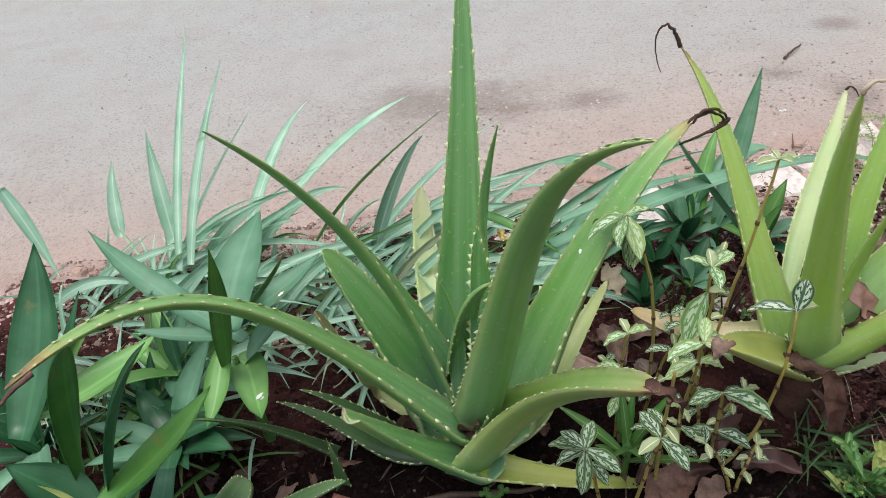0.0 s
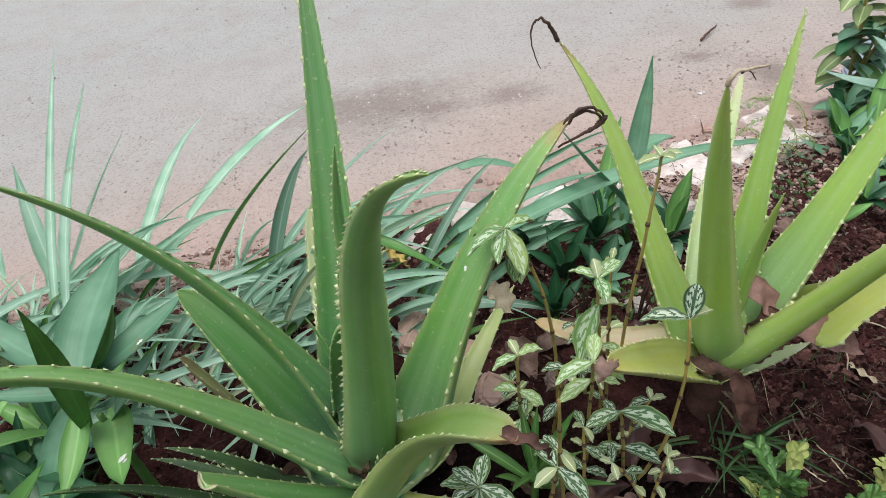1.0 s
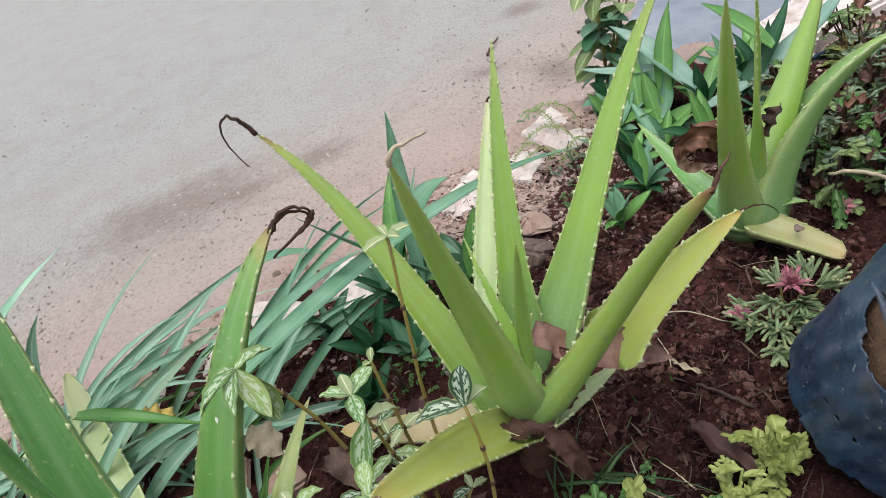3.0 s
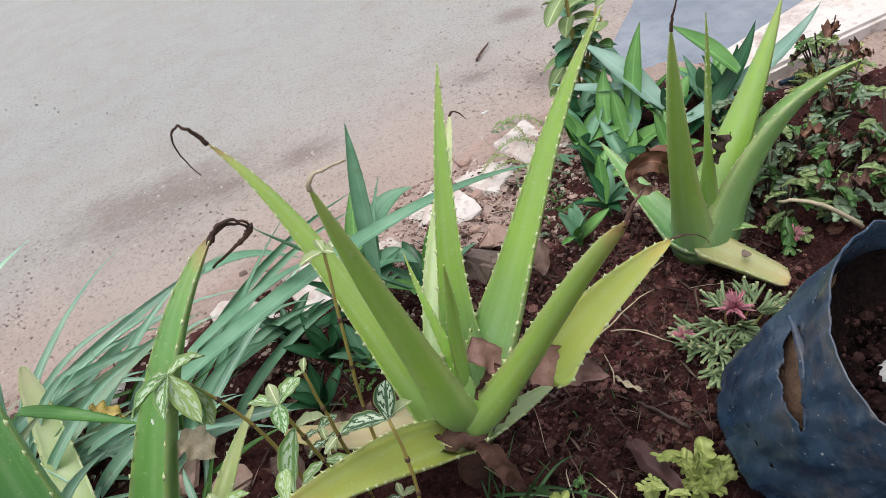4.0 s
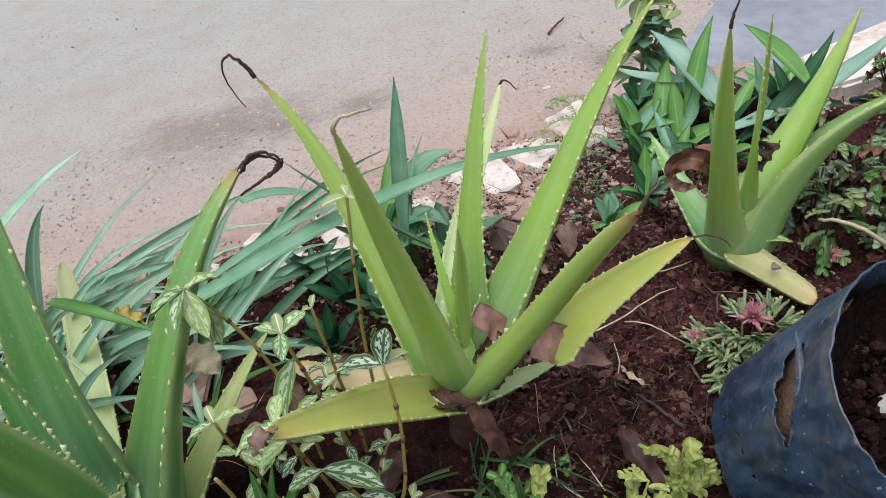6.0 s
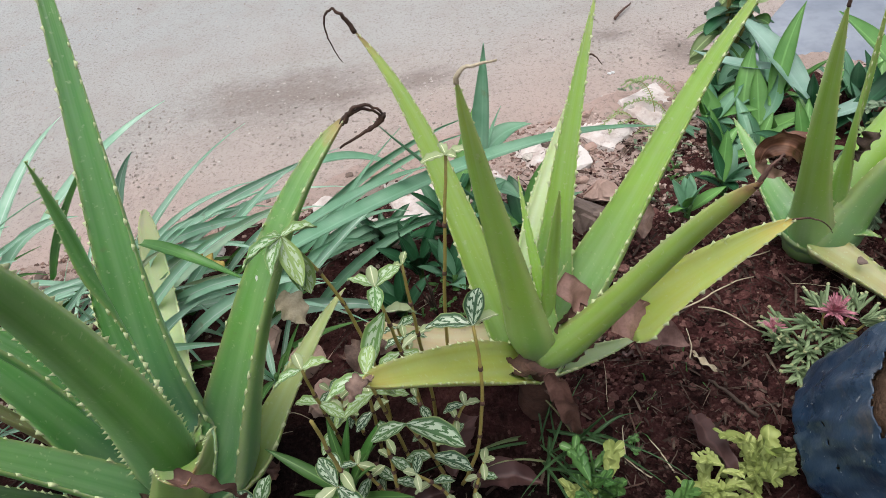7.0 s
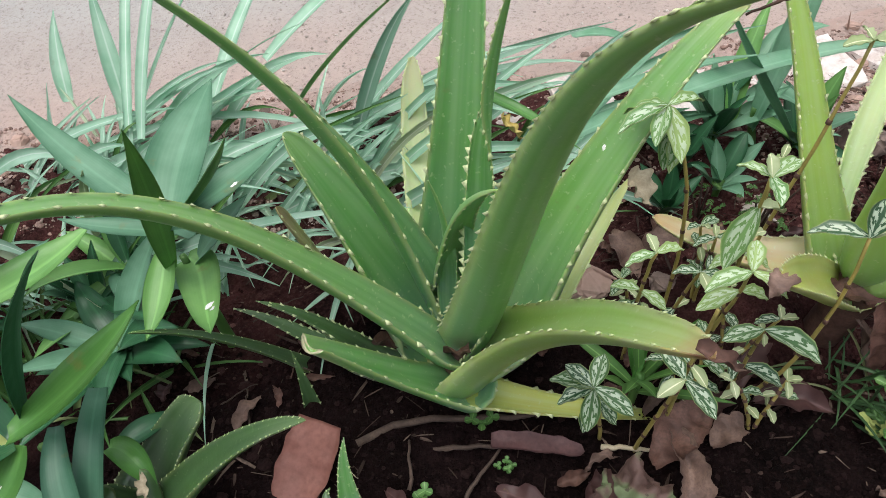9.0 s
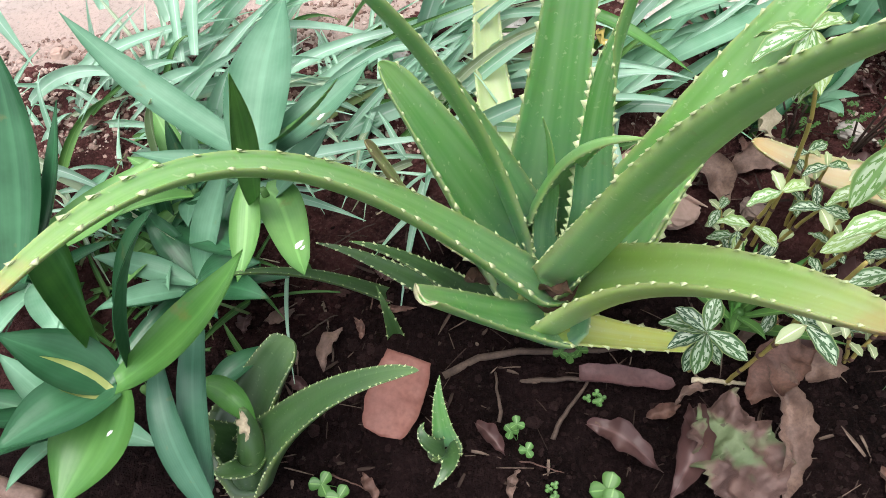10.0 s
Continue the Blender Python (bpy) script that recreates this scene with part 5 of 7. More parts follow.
silver_plant((0.31, 0.75, 0.0), [
    ([(0.315, 0.76, -0.02), (0.325, 0.76, 0.15), (0.305, 0.74, 0.28), (0.301, 0.731, 0.385)],
     [(1.0, [(30, 25, 0.8), (150, 15, 0.75), (270, 10, 0.8), (95, 50, 0.6)], 0.05), (0.86, [(230, -45, 1.15), (20, -20, 0.7)], 0.058), (0.62, [(200, -10, 0.9), (340, -10, 0.8)], 0.045)]),
    ([(0.33, 0.78, -0.02), (0.34, 0.79, 0.14), (0.33, 0.785, 0.26), (0.333, 0.787, 0.36)], [(1.0, [(60, 50, 0.5), (220, 40, 0.45)], 0.04), (0.6, [(30, 0, 0.7), (210, 0, 0.7)], 0.04)]),
    ([(0.29, 0.72, -0.02), (0.285, 0.70, 0.14), (0.28, 0.66, 0.27), (0.277, 0.648, 0.333)],
     [(1.0, [(75, 30, 0.8), (200, 0, 1.0), (320, 0, 0.8)], 0.05), (0.8, [(190, -20, 0.9), (10, -20, 0.8)], 0.05)])],
    "aluminium plant with silver-blotched green leaves on brown stems")
silver_plant((0.39, 0.70, 0.0), [
    ([(0.34, 0.68, -0.02), (0.40, 0.66, 0.10), (0.41, 0.68, 0.24), (0.404, 0.692, 0.335)],
     [(1.0, [(165, 5, 1.0), (60, 60, 0.95), (20, 10, 0.6)], 0.058)]),
    ([(0.34, 0.69, -0.02), (0.33, 0.67, 0.10), (0.32, 0.65, 0.19), (0.308, 0.632, 0.252)],
     [(1.0, [(340, -12, 1.25), (190, 0, 0.8)], 0.055), (0.45, [(340, -10, 1.1), (170, 0, 0.8)], 0.048)])],
    "aluminium plant with broad silver-blotched lower leaves")
silver_plant((0.13, 0.60, 0.0), [
    ([(0.16, 0.62, -0.02), (0.15, 0.61, 0.10), (0.13, 0.59, 0.17), (0.126, 0.580, 0.212)],
     [(1.0, [(165, 5, 1.05), (140, 20, 0.9), (70, 30, 0.95), (330, -5, 1.05), (260, -50, 1.0), (200, -5, 0.9)], 0.047), (0.7, [(240, -60, 0.9), (330, -40, 0.8)], 0.05)]),
    ([(0.20, 0.60, -0.02), (0.21, 0.60, 0.10), (0.22, 0.59, 0.18), (0.221, 0.583, 0.228)],
     [(1.0, [(120, 25, 0.9), (310, -10, 0.95), (210, 0, 0.7)], 0.05)]),
    ([(0.24, 0.63, -0.02), (0.23, 0.61, 0.15), (0.225, 0.59, 0.27), (0.225, 0.583, 0.36)], [(0.6, [(120, 10, 0.8), (300, 0, 0.7)], 0.04)])],
    "low aluminium plant with bright silver-striped leaf rosette")
silver_plant((0.20, 0.72, 0.0), [
    ([(0.20, 0.74, -0.02), (0.20, 0.73, 0.10), (0.19, 0.72, 0.20), (0.195, 0.70, 0.30)], [(1.0, [(200, 0, 0.8), (20, 0, 0.8), (110, 30, 0.6)], 0.045), (0.7, [(160, 0, 0.8), (330, -10, 0.8)], 0.045), (0.45, [(240, 0, 0.8), (60, 0, 0.8)], 0.045)]),
    ([(0.24, 0.76, -0.02), (0.25, 0.75, 0.08), (0.25, 0.74, 0.15), (0.26, 0.72, 0.24)], [(1.0, [(180, 10, 0.8), (350, 0, 0.8), (280, 10, 0.7)], 0.042), (0.6, [(220, -5, 0.8), (40, 0, 0.7)], 0.042)])],
    "small aluminium plant between the two aloes")
wild = random.Random(17)
for x, y, tall in ((0.27, 0.64, 0.16), (0.33, 0.71, 0.20), (0.22, 0.79, 0.18), (0.31, 0.82, 0.22), (0.36, 0.63, 0.14)):
    shoots = []
    for _ in range(2):
        dx, dy, h = wild.uniform(-0.06, 0.06), wild.uniform(-0.05, 0.05), tall * wild.uniform(0.6, 1.1)
        nodes = []
        for share in (1.0, 0.75, 0.5):
            a = wild.uniform(0, 360)
            nodes.append((share, [(a, wild.uniform(-15, 25), wild.uniform(0.5, 0.9)), (a + 180 + wild.uniform(-25, 25), wild.uniform(-15, 25), wild.uniform(0.6, 1.0))] + ([(a + 90, 40, 0.6)] if share == 1.0 else []), 0.036))
        shoots.append(([(x, y, -0.02), (x + dx * 0.2, y + dy * 0.2, h * 0.4), (x + dx * 0.6, y + dy * 0.6, h * 0.8), (x + dx, y + dy, h)], nodes))
    silver_plant((x, y, 0.0), shoots, "low aluminium plant with small silver-marked leaves")
crumpled("yellow_leaf", (0.187, 0.782, 0.321), [(0.17, 0.79, 0.335), (0.182, 0.785, 0.33), (0.19, 0.78, 0.318), (0.198, 0.775, 0.297)], 0.042, STRAW, "small yellowed leaf caught on the aloe", stalk=0.3, fold=0.3)


YELLOW_LEAF = plain("yellowed_leaf", (0.52, 0.38, 0.08), (0.66, 0.54, 0.20), 30, 0.6, 0.3)
crumpled("yellow_leaf", (0.036, 0.974, 0.252), [(0.022, 0.968, 0.275), (0.034, 0.972, 0.262), (0.040, 0.976, 0.245), (0.052, 0.980, 0.225)], 0.034, YELLOW_LEAF, "small bright yellow leaf caught in the grass", stalk=0.3, fold=0.4)


# ---- random leafy plants ----
def arc(o, yaw, pitch, length, droop):
    d = np.array((math.cos(yaw) * math.cos(pitch), math.sin(yaw) * math.cos(pitch), math.sin(pitch)))
    g = np.array((0, 0, -droop * length))
    o = np.array(o, float)
    return [o, o + d * length * 0.33, o + d * length * 0.7 + g * 0.35, o + d * length + g]


def rosette(at, count, length, width, mat, label, seed, category="foliage plant", group="leafy plants", up=(35, 75), belly=0.4, mats=None, droop=(0.05, 0.4), name="leafy_plant", height=0.04):
    r = random.Random(seed)
    plant = thing(name, at, label, category, group)
    part("stem", tube([(0, 0, -0.05), (0, 0, 0), (0, 0, height * 0.6), (0.004, 0, height)], 0.006, 0.006, LEAF, "stem", 5, 6), plant)
    turn = r.uniform(0, 6)
    for i in range(count):
        turn += 2.4
        k = r.uniform(0.65, 1.1)
        o = (r.uniform(-0.006, 0.006), r.uniform(-0.006, 0.006), height * r.uniform(0.5, 1))
        c = arc(o, turn + r.uniform(-0.3, 0.3), radians(r.uniform(*up)), length * k, r.uniform(*droop))
        part("leaf", flat_leaf(c, width * k, r.choice(mats) if mats else mat, fold=r.uniform(0.2, 0.5), belly=belly, stalk=0.25, n=12, spin=r.uniform(-25, 25)), plant)
    return plant


rosette((0.42, 1.22, -0.01), 13, 0.17, 0.036, STRAP_DARK, "dark glossy low plant with pointed leaves", 3, mats=[STRAP_DARK, STRAP_DARK, STRAP])
rosette((0.34, 1.13, -0.01), 10, 0.12, 0.030, STRAP_DARK, "dark glossy low plant with pointed leaves", 4)
rosette((0.28, 1.22, -0.01), 9, 0.13, 0.028, STRAP_DARK, "dark glossy low plant with pointed leaves", 14)
rosette((0.56, 1.19, -0.01), 11, 0.15, 0.04, STRAP, "blue-green plant with broad pointed leaves", 5, mats=[STRAP, STRAP_DARK, STRAP_FRESH])
rosette((0.98, 1.22, -0.01), 12, 0.13, 0.030, STRAP_FRESH, "bushy plant with pointed green leaves beside the aloe", 6, mats=[STRAP_FRESH, STRAP, STRAP_DARK])
rosette((1.10, 1.33, -0.02), 9, 0.15, 0.032, STRAP, "leafy clump of pointed blue-green leaves", 7, mats=[STRAP_FRESH, STRAP, STRAP_DARK])
rosette((1.27, 1.40, -0.02), 9, 0.16, 0.034, STRAP, "leafy clump of pointed blue-green leaves", 8, mats=[STRAP_FRESH, STRAP, STRAP_DARK])
rosette((1.42, 1.38, -0.02), 9, 0.18, 0.040, STRAP, "leafy clump of pointed blue-green leaves", 9, mats=[STRAP_FRESH, STRAP, STRAP_DARK])
rosette((1.12, 1.56, -0.06), 9, 0.13, 0.045, STRAP, "low plant with broad blue-green leaves at the lane edge", 10, belly=0.5, mats=[STRAP, STRAP_FRESH, STRAP_DARK], height=0.10, droop=(0.3, 0.8))
shrub = thing("shrub", (1.165, 1.65, -0.03), "leafy shrub with rounded olive and blue-green leaves at the lane edge", "shrub")
bush = random.Random(11)
for k in range(5):
    tip = np.array((bush.uniform(-0.09, 0.07), bush.uniform(-0.04, 0.04), 0.33 + bush.uniform(-0.09, 0.03)))
    stalk = [(0, 0, -0.06), (0, 0, 0.08), tuple(tip * (0.5, 0.5, 0.7)), tuple(tip)]
    part("stem", tube(stalk, 0.005, 0.003, STEM, "stem", 10, 6), shrub)
    p_, t_ = curve_of(stalk, 21)
    for i in range(10):
        o = p_[bush.randint(6, 20)]
        n_ = bush.uniform(0.06, 0.10)
        part("leaf", flat_leaf(arc(o, bush.uniform(0, 6.283), radians(bush.uniform(-20, 45)), n_, bush.uniform(0.2, 0.6)), n_ * bush.uniform(0.45, 0.6), bush.choice([OLIVE, STRAP, STRAP_DARK, LEAF]), fold=0.3, belly=0.55, stalk=0.1, n=12, power=0.7, spin=bush.uniform(-30, 30)), shrub)
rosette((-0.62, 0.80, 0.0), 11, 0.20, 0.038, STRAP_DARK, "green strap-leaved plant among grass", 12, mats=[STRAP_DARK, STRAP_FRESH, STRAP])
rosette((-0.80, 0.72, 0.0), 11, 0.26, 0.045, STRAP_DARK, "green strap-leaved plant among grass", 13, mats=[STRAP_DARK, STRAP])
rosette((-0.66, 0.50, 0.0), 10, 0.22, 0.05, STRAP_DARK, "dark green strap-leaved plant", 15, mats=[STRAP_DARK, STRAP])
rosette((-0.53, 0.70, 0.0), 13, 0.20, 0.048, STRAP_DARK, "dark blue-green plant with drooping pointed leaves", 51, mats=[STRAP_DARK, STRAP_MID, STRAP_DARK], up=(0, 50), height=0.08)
rosette((-0.58, 0.86, 0.0), 12, 0.19, 0.042, STRAP_MID, "blue-green plant with drooping pointed leaves among grass", 52, mats=[STRAP_MID, STRAP_DARK, STRAP_FRESH], up=(5, 60), height=0.08)
rosette((0.30, 1.02, 0.0), 8, 0.10, 0.030, STRAP_DARK, "dark glossy low plant with pointed leaves", 18)
rosette((0.40, 1.08, 0.0), 8, 0.11, 0.034, STRAP_DARK, "dark glossy low plant with pointed leaves", 19, mats=[STRAP_DARK, STRAP])
rosette((0.88, 1.16, 0.0), 9, 0.10, 0.034, STRAP, "small plant with broad blue-green leaves beside the aloe", 20, mats=[STRAP, STRAP_FRESH])
rosette((1.34, 1.30, -0.02), 10, 0.16, 0.036, STRAP, "leafy clump of pointed blue-green leaves", 28, mats=[STRAP_FRESH, STRAP, STRAP_DARK])
rosette((1.18, 1.27, -0.02), 10, 0.14, 0.036, STRAP, "leafy clump of pointed blue-green leaves", 29, mats=[STRAP_FRESH, STRAP_DARK, STRAP_DARK])
rosette((1.06, 1.46, -0.02), 11, 0.15, 0.042, STRAP, "leafy clump of broad blue-green leaves", 101, mats=[STRAP_FRESH, STRAP, STRAP])
rosette((1.24, 1.52, -0.03), 11, 0.17, 0.042, STRAP, "leafy clump of broad blue-green leaves", 102, mats=[STRAP_FRESH, STRAP, STRAP])
rosette((1.40, 1.46, -0.03), 11, 0.17, 0.042, STRAP, "leafy clump of broad blue-green leaves", 103, mats=[STRAP_FRESH, STRAP, STRAP])
rosette((1.02, 1.33, -0.02), 10, 0.12, 0.036, STRAP, "leafy clump of broad blue-green leaves", 104, mats=[STRAP_FRESH, STRAP, STRAP_DARK])
rosette((0.08, 0.90, 0.02), 9, 0.13, 0.016, LEAF, "small green weed with narrow leaves behind the aloe", 16, mats=[LEAF, GRASS])
rosette((0.20, 0.66, 0.0), 12, 0.14, 0.018, STRAP_FRESH, "small green weed with narrow leaves", 17, mats=[LEAF, STRAP_DEEP], height=0.10)


# ---- grass ----
def blades(name, spots, label, mat, seed, lean=(0.55, 0.25), length=(0.18, 0.42), width=(0.008, 0.022), spread=0.6):
    """A tangle of loose grass blades rooted at random in boxes (x0, x1, y0, y1, count)."""
    r = random.Random(seed)
    pieces = []
    for x0, x1, y0, y1, count in spots:
        for _ in range(count):
            x, y = r.uniform(x0, x1), r.uniform(y0, y1)
            o = np.array((x, y, bed_z(x, y) - 0.01))
            n = r.uniform(*length)
            d = np.array((lean[0] + r.gauss(0, spread), lean[1] + r.gauss(0, spread), r.uniform(0.55, 1.25)))
            d /= np.linalg.norm(d)
            side = np.array((d[0], d[1], 0.0)) * n * r.uniform(0.1, 0.55)
            drop = np.array((0, 0, -n * r.uniform(0.0, 0.45)))
            c = [o, o + d * n * 0.35, o + d * n * 0.7 + side * 0.4, o + d * n + side + drop]
            pieces.append(flat_leaf(c, r.uniform(*width), mat, fold=r.uniform(0.2, 0.6), belly=0.3, stalk=0.5, n=11, across=3, spin=r.uniform(-70, 70), hint=(r.uniform(-0.5, 0.5), -0.6, 1), raw=True))
    return tagged(new(name, joined(name, pieces, mat)), label, "grass", kind="stuff")


blades("grass_clump", [(-0.80, -0.16, 1.0, 1.34, 46), (-1.05, -0.6, 0.9, 1.2, 16), (-0.30, 0.05, 1.0, 1.22, 14)], "dense pale blue-green grass blades along the lane", GRASS, 21, lean=(0.95, -0.05), length=(0.24, 0.46), width=(0.013, 0.036), spread=0.32)
blades("grass_clump", [(-0.7, 0.1, 0.95, 1.3, 16), (-0.95, -0.5, 0.75, 1.1, 12)], "darker green grass blades among paler ones", GRASS_DARK, 22, lean=(0.8, 0.0), length=(0.15, 0.28), width=(0.008, 0.018), spread=0.4)
blades("low_grass", [(-0.95, -0.42, 0.78, 1.25, 190), (-0.42, -0.2, 0.92, 1.25, 60), (-0.25, 0.1, 0.88, 1.1, 26)], "short tangled pale grass covering the soil", GRASS, 23, lean=(0.3, 0.0), length=(0.06, 0.22), width=(0.006, 0.018), spread=1.0)
blades("low_grass", [(-0.80, -0.44, 0.60, 0.80, 70)], "short tangled grass under the broad leaves", GRASS_DARK, 27, lean=(0.2, 0.0), length=(0.05, 0.14), width=(0.005, 0.012), spread=1.0)
blades("long_grass", [(-0.05, 0.15, 1.05, 1.25, 8)], "long blue-green blades arching over the bed", STRAP, 24, lean=(1.0, 0.1), length=(0.25, 0.45), width=(0.016, 0.032), spread=0.25)
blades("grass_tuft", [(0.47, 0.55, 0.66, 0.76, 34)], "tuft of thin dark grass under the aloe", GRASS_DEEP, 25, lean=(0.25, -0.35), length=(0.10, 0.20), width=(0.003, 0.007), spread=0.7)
blades("grass_tuft", [(0.68, 0.76, 0.82, 0.92, 12), (0.60, 0.66, 0.72, 0.78, 8)], "sparse thin grass on bare soil", GRASS_DARK, 26, lean=(0, 0), length=(0.03, 0.07), width=(0.002, 0.004), spread=0.7)


# ---- small-leaved plants ----
def sprigs(at, reach, count, mat, seed, leaf=(0.016, 0.007), per=9, height=0.07):
    """Pieces of many small lobed leaf sprays round a foot."""
    r = random.Random(seed)
    pieces = []
    for _ in range(count):
        a, d = r.uniform(0, 6.283), reach * math.sqrt(r.random())
        o = np.array((at[0] + math.cos(a) * d, at[1] + math.sin(a) * d, at[2] + height * r.uniform(0.25, 1.0) * (1 - 0.5 * d / reach)))
        yaw, pitch = r.uniform(0, 6.283), radians(r.uniform(-10, 60))
        n = leaf[0] * r.uniform(2.0, 3.2)
        spine = arc(o, yaw, pitch, n, r.uniform(0, 0.4))
        p, t = curve_of(spine, per)
        for i in range(per):
            for sgn in (-1, 1):
                k = leaf[0] * r.uniform(0.6, 1.15) * (1 - 0.45 * i / per)
                c = arc(p[i], yaw + sgn * r.uniform(0.5, 1.1), pitch + r.uniform(-0.5, 0.6), k, 0.15)
                pieces.append(flat_leaf(c, leaf[1] * r.uniform(0.7, 1.3), mat, fold=0.3, belly=0.6, stalk=0.25, n=6, across=3, raw=True, power=0.9))
    return pieces


def bushlet(name, at, reach, count, mat, label, seed, category="foliage plant", group="small-leaved plants", stems=5, wood=None, **kw):
    plant = thing(name, at, label, category, group)
    r = random.Random(seed + 100)
    for _ in range(stems):
        a = r.uniform(0, 6.283)
        d = reach * r.uniform(0.3, 0.8)
        h = kw.get("height", 0.07) * r.uniform(0.5, 1.0)
        part("stem", tube([(0, 0, -0.04), (0, 0, 0.01), (math.cos(a) * d * 0.5, math.sin(a) * d * 0.5, h * 0.6), (math.cos(a) * d, math.sin(a) * d, h)], 0.003, 0.0015, wood or WOOD, "stem", 8, 5), plant)
    part("foliage", joined("foliage", sprigs((0, 0, 0), reach, count, mat, seed, **kw), mat), plant)
    return plant


def lobed_leaf(c, k, mat, r):
    """One leaf cut into blunt finger lobes along a narrow blade."""
    q, t = curve_of(c, 13)
    s, f = frames_of(t, (0, 0, 1), r.uniform(-30, 30))
    pieces = [flat_leaf(c, k * 0.40, mat, fold=0.3, belly=0.68, stalk=0.10, n=10, across=3, raw=True, power=0.4)]
    for i, size in ((5, 0.30), (8, 0.40), (11, 0.36)):
        for sgn in (-1, 1):
            d = t[i] * r.uniform(0.8, 1.1) + s[i] * sgn * r.uniform(0.5, 0.85) + f[i] * r.uniform(0.0, 0.35)
            d = d / np.linalg.norm(d) * k * size * r.uniform(0.8, 1.15)
            curl = f[i] * k * r.uniform(-0.10, 0.04)
            o = q[i]
            pieces.append(flat_leaf([o, o + d * 0.4, o + d * 0.75 + curl * 0.3, o + d + curl], k * r.uniform(0.18, 0.27), mat, fold=0.35, belly=0.68, stalk=0.45, n=7, across=3, raw=True, power=0.6, hint=tuple(f[i])))
    return joined("leaf", pieces, mat)


def lobed_plant(name, at, reach, count, mats, label, seed, size=0.06, height=0.08, group="lobed-leaved plants", stem_mat=None, rise=(20, 75), stems=4, droop=(0.0, 0.5)):
    """A plant of stalked, deeply lobed leaves on a few short stems; every leaf is a part."""
    r = random.Random(seed)
    plant = thing(name, at, label, "foliage plant", group)
    tops = []
    for _ in range(stems):
        a, d = r.uniform(0, 6.283), reach * r.uniform(0.2, 0.9)
        top = np.array((math.cos(a) * d, math.sin(a) * d, height * r.uniform(0.5, 1.0)))
        c = [(0, 0, -0.04), (0, 0, 0.01), tuple(top * (0.6, 0.6, 0.6)), tuple(top)]
        part("stem", tube(c, 0.003, 0.0018, stem_mat or mats[0], "stem", 8, 5), plant)
        tops.append(c)
    for i in range(count):
        p, t = curve_of(tops[i % stems], 21)
        o = p[r.randint(8, 20)]
        k = size * r.uniform(0.6, 1.15)
        mat = r.choice(mats)
        c = arc(o, r.uniform(0, 6.283), radians(r.uniform(*rise)), k, r.uniform(*droop))
        if mat == LIME and i % 4 == 0:
            me = flat_leaf(c, k * r.uniform(0.6, 0.8), mat, fold=r.uniform(0.2, 0.5), belly=0.62, stalk=0.07, n=26, across=5, lobes=3, notch=0.5, rag=0.25, spin=r.uniform(-30, 30), power=0.5, wave=0.003)
        elif mat in (DRY, SHELL):
            me = flat_leaf(c, k * 0.6, mat, fold=0.8, belly=0.5, stalk=0.1, n=14, across=5, rag=0.5, wave=0.008, spin=r.uniform(-80, 80), power=0.6)
        else:
            me = lobed_leaf(c, k, mat, r)
        part("leaf", me, plant)
    return plant


lobed_plant("lime_plant", (0.770, 0.625, -0.02), 0.05, 26, [LIME], "yellow-lime plant with frilly lobed leaves", 31, 0.050, 0.09, rise=(15, 70))
lobed_plant("lime_plant", (0.695, 0.610, -0.02), 0.045, 18, [LIME], "yellow-lime plant with frilly lobed leaves", 32, 0.045, 0.06, rise=(15, 60))
lobed_plant("lime_plant", (0.545, 0.635, -0.02), 0.045, 14, [LEAF, LEAF, LIME], "fresh green plant with frilly lobed leaves", 33, 0.05, 0.09)
lobed_plant("lime_plant", (0.61, 0.575, -0.02), 0.05, 12, [LIME, LEAF], "yellow-green plant with frilly lobed leaves", 34, 0.05, 0.06)


def tuft_plant(at, pads, label, seed):
    """Flat fans of fine blunt fleshy fingers, some with cream tips; pads: (x, y, z, yaw, size, fingers)."""
    r = random.Random(seed)
    plant = thing("flowering_plant", at, label, "flowering plant", "flowering plants")
    for x, y, z, yaw, size, count in pads:
        o = np.array((x, y, z)) - np.array(at)
        part("stem", tube([(0, 0, -0.03), (0, 0, 0.0), tuple(o * (0.6, 0.6, 0.2)), tuple(o)], 0.003, 0.002, STEM, "stem", 7, 5), plant)
        green, cream = [], []
        for i in range(count):
            a = radians(yaw) + r.uniform(-1.1, 1.1)
            c = arc(o + np.array((r.uniform(-1, 1), r.uniform(-1, 1), 0)) * size * 0.25, a, radians(r.uniform(5, 65)), size * r.uniform(0.6, 1.1), r.uniform(0.0, 0.3))
            green.append(flat_leaf(c, size * r.uniform(0.09, 0.14), TUFT, fold=0.2, belly=0.8, stalk=0.5, n=7, across=3, raw=True, power=0.35, thick=0.0016))
            if r.random() < 0.3:
                e, d = np.array(c[3]), np.array(c[3]) - np.array(c[2])
                cream.append(flat_leaf([e - d * 0.3, e - d * 0.1, e + d * 0.05, e + d * 0.15], size * 0.13, CREAM, fold=0.2, belly=0.5, stalk=0.7, n=5, across=3, raw=True, power=0.35, thick=0.0022))
        pad = part("foliage", joined("foliage", green, TUFT), plant)
        if cream:
            tagged(part("cream_tip", joined("cream_tip", cream, CREAM), pad, "cream leaf tips"), kind="stuff")
    return plant


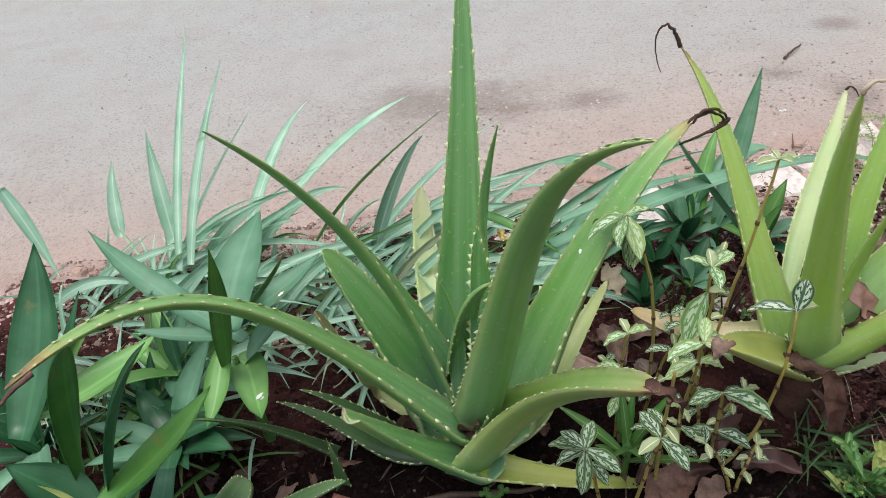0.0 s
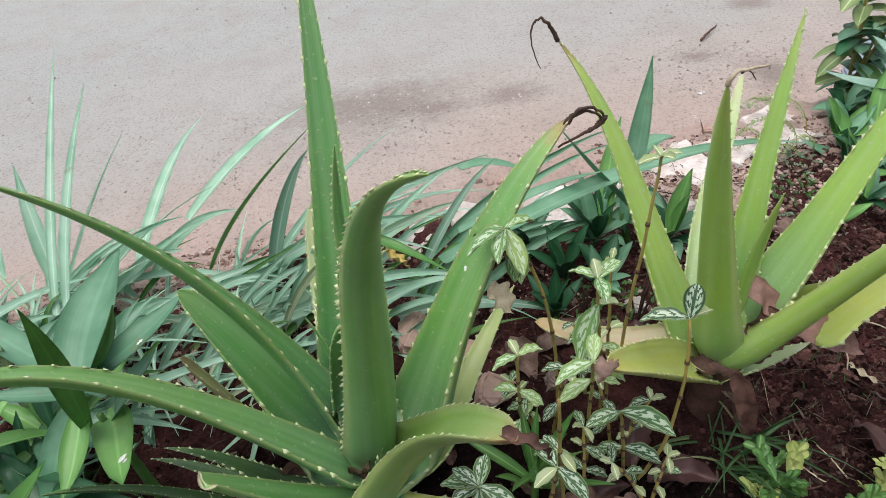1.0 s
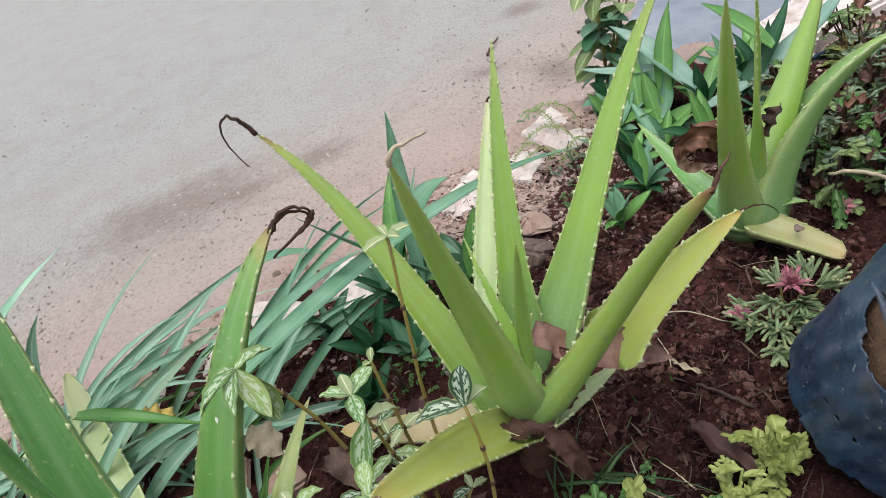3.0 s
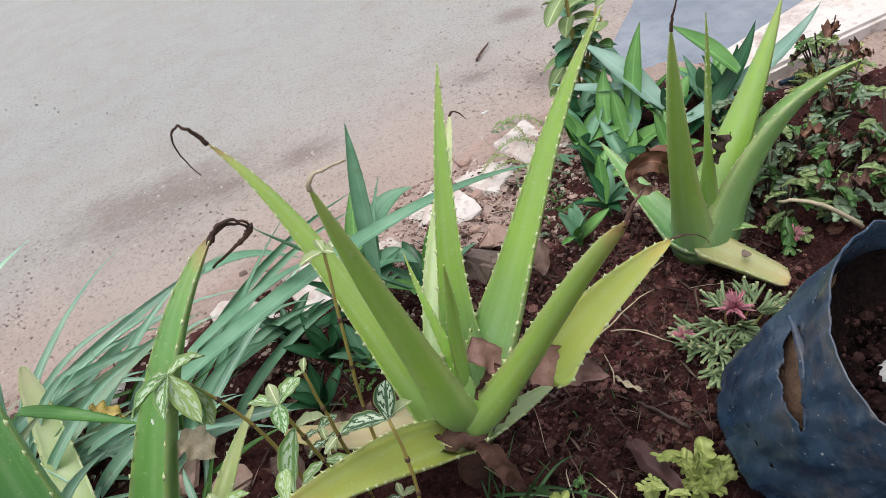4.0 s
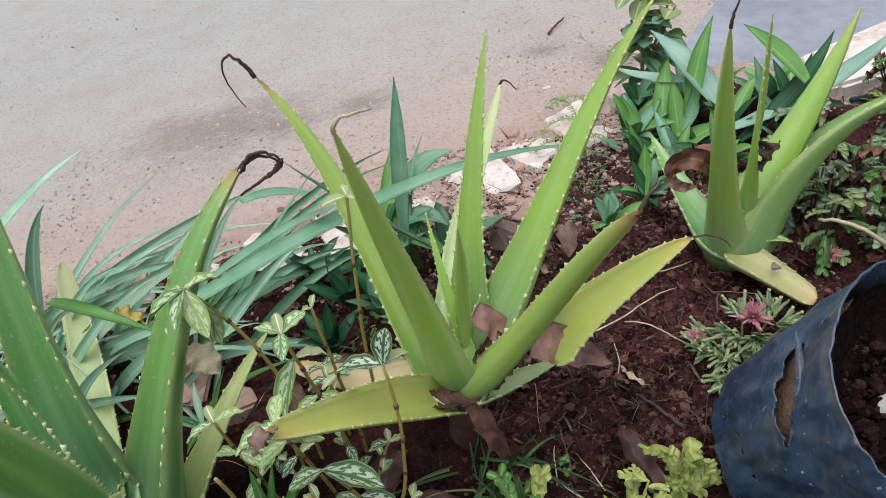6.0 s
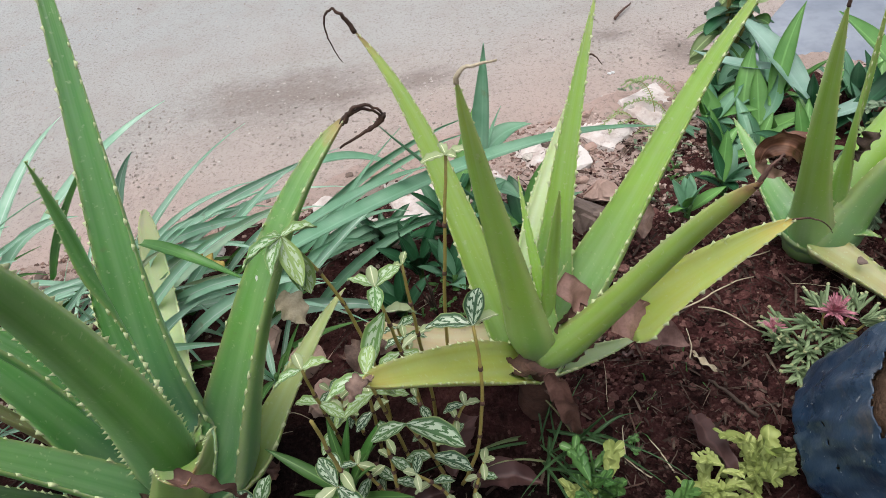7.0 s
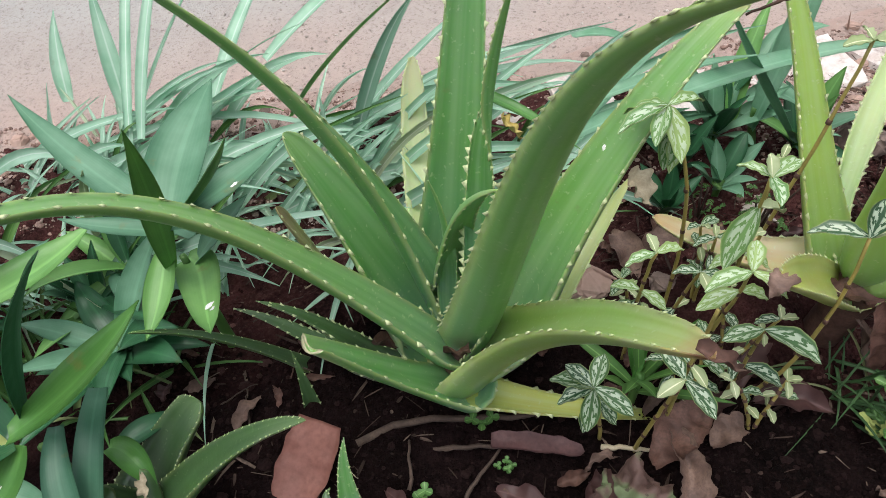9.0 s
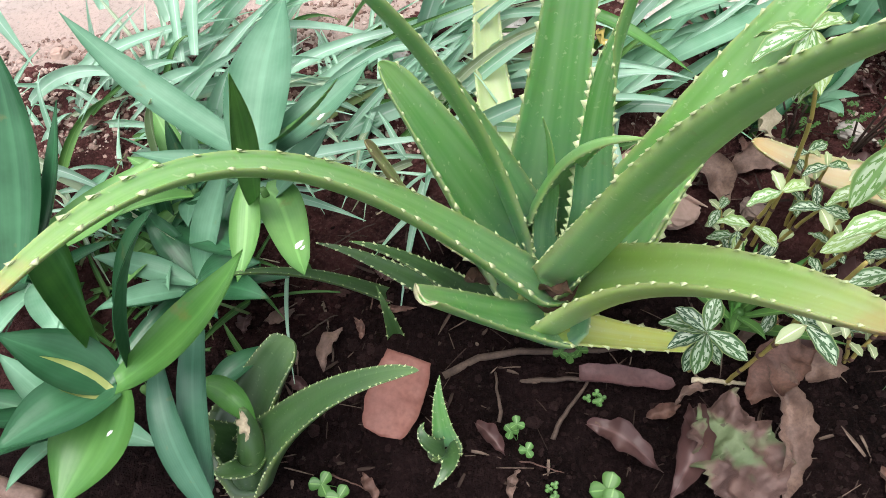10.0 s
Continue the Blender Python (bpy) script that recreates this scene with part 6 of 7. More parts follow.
flower = tuft_plant((0.985, 0.835, -0.03), [(0.925, 0.850, 0.01, 160, 0.042, 26), (0.915, 0.825, 0.01, 200, 0.045, 26), (0.930, 0.80, 0.015, 220, 0.045, 28), (0.910, 0.765, 0.01, 250, 0.045, 34), (0.955, 0.83, 0.03, 190, 0.045, 26), (0.985, 0.81, 0.03, 250, 0.045, 28), (1.03, 0.845, 0.03, 60, 0.045, 26), (1.04, 0.82, 0.03, 330, 0.045, 26), (0.99, 0.86, 0.03, 120, 0.04, 22), (0.96, 0.79, 0.02, 260, 0.045, 26)], "low tufted blue-green plant with cream tips and pink flowers", 35)


def flower_head(plant, at, size, seed):
    r = random.Random(seed)
    pieces = []
    for _ in range(64):
        c = arc(at, r.uniform(0, 6.283), radians(r.uniform(5, 80)), size * r.uniform(0.6, 1.1), 0.1)
        pieces.append(flat_leaf(c, size * 0.13, PINK, fold=0.3, belly=0.6, stalk=0.3, n=5, across=3, raw=True))
    part("flower", joined("flower", pieces, PINK), plant, "dusty pink flower head")


flower_head(flower, (0.012, 0.012, 0.065), 0.036, 1)
flower_head(flower, (-0.085, 0.015, 0.05), 0.022, 2)
far_flower = tuft_plant((1.205, 0.945, -0.02), [(1.20, 0.94, 0.0, 200, 0.03, 14), (1.22, 0.95, 0.0, 20, 0.03, 14)], "low tufted plant with one small pink flower", 36)
flower_head(far_flower, (0, 0, 0.045), 0.024, 3)
for k, (x, y, s, n) in enumerate([(1.25, 1.06, 0.09, 38), (1.40, 1.12, 0.11, 44), (1.31, 0.95, 0.08, 36), (1.50, 1.02, 0.11, 40), (1.38, 1.24, 0.10, 36), (1.56, 1.20, 0.12, 40), (1.22, 1.15, 0.07, 28), (1.66, 1.36, 0.12, 32), (1.42, 0.92, 0.09, 30), (1.32, 1.10, 0.08, 34), (1.22, 0.98, 0.06, 24)]):
    lobed_plant("chrysanthemum", (x, y, -0.02), s, n, [GREY_LEAF, GREY_LEAF, OLIVE, LEAF, SHELL, DRY], "straggly plant with lobed grey-green and withered leaves", 40 + k, 0.052, 0.17, "chrysanthemums", WOOD, (-30, 55), 7, (0.1, 0.8))
for k, (x, y, s, n) in enumerate([(0.88, 1.30, 0.06, 16), (0.93, 1.40, 0.07, 18), (0.98, 1.52, 0.07, 18), (0.86, 1.22, 0.04, 10), (1.05, 1.62, 0.08, 18), (0.98, 1.70, 0.07, 14)]):
    bushlet("creeping_plant", (x, y, -0.02 if y < 1.5 else -0.06), s, n, GREY_LEAF if k % 2 else LEAF, "low dark creeping plant on rubble", 60 + k, group="creeping plants", leaf=(0.009, 0.005), per=6, height=0.05, stems=4)
bushlet("small_weed", (0.44, 0.98, 0.0), 0.05, 12, LEAF, "tiny dark fern-leaved weed", 71, leaf=(0.008, 0.003), per=7, height=0.14)
bushlet("small_weed", (0.36, 1.02, 0.0), 0.04, 10, LEAF, "tiny dark fern-leaved weed", 72, leaf=(0.008, 0.003), per=7, height=0.10)


def clover(x, y, size, n, seed):
    r = random.Random(seed)
    plant = thing("clover_seedling", (x, y, bed_z(x, y)), "tiny bright green seedling with round leaves", "seedling", "seedlings on the soil")
    for i in range(n):
        a = r.uniform(0, 6.28)
        o = np.array((math.cos(a) * size * r.uniform(0.4, 1.5), math.sin(a) * size * r.uniform(0.4, 1.5), r.uniform(0.012, 0.03)))
        part("stem", tube([(0, 0, -0.01), (0, 0, 0.005), o * 0.6, o], 0.0008, 0.0006, LEAF, "stem", 5, 4), plant)
        for k in range(3):
            part("leaf", flat_leaf(arc(o, a + k * 2.09, 0.2, size * 0.8, 0.05), size * 0.8, LEAF, fold=0.2, belly=0.62, stalk=0.2, n=7, power=0.5), plant)
    return plant


for k, (x, y, s, n) in enumerate([(-0.072, 0.510, 0.014, 3), (-0.30, 0.442, 0.022, 2), (-0.03, 0.45, 0.007, 4), (0.03, 0.57, 0.008, 5), (0.0, 0.63, 0.014, 3), (0.03, 0.42, 0.03, 2), (0.86, 0.68, 0.010, 4), (0.62, 0.70, 0.010, 3)]):
    clover(x, y, s, n, 80 + k)


# ---- fallen leaves and twigs ----
crumpled("dry_leaf", (-0.235, 0.55, 0.02), [(-0.215, 0.60, 0.070), (-0.225, 0.57, 0.052), (-0.24, 0.54, 0.032), (-0.25, 0.505, 0.022)], 0.078, PINK_DRY, "broad reddish dry leaf lying on dark soil", crease=0.05, fold=0.1, belly=0.5, stalk=0.8, power=0.2, wave=0.002, rag=0.04)
def laid(c, width, mat, label, **kw):
    """A fallen leaf along a curve in world metres."""
    return crumpled("dry_leaf", c[1], c, width, mat, label, **kw)


laid([(0.01, 0.605, 0.012), (0.05, 0.603, 0.022), (0.09, 0.60, 0.020), (0.135, 0.592, 0.012)], 0.028, MAUVE_DRY, "flat mauve dry leaf on the soil", crease=0.08, fold=0.15, stalk=0.8, power=0.25, wave=0.001)
laid([(0.018, 0.535, 0.012), (0.050, 0.528, 0.034), (0.075, 0.502, 0.032), (0.108, 0.478, 0.012)], 0.036, DRY_SMOOTH, "brown wavy dry leaf on the soil", fold=0.4, wave=0.005)
laid([(0.172, 0.565, 0.030), (0.185, 0.530, 0.050), (0.200, 0.490, 0.045), (0.205, 0.425, 0.020)], 0.105, MOTTLED, "wilted broad leaf, green and brown in patches", fold=0.1, belly=0.55, stalk=0.3, power=0.5, wave=0.008, rag=0.35, n=40, across=17, crease=0.22)
laid([(0.245, 0.605, 0.050), (0.266, 0.550, 0.060), (0.266, 0.500, 0.040), (0.238, 0.435, 0.015)], 0.040, DRY_PALE, "pale curled dry leaf on the soil", fold=0.9, stalk=0.4, rag=0.35, wave=0.005, n=36, crease=0.28)
laid([(0.152, 0.560, 0.020), (0.152, 0.520, 0.045), (0.138, 0.480, 0.038), (0.112, 0.445, 0.012)], 0.042, DRY_SMOOTH, "brown curled dry leaf on the soil", fold=0.7, stalk=0.3, rag=0.22, wave=0.006, n=28)
laid([(0.222, 0.570, 0.025), (0.242, 0.600, 0.065), (0.270, 0.618, 0.078), (0.302, 0.630, 0.060)], 0.062, DRY, "dark folded dry leaf leaning on the litter", fold=0.5, rag=0.25, wave=0.008, n=28)
laid([(0.300, 0.600, 0.02), (0.315, 0.615, 0.04), (0.335, 0.625, 0.045), (0.350, 0.620, 0.025)], 0.040, DRY_PALE, "crumpled greyish dry leaf", fold=0.6, rag=0.2)
dropped(0.30, 0.64, 30, 0.10, 0.045)
dropped(0.42, 0.66, -10, 0.10, 0.045)
dropped(0.37, 0.72, 60, 0.09, 0.05, rise=0.04)
dropped(0.78, 1.14, 75, 0.085, 0.042, DRY_PALE, "greyish dry leaf leaning in the soil", rise=0.03, lift=0.03)
dropped(0.735, 0.665, -85, 0.15, 0.046, label="long curled brown dry leaf", rise=0.05, fold=0.35, spin=50, stalk=0.3)
dropped(0.30, 0.95, 20, 0.10, 0.05, DRY_PALE, "pale pinkish dry leaf", rise=0.03)
dropped(0.22, 0.92, 110, 0.09, 0.05, DRY_PALE, "pale pinkish dry leaf", rise=0.03)
dropped(0.36, 0.93, 70, 0.08, 0.045)
dropped(0.42, 0.90, -30, 0.08, 0.045, rise=0.04)
dropped(0.792, 0.838, -62, 0.062, 0.010, STRAW, "small white scrap of dry leaf", rise=0.006)
dropped(0.68, 0.978, 70, 0.06, 0.018, STRAW, "pale scrap of dry leaf leaning up", rise=0.03)
litter = random.Random(5)
for _ in range(70):
    x, y = litter.choice([(litter.uniform(-0.5, 0.6), litter.uniform(0.42, 0.75)), (litter.uniform(0.15, 0.75), litter.uniform(0.85, 1.3)), (litter.uniform(-0.9, -0.1), litter.uniform(0.75, 1.3))])
    dropped(x, y, litter.uniform(0, 360), litter.uniform(0.025, 0.07), litter.uniform(0.010, 0.024), litter.choice([DRY, DRY_SMOOTH, DRY_PALE]), "small curled dry leaf fragment on the soil", rise=litter.uniform(0.004, 0.016))


def twig(x, y, yaw, length, r=0.0025, mat=None, label="thin dead twig on the soil", lift=0.006):
    z = bed_z(x, y) + lift
    d = np.array((math.cos(radians(yaw)), math.sin(radians(yaw)), 0)) * length / 2
    s = np.array((-d[1], d[0], 0)) * litter.uniform(-0.35, 0.35)
    ob = new("twig", tube([-d, -d * 0.3 + s + (0, 0, 0.008), d * 0.3 - s * 0.5 + (0, 0, 0.01), d], r, r * 0.55, mat or WOOD, "twig", 12, 6, r * 0.5))
    ob.location = (x, y, z)
    return tagged(ob, label, "twig", "twigs on the soil")


twig(-0.03, 0.625, 12, 0.30, 0.006, label="thick dead twig under the aloe")
twig(0.02, 0.60, 3, 0.20, 0.004)
twig(0.0, 0.56, 60, 0.10, 0.0035)
twig(-0.10, 0.57, 95, 0.07, 0.003)
twig(0.20, 0.60, -5, 0.08, 0.004, STRAW)
twig(0.84, 0.96, 15, 0.20, 0.0018, STRAW, "pale dry root across the soil")
twig(0.88, 1.02, 8, 0.22, 0.002, STRAW, "pale dry root across the soil")
twig(0.86, 0.90, -45, 0.12, 0.0015, STRAW, "thin pale stalk on the soil")
twig(0.80, 0.76, 120, 0.09, 0.004)
twig(0.63, 0.73, 80, 0.10, 0.002, DRY)
for _ in range(70):
    twig(litter.choice([litter.uniform(-0.5, 1.1), litter.uniform(0.55, 1.1)]), litter.uniform(0.45, 1.05), litter.uniform(0, 360), litter.uniform(0.03, 0.12), litter.uniform(0.0006, 0.0016), litter.choice([STRAW, WOOD, DRY]), "fine dry stalk on the soil", 0.004)


# ---- stones, kerb and driveway ----
def rock(size, seed, flat=0.7, rough=0.25, mat=None):
    """An angular broken stone: the hull of scattered points with worn edges."""
    r = random.Random(seed)
    bm = bmesh.new()
    for _ in range(16):
        v = Vector((r.gauss(0, 1), r.gauss(0, 1), r.gauss(0, 1))).normalized() * r.uniform(0.75, 1.0)
        bm.verts.new((v.x * size, v.y * size, v.z * size * flat))
    bmesh.ops.convex_hull(bm, input=list(bm.verts))
    bmesh.ops.delete(bm, geom=[v for v in bm.verts if not v.link_faces], context="VERTS")
    bmesh.ops.bevel(bm, geom=list(bm.edges), offset=size * 0.10, segments=2, affect="EDGES")
    bmesh.ops.triangulate(bm, faces=list(bm.faces))
    for v in bm.verts:
        v.co += v.co.normalized() * size * 0.10 * noise.noise(v.co / size * 2.5 + Vector((seed * 3.7, 0, 0)))
    me = bpy.data.meshes.new("stone")
    bm.to_mesh(me)
    bm.free()
    me.materials.append(mat or STONE)
    return me


def stone(x, y, size, seed, mat=None, label="rough pale stone half sunk in the soil", flat=0.7, stretch=(1, 1), turn=0.0):
    ob = new("stone", rock(size, seed, flat, 0.28, mat))
    ob.location, ob.rotation_euler, ob.scale = (x, y, bed_z(x, y) + size * flat * 0.35), (0, 0, turn), (stretch[0], stretch[1], 1)
    return tagged(ob, label, "stone", "stones in the bed")


stone(0.03, 1.02, 0.055, 1, STONE_PINK, "pinkish rough stone behind the aloe", 1.0)
stone(0.115, 0.955, 0.05, 2, STONE_PINK, "pinkish rough stone in the soil")
stone(0.16, 0.86, 0.045, 3, STONE_PINK, "pinkish rough stone in the soil")
stone(0.68, 1.20, 0.065, 4, STONE_DARK, "brown rough stone beside the aloe", 0.75, (1.2, 0.9))
stone(0.74, 1.27, 0.05, 5, STONE_PINK, "reddish stone on rubble")
stone(0.45, 1.02, 0.03, 6, STONE)
stone(0.27, 0.86, 0.028, 7, STONE_DARK)
stone(0.55, 1.02, 0.03, 8, STONE_PINK)
rubble = random.Random(9)
for k in range(46):
    x = rubble.choice([rubble.uniform(0.2, 1.15), rubble.uniform(-1.1, 0.2)])
    y = edge_y(x) - rubble.uniform(0.12, 0.42)
    stone(x, y, rubble.uniform(0.008, 0.026), 20 + k, rubble.choice([STONE, STONE_PINK, STONE_DARK]), "small loose stone at the bed edge")

kerb = tagged(new("kerb"), "broken line of whitewashed stones edging the bed", "kerb", kind="structure")
line = [(-1.30, 1.00), (-0.95, 1.05), (-0.73, 1.06), (-0.39, 1.20), (0.04, 1.33), (0.30, 1.36), (0.54, 1.40), (0.84, 1.53), (1.06, 1.62)]
run = np.concatenate([[0], np.cumsum([math.dist(a, b) for a, b in zip(line, line[1:])])])


def block(size, seed):
    """A broken lump of whitewashed cement: a rough hull drawn out to the block's length, with chipped faces."""
    r = random.Random(seed)
    bm = bmesh.new()
    for _ in range(40):
        v = [r.uniform(-1, 1) for _ in range(3)]
        m = max(abs(k) for k in v) ** 0.85
        bm.verts.new([k / m * s * 0.5 * r.uniform(0.85, 1.02) for k, s in zip(v, size)])
    bmesh.ops.convex_hull(bm, input=list(bm.verts))
    bmesh.ops.delete(bm, geom=[v for v in bm.verts if not v.link_faces], context="VERTS")
    bmesh.ops.subdivide_edges(bm, edges=list(bm.edges), cuts=3, use_grid_fill=True)
    for v in bm.verts:
        v.co += v.co.normalized() * (0.007 * noise.noise(v.co * 40 + Vector((seed * 5.1, 0, 0))) + 0.010 * noise.noise(v.co * 14 + Vector((0, seed * 3.3, 0))))
    me = bpy.data.meshes.new("kerb_stone")
    bm.to_mesh(me)
    bm.free()
    me.materials.append(WASH)
    return me


COUNT = 15
for k in range(COUNT):
    s = run[-1] * (k + 0.5) / COUNT
    x, y = np.interp(s, run, [q[0] for q in line]), np.interp(s, run, [q[1] for q in line])
    x1, y1 = np.interp(s + 0.05, run, [q[0] for q in line]), np.interp(s + 0.05, run, [q[1] for q in line])
    if x < -0.42:
        continue
    ob = part("kerb_stone", block((run[-1] / COUNT * rubble.uniform(0.95, 1.06), rubble.uniform(0.15, 0.19), 0.10), 50 + k), kerb)
    ob.location = (x, y, bed_z(x, y) - rubble.uniform(0.032, 0.046))
    ob.rotation_euler = (rubble.uniform(-0.1, 0.1), rubble.uniform(-0.1, 0.1), math.atan2(y1 - y, x1 - x) + rubble.uniform(-0.1, 0.1))


def slab(name, corners, z0, z1, mat, label, category, bevel=0.01):
    bm = bmesh.new()
    low = [bm.verts.new((x, y, z0)) for x, y in corners]
    face = bm.faces.new(low)
    out = bmesh.ops.extrude_face_region(bm, geom=[face])
    for v in out["geom"]:
        if isinstance(v, bmesh.types.BMVert):
            v.co.z = z1
    bmesh.ops.recalc_face_normals(bm, faces=bm.faces)
    bmesh.ops.bevel(bm, geom=list(bm.edges), offset=bevel, segments=2, affect="EDGES")
    me = bpy.data.meshes.new(name)
    bm.to_mesh(me)
    bm.free()
    me.materials.append(mat)
    return tagged(new(name, me), label, category, kind="structure")


slab("driveway", [(1.62, 2.0), (3.2, 2.1), (6.5, 2.7), (6.5, 7.0), (5.9, 6.8), (4.6, 5.5), (3.5, 4.35), (2.9, 3.75), (2.5, 3.4), (2.21, 3.08), (1.99, 2.86), (1.80, 2.66)], -0.56, -0.482, CONCRETE, "smooth blue-grey cement driveway beside the lane", "driveway")
slab("white_edging", [(1.51, 1.49), (1.567, 1.435), (1.778, 1.456), (7.0, 1.85), (7.0, 3.0), (1.958, 1.712), (1.566, 1.606)], -0.4, 0.035, WASH, "whitewashed cement edging of the bed", "kerb")


# ---- grow bag ----
def bag_plastic():
    m, n, l, p = material("dark_blue_plastic", 0.42, 0.5)
    c = mix(n, l, ramp(n, l, noise_at(n, l, 9, 5), (0.35, (0, 0, 0)), (0.75, (1, 1, 1))), (0.013, 0.032, 0.068), (0.050, 0.090, 0.150))
    c = mix(n, l, ramp(n, l, noise_at(n, l, 40, 6, rough=0.7), (0.5, (0, 0, 0)), (0.75, (0.35,) * 3)), c, (0.16, 0.21, 0.28))
    c = mix(n, l, ramp(n, l, noise_at(n, l, 6, 9, rough=0.75), (0.50, (0, 0, 0)), (0.66, (0.65,) * 3)), c, (0.22, 0.175, 0.125))
    c = mix(n, l, ramp(n, l, noise_at(n, l, 130, 3), (0.68, (0, 0, 0)), (0.73, (0.8,) * 3)), c, (0.40, 0.42, 0.44))
    l.new(c, p.inputs["Base Color"])
    l.new(ramp(n, l, noise_at(n, l, 13, 6), (0.4, (0.22,) * 3), (0.65, (0.6,) * 3)), p.inputs["Roughness"])
    folds = noise_at(n, l, 7, 5, "Object", (1.0, 1.0, 0.35), 0.5)
    bump(n, l, p, calc(n, l, "ADD", calc(n, l, "MULTIPLY", folds, 3.0), noise_at(n, l, 60, 5)), 0.5, 0.005)
    return m


BAG = bag_plastic()
HOLES = [((0.8224, 0.6092, 0.1269), 0.0035), ((0.816, 0.5855, 0.1242), 0.004), ((0.82, 0.5597, 0.1046), 0.0035), ((0.8133, 0.634, 0.07), 0.003), ((0.8997, 0.6113, 0.3216), 0.005), ((0.895, 0.6105, 0.3190), 0.0035)]
FIBRE = plain("fibrous_soil", (0.10, 0.055, 0.035), (0.25, 0.15, 0.095), 60, 0.9, 0.9, 0.006)


def grow_bag():
    rim_at, axis, r_top, r_low, deep = Vector((1.003, 0.494, 0.281)), Vector((0.218, -0.423, 0.88)).normalized(), 0.167, 0.135, 0.29
    bag = thing("grow_bag", tuple(rim_at - axis * deep), "torn dark blue plastic grow bag filled with soil", "grow bag")
    a = axis.cross(Vector((0, 0, 1))).normalized()
    b = axis.cross(a)
    mid = Vector((0.850, 0.580, 0.254)) - bag.location
    along = (Vector((0.868, 0.612, 0.277)) - Vector((0.830, 0.545, 0.225))).normalized()
    nu, nv = 300, 110
    verts, faces, uvs = [], [], []
    base = Vector()
    holes = [(Vector(h) - bag.location, r) for h, r in HOLES]

    def skin(u, v, r):
        th = 2 * math.pi * u
        rr = r + 0.009 * noise.noise(Vector((math.cos(th) * 3, math.sin(th) * 3, v * 3))) + 0.005 * noise.noise(Vector((math.cos(th) * 8, math.sin(th) * 8, v * 5))) - 0.006 * abs(noise.noise(Vector((math.cos(th) * 5 + v * 2, math.sin(th) * 5, v * 2 + 7))))
        return base + axis * (deep * v + (0.008 * math.sin(th * 3) + 0.014 * noise.noise(Vector((math.cos(th) * 1.6, math.sin(th) * 1.6, 4.0)))) * v ** 3) + (a * math.cos(th) + b * math.sin(th)) * rr
    for j in range(nv + 1):
        for i in range(nu):
            v = j / nv
            verts.append(skin(i / nu, v, r_low + (r_top - r_low) * v))
            uvs.append((i / nu, v))
    for j in range(nv):
        for i in range(nu):
            k = [j * nu + i, j * nu + (i + 1) % nu, (j + 1) * nu + (i + 1) % nu, (j + 1) * nu + i]
            c = sum((verts[q] for q in k), Vector()) / 4
            al = (c - mid).dot(along)
            if (c - mid - along * al).length < 0.025 * (1 - (al / 0.070) ** 2) + 0.005 * noise.noise(c * 120) and abs(al) < 0.070:
                continue
            if any((c - h).length < r for h, r in holes):
                continue
            faces.append(tuple(k))
    me = mesh_of("wall", verts, faces, BAG, uvs)
    wall = part("wall", me, bag)
    wall.modifiers.new("thickness", "SOLIDIFY").thickness = 0.0016
    # torn flap folded out along one side of the tear
    out = (mid - axis * mid.dot(axis)).normalized()
    side = along.cross(out).normalized()
    side = side if side.x > 0 else -side
    edge = [mid + along * k + side * w + out * h for k, w, h in ((0.066, 0.006, 0.002), (0.025, 0.026, 0.004), (-0.02, 0.028, 0.005), (-0.066, 0.008, 0.002))]
    part("flap", flat_leaf([tuple(e) for e in edge], 0.012, BAG, fold=0.7, belly=0.5, stalk=0.3, n=30, across=7, rag=0.3, crease=0.15, hint=tuple(out * 0.5 + side), name="flap"), bag, "torn curled flap of plastic")
    # the soil inside, a plug with a lumpy top
    verts, faces = [], []
    n = 48
    for v, k in ((0.01, 0.95), (0.3, 0.94), (0.6, 0.94), (0.86, 0.94), (0.74, 0.75), (0.64, 0.4), (0.62, 0.15)):
        for i in range(n):
            q = skin(i / n, v, (r_low + (r_top - r_low) * v) * k - 0.004)
            verts.append(q + axis * 0.012 * noise.noise(q * 40))
    for j in range(6):
        faces += [(j * n + i, j * n + (i + 1) % n, (j + 1) * n + (i + 1) % n, (j + 1) * n + i) for i in range(n)]
    faces.append(tuple(6 * n + i for i in range(n)))
    faces.append(tuple(range(n))[::-1])
    me = mesh_of("soil_fill", verts, faces, FIBRE)
    me.materials.append(SOIL)
    me.polygons.foreach_set("material_index", [1 if 3 * n <= i < 6 * n + 1 else 0 for i in range(len(faces))])
    part("soil_fill", me, bag, "brown fibrous soil filling")
    # rolled rim
    th = [2 * math.pi * i / 90 for i in range(90)]
    rv, rf = [], []
    for i in range(90):
        q = skin(i / 90, 1.0, r_top)
        out = (q - axis * deep).normalized()
        for m in range(6):
            g = 2 * math.pi * m / 6
            rv.append(q + out * 0.0013 * math.cos(g) + axis * 0.0013 * math.sin(g))
    rf = [(i * 6 + m, i * 6 + (m + 1) % 6, ((i + 1) % 90) * 6 + (m + 1) % 6, ((i + 1) % 90) * 6 + m) for i in range(90) for m in range(6)]
    part("rim", mesh_of("rim", rv, rf, BAG), bag)
    return bag


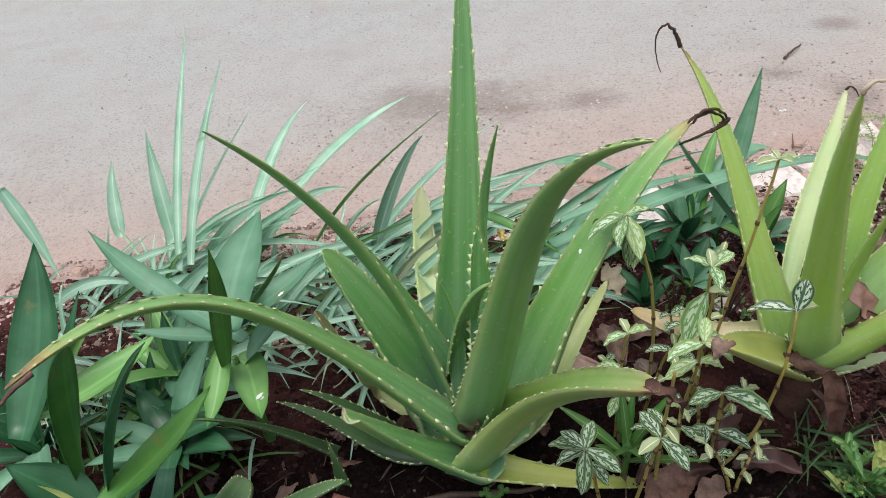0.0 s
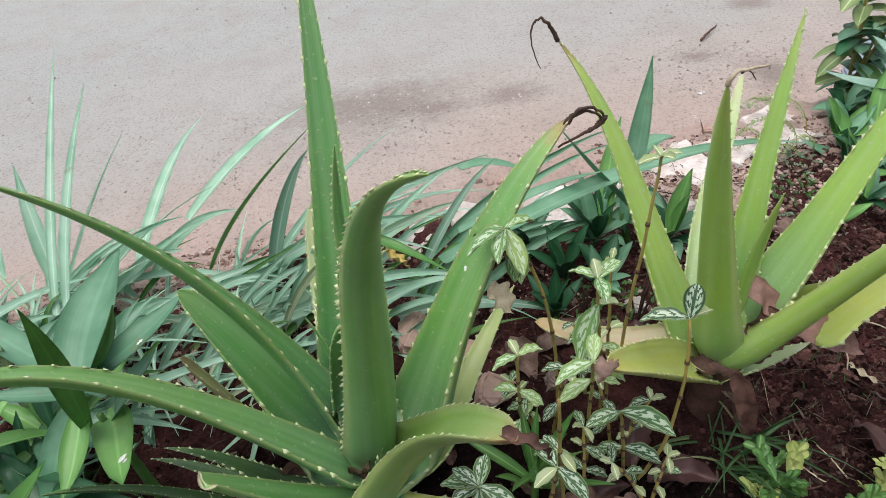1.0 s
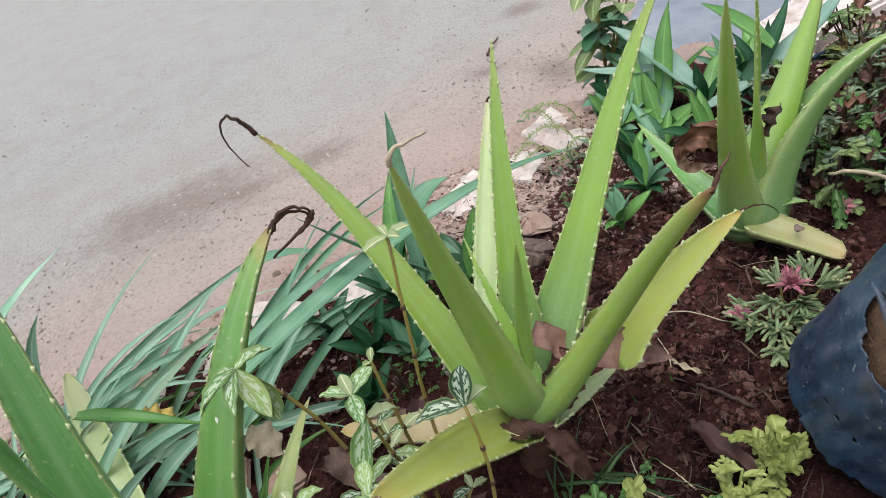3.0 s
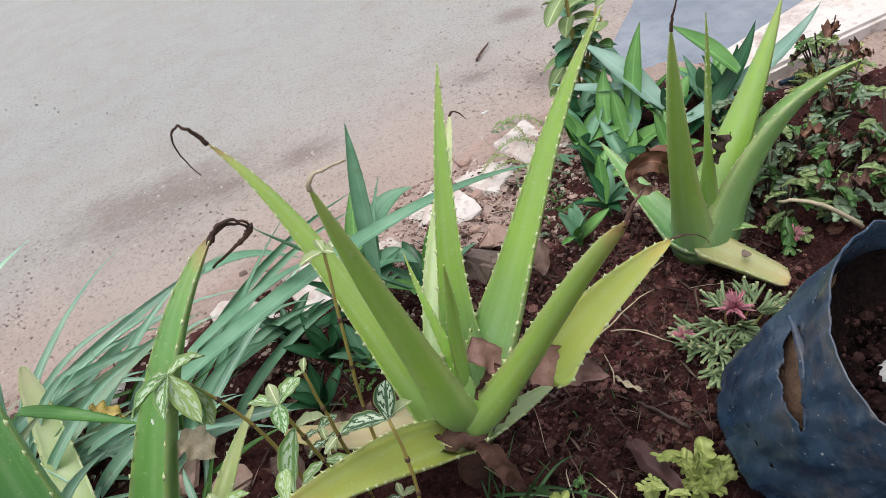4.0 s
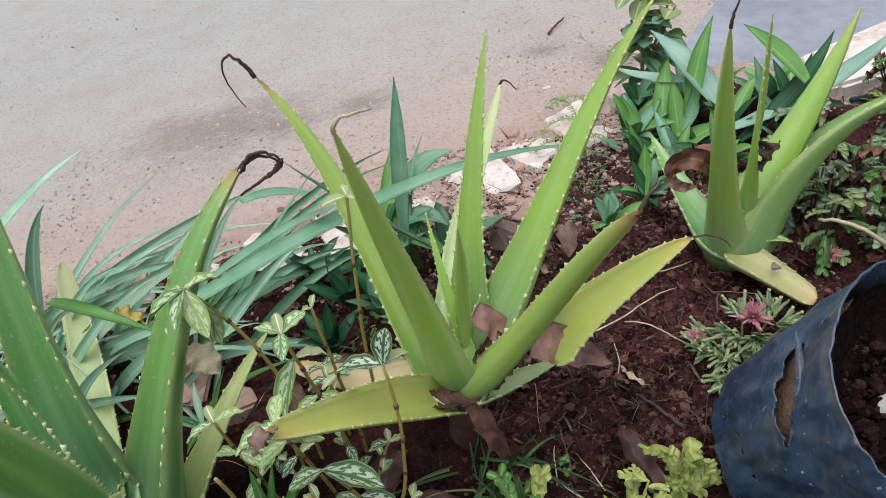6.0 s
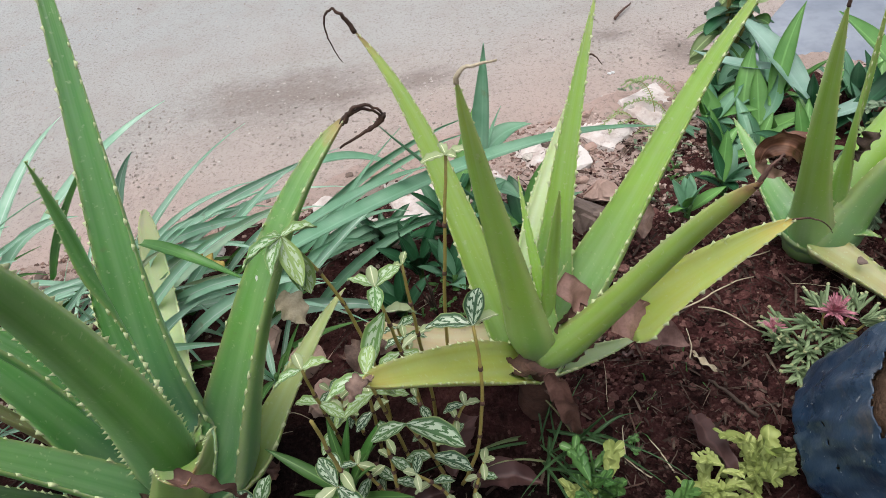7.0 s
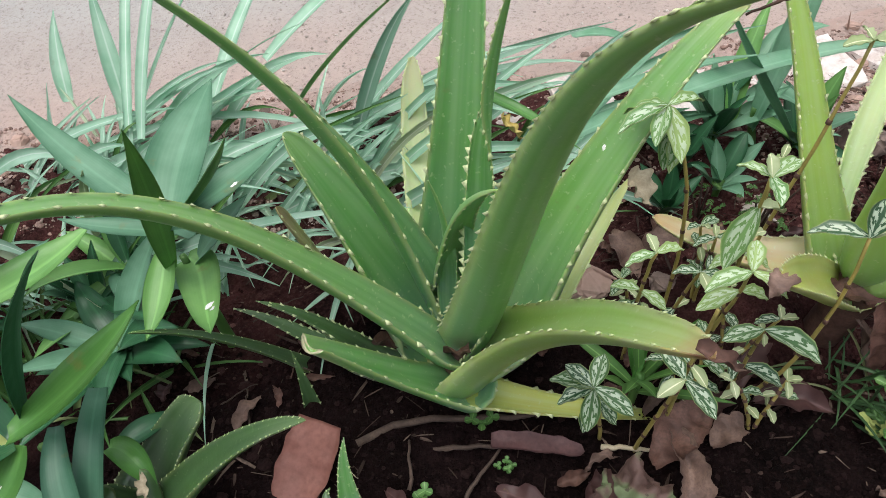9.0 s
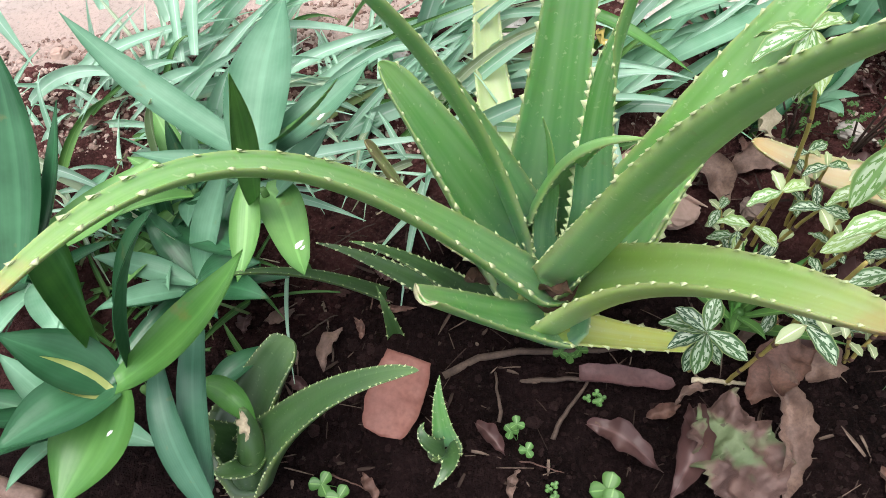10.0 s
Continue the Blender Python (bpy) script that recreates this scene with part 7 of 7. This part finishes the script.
grow_bag()
stick = new("stick", tube([(-0.05, 0, 0), (-0.02, 0.004, 0.006), (0.02, 0.0, 0.008), (0.06, 0.004, 0.004)], 0.008, 0.006, WOOD, "stick", 10, 9, 0.0008))
stick.location = (1.03, 0.50, 0.225)
tagged(stick, "short dry brown stick lying in the grow bag", "stick")
rosette((1.03, 0.585, 0.205), 9, 0.055, 0.016, LIME, "small pale green plant growing in the bag", 91, height=0.03, mats=[LIME, OLIVE])


# ---- soil crumbs and road grit ----
def crumbs(name, spots, size, mat, label, seed, z_of, category):
    r = random.Random(seed)
    ico = [(0, 0, 1), (0.894, 0, 0.447), (0.276, 0.851, 0.447), (-0.724, 0.526, 0.447), (-0.724, -0.526, 0.447), (0.276, -0.851, 0.447), (0.724, 0.526, -0.447), (-0.276, 0.851, -0.447), (-0.894, 0, -0.447), (-0.276, -0.851, -0.447), (0.724, -0.526, -0.447), (0, 0, -1)]
    tri = [(0, 1, 2), (0, 2, 3), (0, 3, 4), (0, 4, 5), (0, 5, 1), (1, 6, 2), (2, 7, 3), (3, 8, 4), (4, 9, 5), (5, 10, 1), (6, 7, 2), (7, 8, 3), (8, 9, 4), (9, 10, 5), (10, 6, 1), (11, 7, 6), (11, 8, 7), (11, 9, 8), (11, 10, 9), (11, 6, 10)]
    verts, faces = [], []
    for x0, x1, y0, y1, count in spots:
        for _ in range(count):
            x, y = r.uniform(x0, x1), r.uniform(y0, y1)
            if mat == CRUMB and y > edge_y(x) - 0.27:
                continue
            s = size[0] + (size[1] - size[0]) * r.random() ** 3
            z = z_of(x, y) + s * 0.2
            k = [r.uniform(0.6, 1.2) for _ in range(3)]
            b = len(verts)
            verts += [(x + s * v[0] * k[0] * r.uniform(0.8, 1.2), y + s * v[1] * k[1] * r.uniform(0.8, 1.2), z + s * v[2] * 0.7 * k[2]) for v in ico]
            faces += [tuple(b + i for i in t) for t in tri]
    return tagged(new(name, mesh_of(name, verts, faces, mat, smooth=False)), label, category, kind="stuff")


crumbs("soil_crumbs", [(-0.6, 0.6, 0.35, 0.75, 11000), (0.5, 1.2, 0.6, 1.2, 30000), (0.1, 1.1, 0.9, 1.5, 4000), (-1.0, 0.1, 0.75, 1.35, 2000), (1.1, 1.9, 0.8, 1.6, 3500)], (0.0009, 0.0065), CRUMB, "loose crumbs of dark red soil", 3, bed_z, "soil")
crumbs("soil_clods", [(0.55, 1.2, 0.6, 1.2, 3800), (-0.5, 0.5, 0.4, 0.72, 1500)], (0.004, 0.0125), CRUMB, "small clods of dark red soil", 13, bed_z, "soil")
crumbs("gravel", [(-2.2, 2.2, 1.9, 4.8, 2600), (-0.9, 1.7, 1.95, 3.1, 3000)], (0.0015, 0.008), LANE_GRIT, "scattered grit and pebbles on the lane", 4, lambda x, y: -0.5, "gravel")
crumbs("rubble", [(0.50, 1.15, 1.15, 1.60, 7000), (-1.15, -0.15, 0.98, 1.42, 9000), (-0.15, 0.5, 1.05, 1.45, 1500), (1.5, 2.2, 1.3, 1.7, 1200)], (0.0015, 0.008), GRIT, "pinkish rubble and grit along the bed edge", 5, bed_z, "gravel")


def chaff(name, spots, label, seed):
    """Fine broken stalks, roots and leaf scraps lying on the soil."""
    r = random.Random(seed)
    pieces = []
    for x0, x1, y0, y1, count in spots:
        for _ in range(count):
            x, y = r.uniform(x0, x1), r.uniform(y0, y1)
            o = np.array((x, y, bed_z(x, y) + r.uniform(0.004, 0.010)))
            n = 0.006 + 0.045 * r.random() ** 2.5
            c = arc(o, r.uniform(0, 6.283), radians(r.uniform(-5, 18)), n, r.uniform(-0.1, 0.3))
            pieces.append(flat_leaf(c, r.choice([0.0012, 0.0016, 0.002, 0.005]), CHAFF, fold=0.5, belly=0.4, stalk=0.7, n=5, across=3, raw=True, spin=r.uniform(-90, 90), thick=0.0006))
    return tagged(new(name, joined(name, pieces, CHAFF)), label, "plant litter", kind="stuff")


chaff("litter", [(0.55, 1.15, 0.65, 1.15, 1500), (0.6, 1.15, 1.1, 1.55, 700), (-0.5, 0.6, 0.4, 0.75, 300), (0.1, 0.6, 0.85, 1.3, 350), (-0.9, 0.0, 0.75, 1.3, 350), (1.1, 1.8, 0.9, 1.6, 350)], "fine dry stalks, roots and leaf scraps on the soil", 12)


# ---- small marks and scraps ----
cup = new("plastic_scrap", mesh_of("plastic_scrap", [((0.02 + 0.006 * math.sin(3 * a)) * math.cos(a), (0.016 + 0.004 * math.cos(2 * a)) * math.sin(a), h) for h in (0.0, 0.012, 0.024) for a in np.linspace(0, 2 * math.pi, 20, endpoint=False)], [(j * 20 + i, j * 20 + (i + 1) % 20, (j + 1) * 20 + (i + 1) % 20, (j + 1) * 20 + i) for j in range(2) for i in range(20)] + [tuple(40 + i for i in range(20))], PLASTIC_WHITE))
cup.location = (0.975, 0.548, 0.205)
cup.scale = (1.7, 1.7, 1.7)
cup.rotation_euler = (0.5, 0.3, 0.4)
tagged(cup, "crumpled white plastic scrap lying in the grow bag", "plastic scrap")



def bag_soil(x, y):
    """Height of the soil in the tilted bag."""
    return 0.205 - (0.218 * (x - 0.985) - 0.423 * (y - 0.53)) / 0.88


crumbs("bag_crumbs", [(0.90, 1.06, 0.44, 0.62, 1500)], (0.0015, 0.010), CRUMB, "dark crumbs of soil in the grow bag", 6, bag_soil, "soil")


# ---- bird droppings on leaves ----
def dropping(near, at, nrm, size, seed):
    """A small white splash lying on the leaf of a plant nearest to a place."""
    r = random.Random(seed)
    nrm = Vector(nrm).normalized()
    a = nrm.orthogonal().normalized()
    b = nrm.cross(a)
    rim = [(0.5 + 0.5 * r.random(), 0.3 + 0.4 * r.random(), g) for g in np.linspace(0, 2 * math.pi, 14, endpoint=False)]
    base = Vector(at) - near.location
    v = [base + nrm * (0.0012 + size * 0.1)] + [base + nrm * 0.0009 + a * math.cos(g) * size * u + b * math.sin(g) * size * w for u, w, g in rim]
    part("dropping", mesh_of("dropping", v, [(0, 1 + i, 1 + (i + 1) % 14) for i in range(14)], DROPPING), leaf_of(near, at), "dried white bird dropping")


broad = [o for o in scene.objects if o.name.startswith("strap_plant")]
for k, (at, nrm, size) in enumerate([((-0.331, 0.6691, 0.2354), (-0.284, 0.028, 0.958), 0.008), ((-0.325, 0.663, 0.2370), (-0.284, 0.028, 0.958), 0.005), ((-0.5029, 0.4447, 0.2158), (-0.264, -0.052, 0.963), 0.005), ((-0.299, 0.781, 0.3311), (-0.32, 0.051, 0.946), 0.007)]):
    dropping(min(broad, key=lambda o: (o.location.xy - Vector(at).xy).length), at, nrm, size, k)
dropping(large_aloe, (0.1449, 0.8258, 0.345), (-0.617, -0.56, 0.552), 0.006, 9)


# ---- dry fronds at the lane edge ----
def frond(x, y, yaw, length, seed):
    """A thin arching stem with tiny paired leaflets."""
    r = random.Random(seed)
    z = bed_z(x, y)
    plant = thing("dry_frond", (x, y, z), "thin arching brownish frond with tiny leaflets", "weed", "fronds at the lane edge")
    d = np.array((math.cos(radians(yaw)), math.sin(radians(yaw)), 0.0)) * length
    c = [(0, 0, -0.02), (0, 0, length * 0.7), tuple(d * 0.6 + (0, 0, length * 0.8)), tuple(d + (0, 0, length * 0.35))]
    part("stem", tube(c, 0.0012, 0.0006, STEM, "stem", 12, 4), plant)
    q, t = curve_of(c, 26)
    pieces = []
    for i in range(6, 26):
        for sgn in (-1, 1):
            pieces.append(flat_leaf(arc(q[i], radians(yaw) + sgn * r.uniform(0.9, 1.6), r.uniform(-0.3, 0.5), length * 0.09, 0.2), length * 0.035, OLIVE, fold=0.3, belly=0.5, stalk=0.3, n=5, across=3, raw=True))
    tagged(part("foliage", joined("foliage", pieces, OLIVE), plant), kind="stuff")


for k, (x, y, yaw, n) in enumerate([(0.98, 1.50, 160, 0.13), (1.00, 1.46, 200, 0.11), (0.96, 1.55, 110, 0.12), (0.92, 1.46, 170, 0.10), (1.02, 1.54, 140, 0.14), (0.90, 1.52, 190, 0.09), (0.95, 1.42, 150, 0.08)]):
    frond(x, y, yaw, n, 200 + k)


# ---- small things beside the plants ----
lane_stick = new("stick", tube([(-0.058, -0.063, 0.006), (-0.019, -0.021, 0.016), (0.019, 0.021, 0.010), (0.058, 0.063, 0.008)], 0.007, 0.004, DRY, "stick", 12, 8, 0.002))
lane_stick.location = (1.444, 3.192, -0.5)
tagged(lane_stick, "short brown stick lying on the lane", "stick")
bed_stick = new("stick", tube([(-0.07, 0.012, 0.010), (-0.02, 0.004, 0.013), (0.03, -0.004, 0.012), (0.07, -0.012, 0.010)], 0.015, 0.012, DRY_PALE, "stick", 12, 10, 0.0016))
bed_stick.location = (-0.765, 0.418, bed_z(-0.765, 0.418))
tagged(bed_stick, "short pale weathered stick on the soil", "stick")
for x, y, size in ((1.211, 2.649, 0.012), (1.227, 2.652, 0.010)):
    chip = new("pebble", rock(size, int(x * 100), 0.6, 0.2, PLASTIC_WHITE))
    chip.location = (x, y, -0.497)
    tagged(chip, "small white pebble on the lane", "pebble", "white pebbles")
DARK_RED = plain("dark_red_bud", (0.10, 0.012, 0.02), (0.16, 0.025, 0.035), 40, 0.5, 0.2)
bud = new("flower_bud", tube([(-0.010, 0, 0), (-0.004, 0.002, 0.004), (0.004, 0.002, 0.004), (0.011, 0, 0)], 0.006, 0.0045, DARK_RED, "flower_bud", 9, 9, 0.0006))
bud.location = (0.887, 1.505, bed_z(0.887, 1.505) + 0.03)
tagged(bud, "small dark red fallen flower bud on a stone", "flower bud")
HOSE = plain("dark_blue_hose", (0.012, 0.03, 0.055), (0.02, 0.045, 0.08), 30, 0.4, 0.1)
pipe = new("hose", tube([(0.0, 0.0, 0.012), (0.045, -0.001, 0.012), (0.096, -0.002, 0.012), (0.169, 0.0, 0.012)], 0.007, 0.007, HOSE, "hose", 20, 10, 0.001))
pipe.location = (1.575, 1.405, bed_z(1.644, 1.405))
tagged(pipe, "thin dark blue hose lying along the white edging", "hose")
for k, (x, y) in enumerate(((1.62, 1.34), (1.70, 1.36))):
    lobed_plant("lime_plant", (x, y, bed_z(x, y) - 0.01), 0.06, 10, [LIME, OLIVE], "straggly yellow-green sprig beside the white edging", 120 + k, 0.05, 0.09, rise=(-10, 50), stem_mat=STEM)
crumpled("dead_leaf", C.location, [(1.058, 0.995, 0.223), (1.066, 0.985, 0.245), (1.076, 0.985, 0.265), (1.086, 0.99, 0.277)], 0.034, WOOD, "withered blackish scrap caught between the leaves", C, wave=0.008, rag=0.6, fold=0.7)
branch = new("dead_branch", tube([(0, 0, 0), (0.022, -0.043, 0.03), (0.038, -0.074, 0.02), (0.106, -0.084, -0.05)], 0.003, 0.0045, STRAW, "dead_branch", 16, 7, 0.0012))
branch.location = (1.164, 0.949, 0.12)
tagged(branch, "pale dry stem leaning through the chrysanthemums", "dead stem")
clod = new("soil_clod", rock(0.011, 77, 0.8, 0.3, STONE_DARK))
clod.location = (1.076, 0.917, 0.066)
tagged(clod, "small brown clod of earth lying on a yellow aloe leaf", "clod")
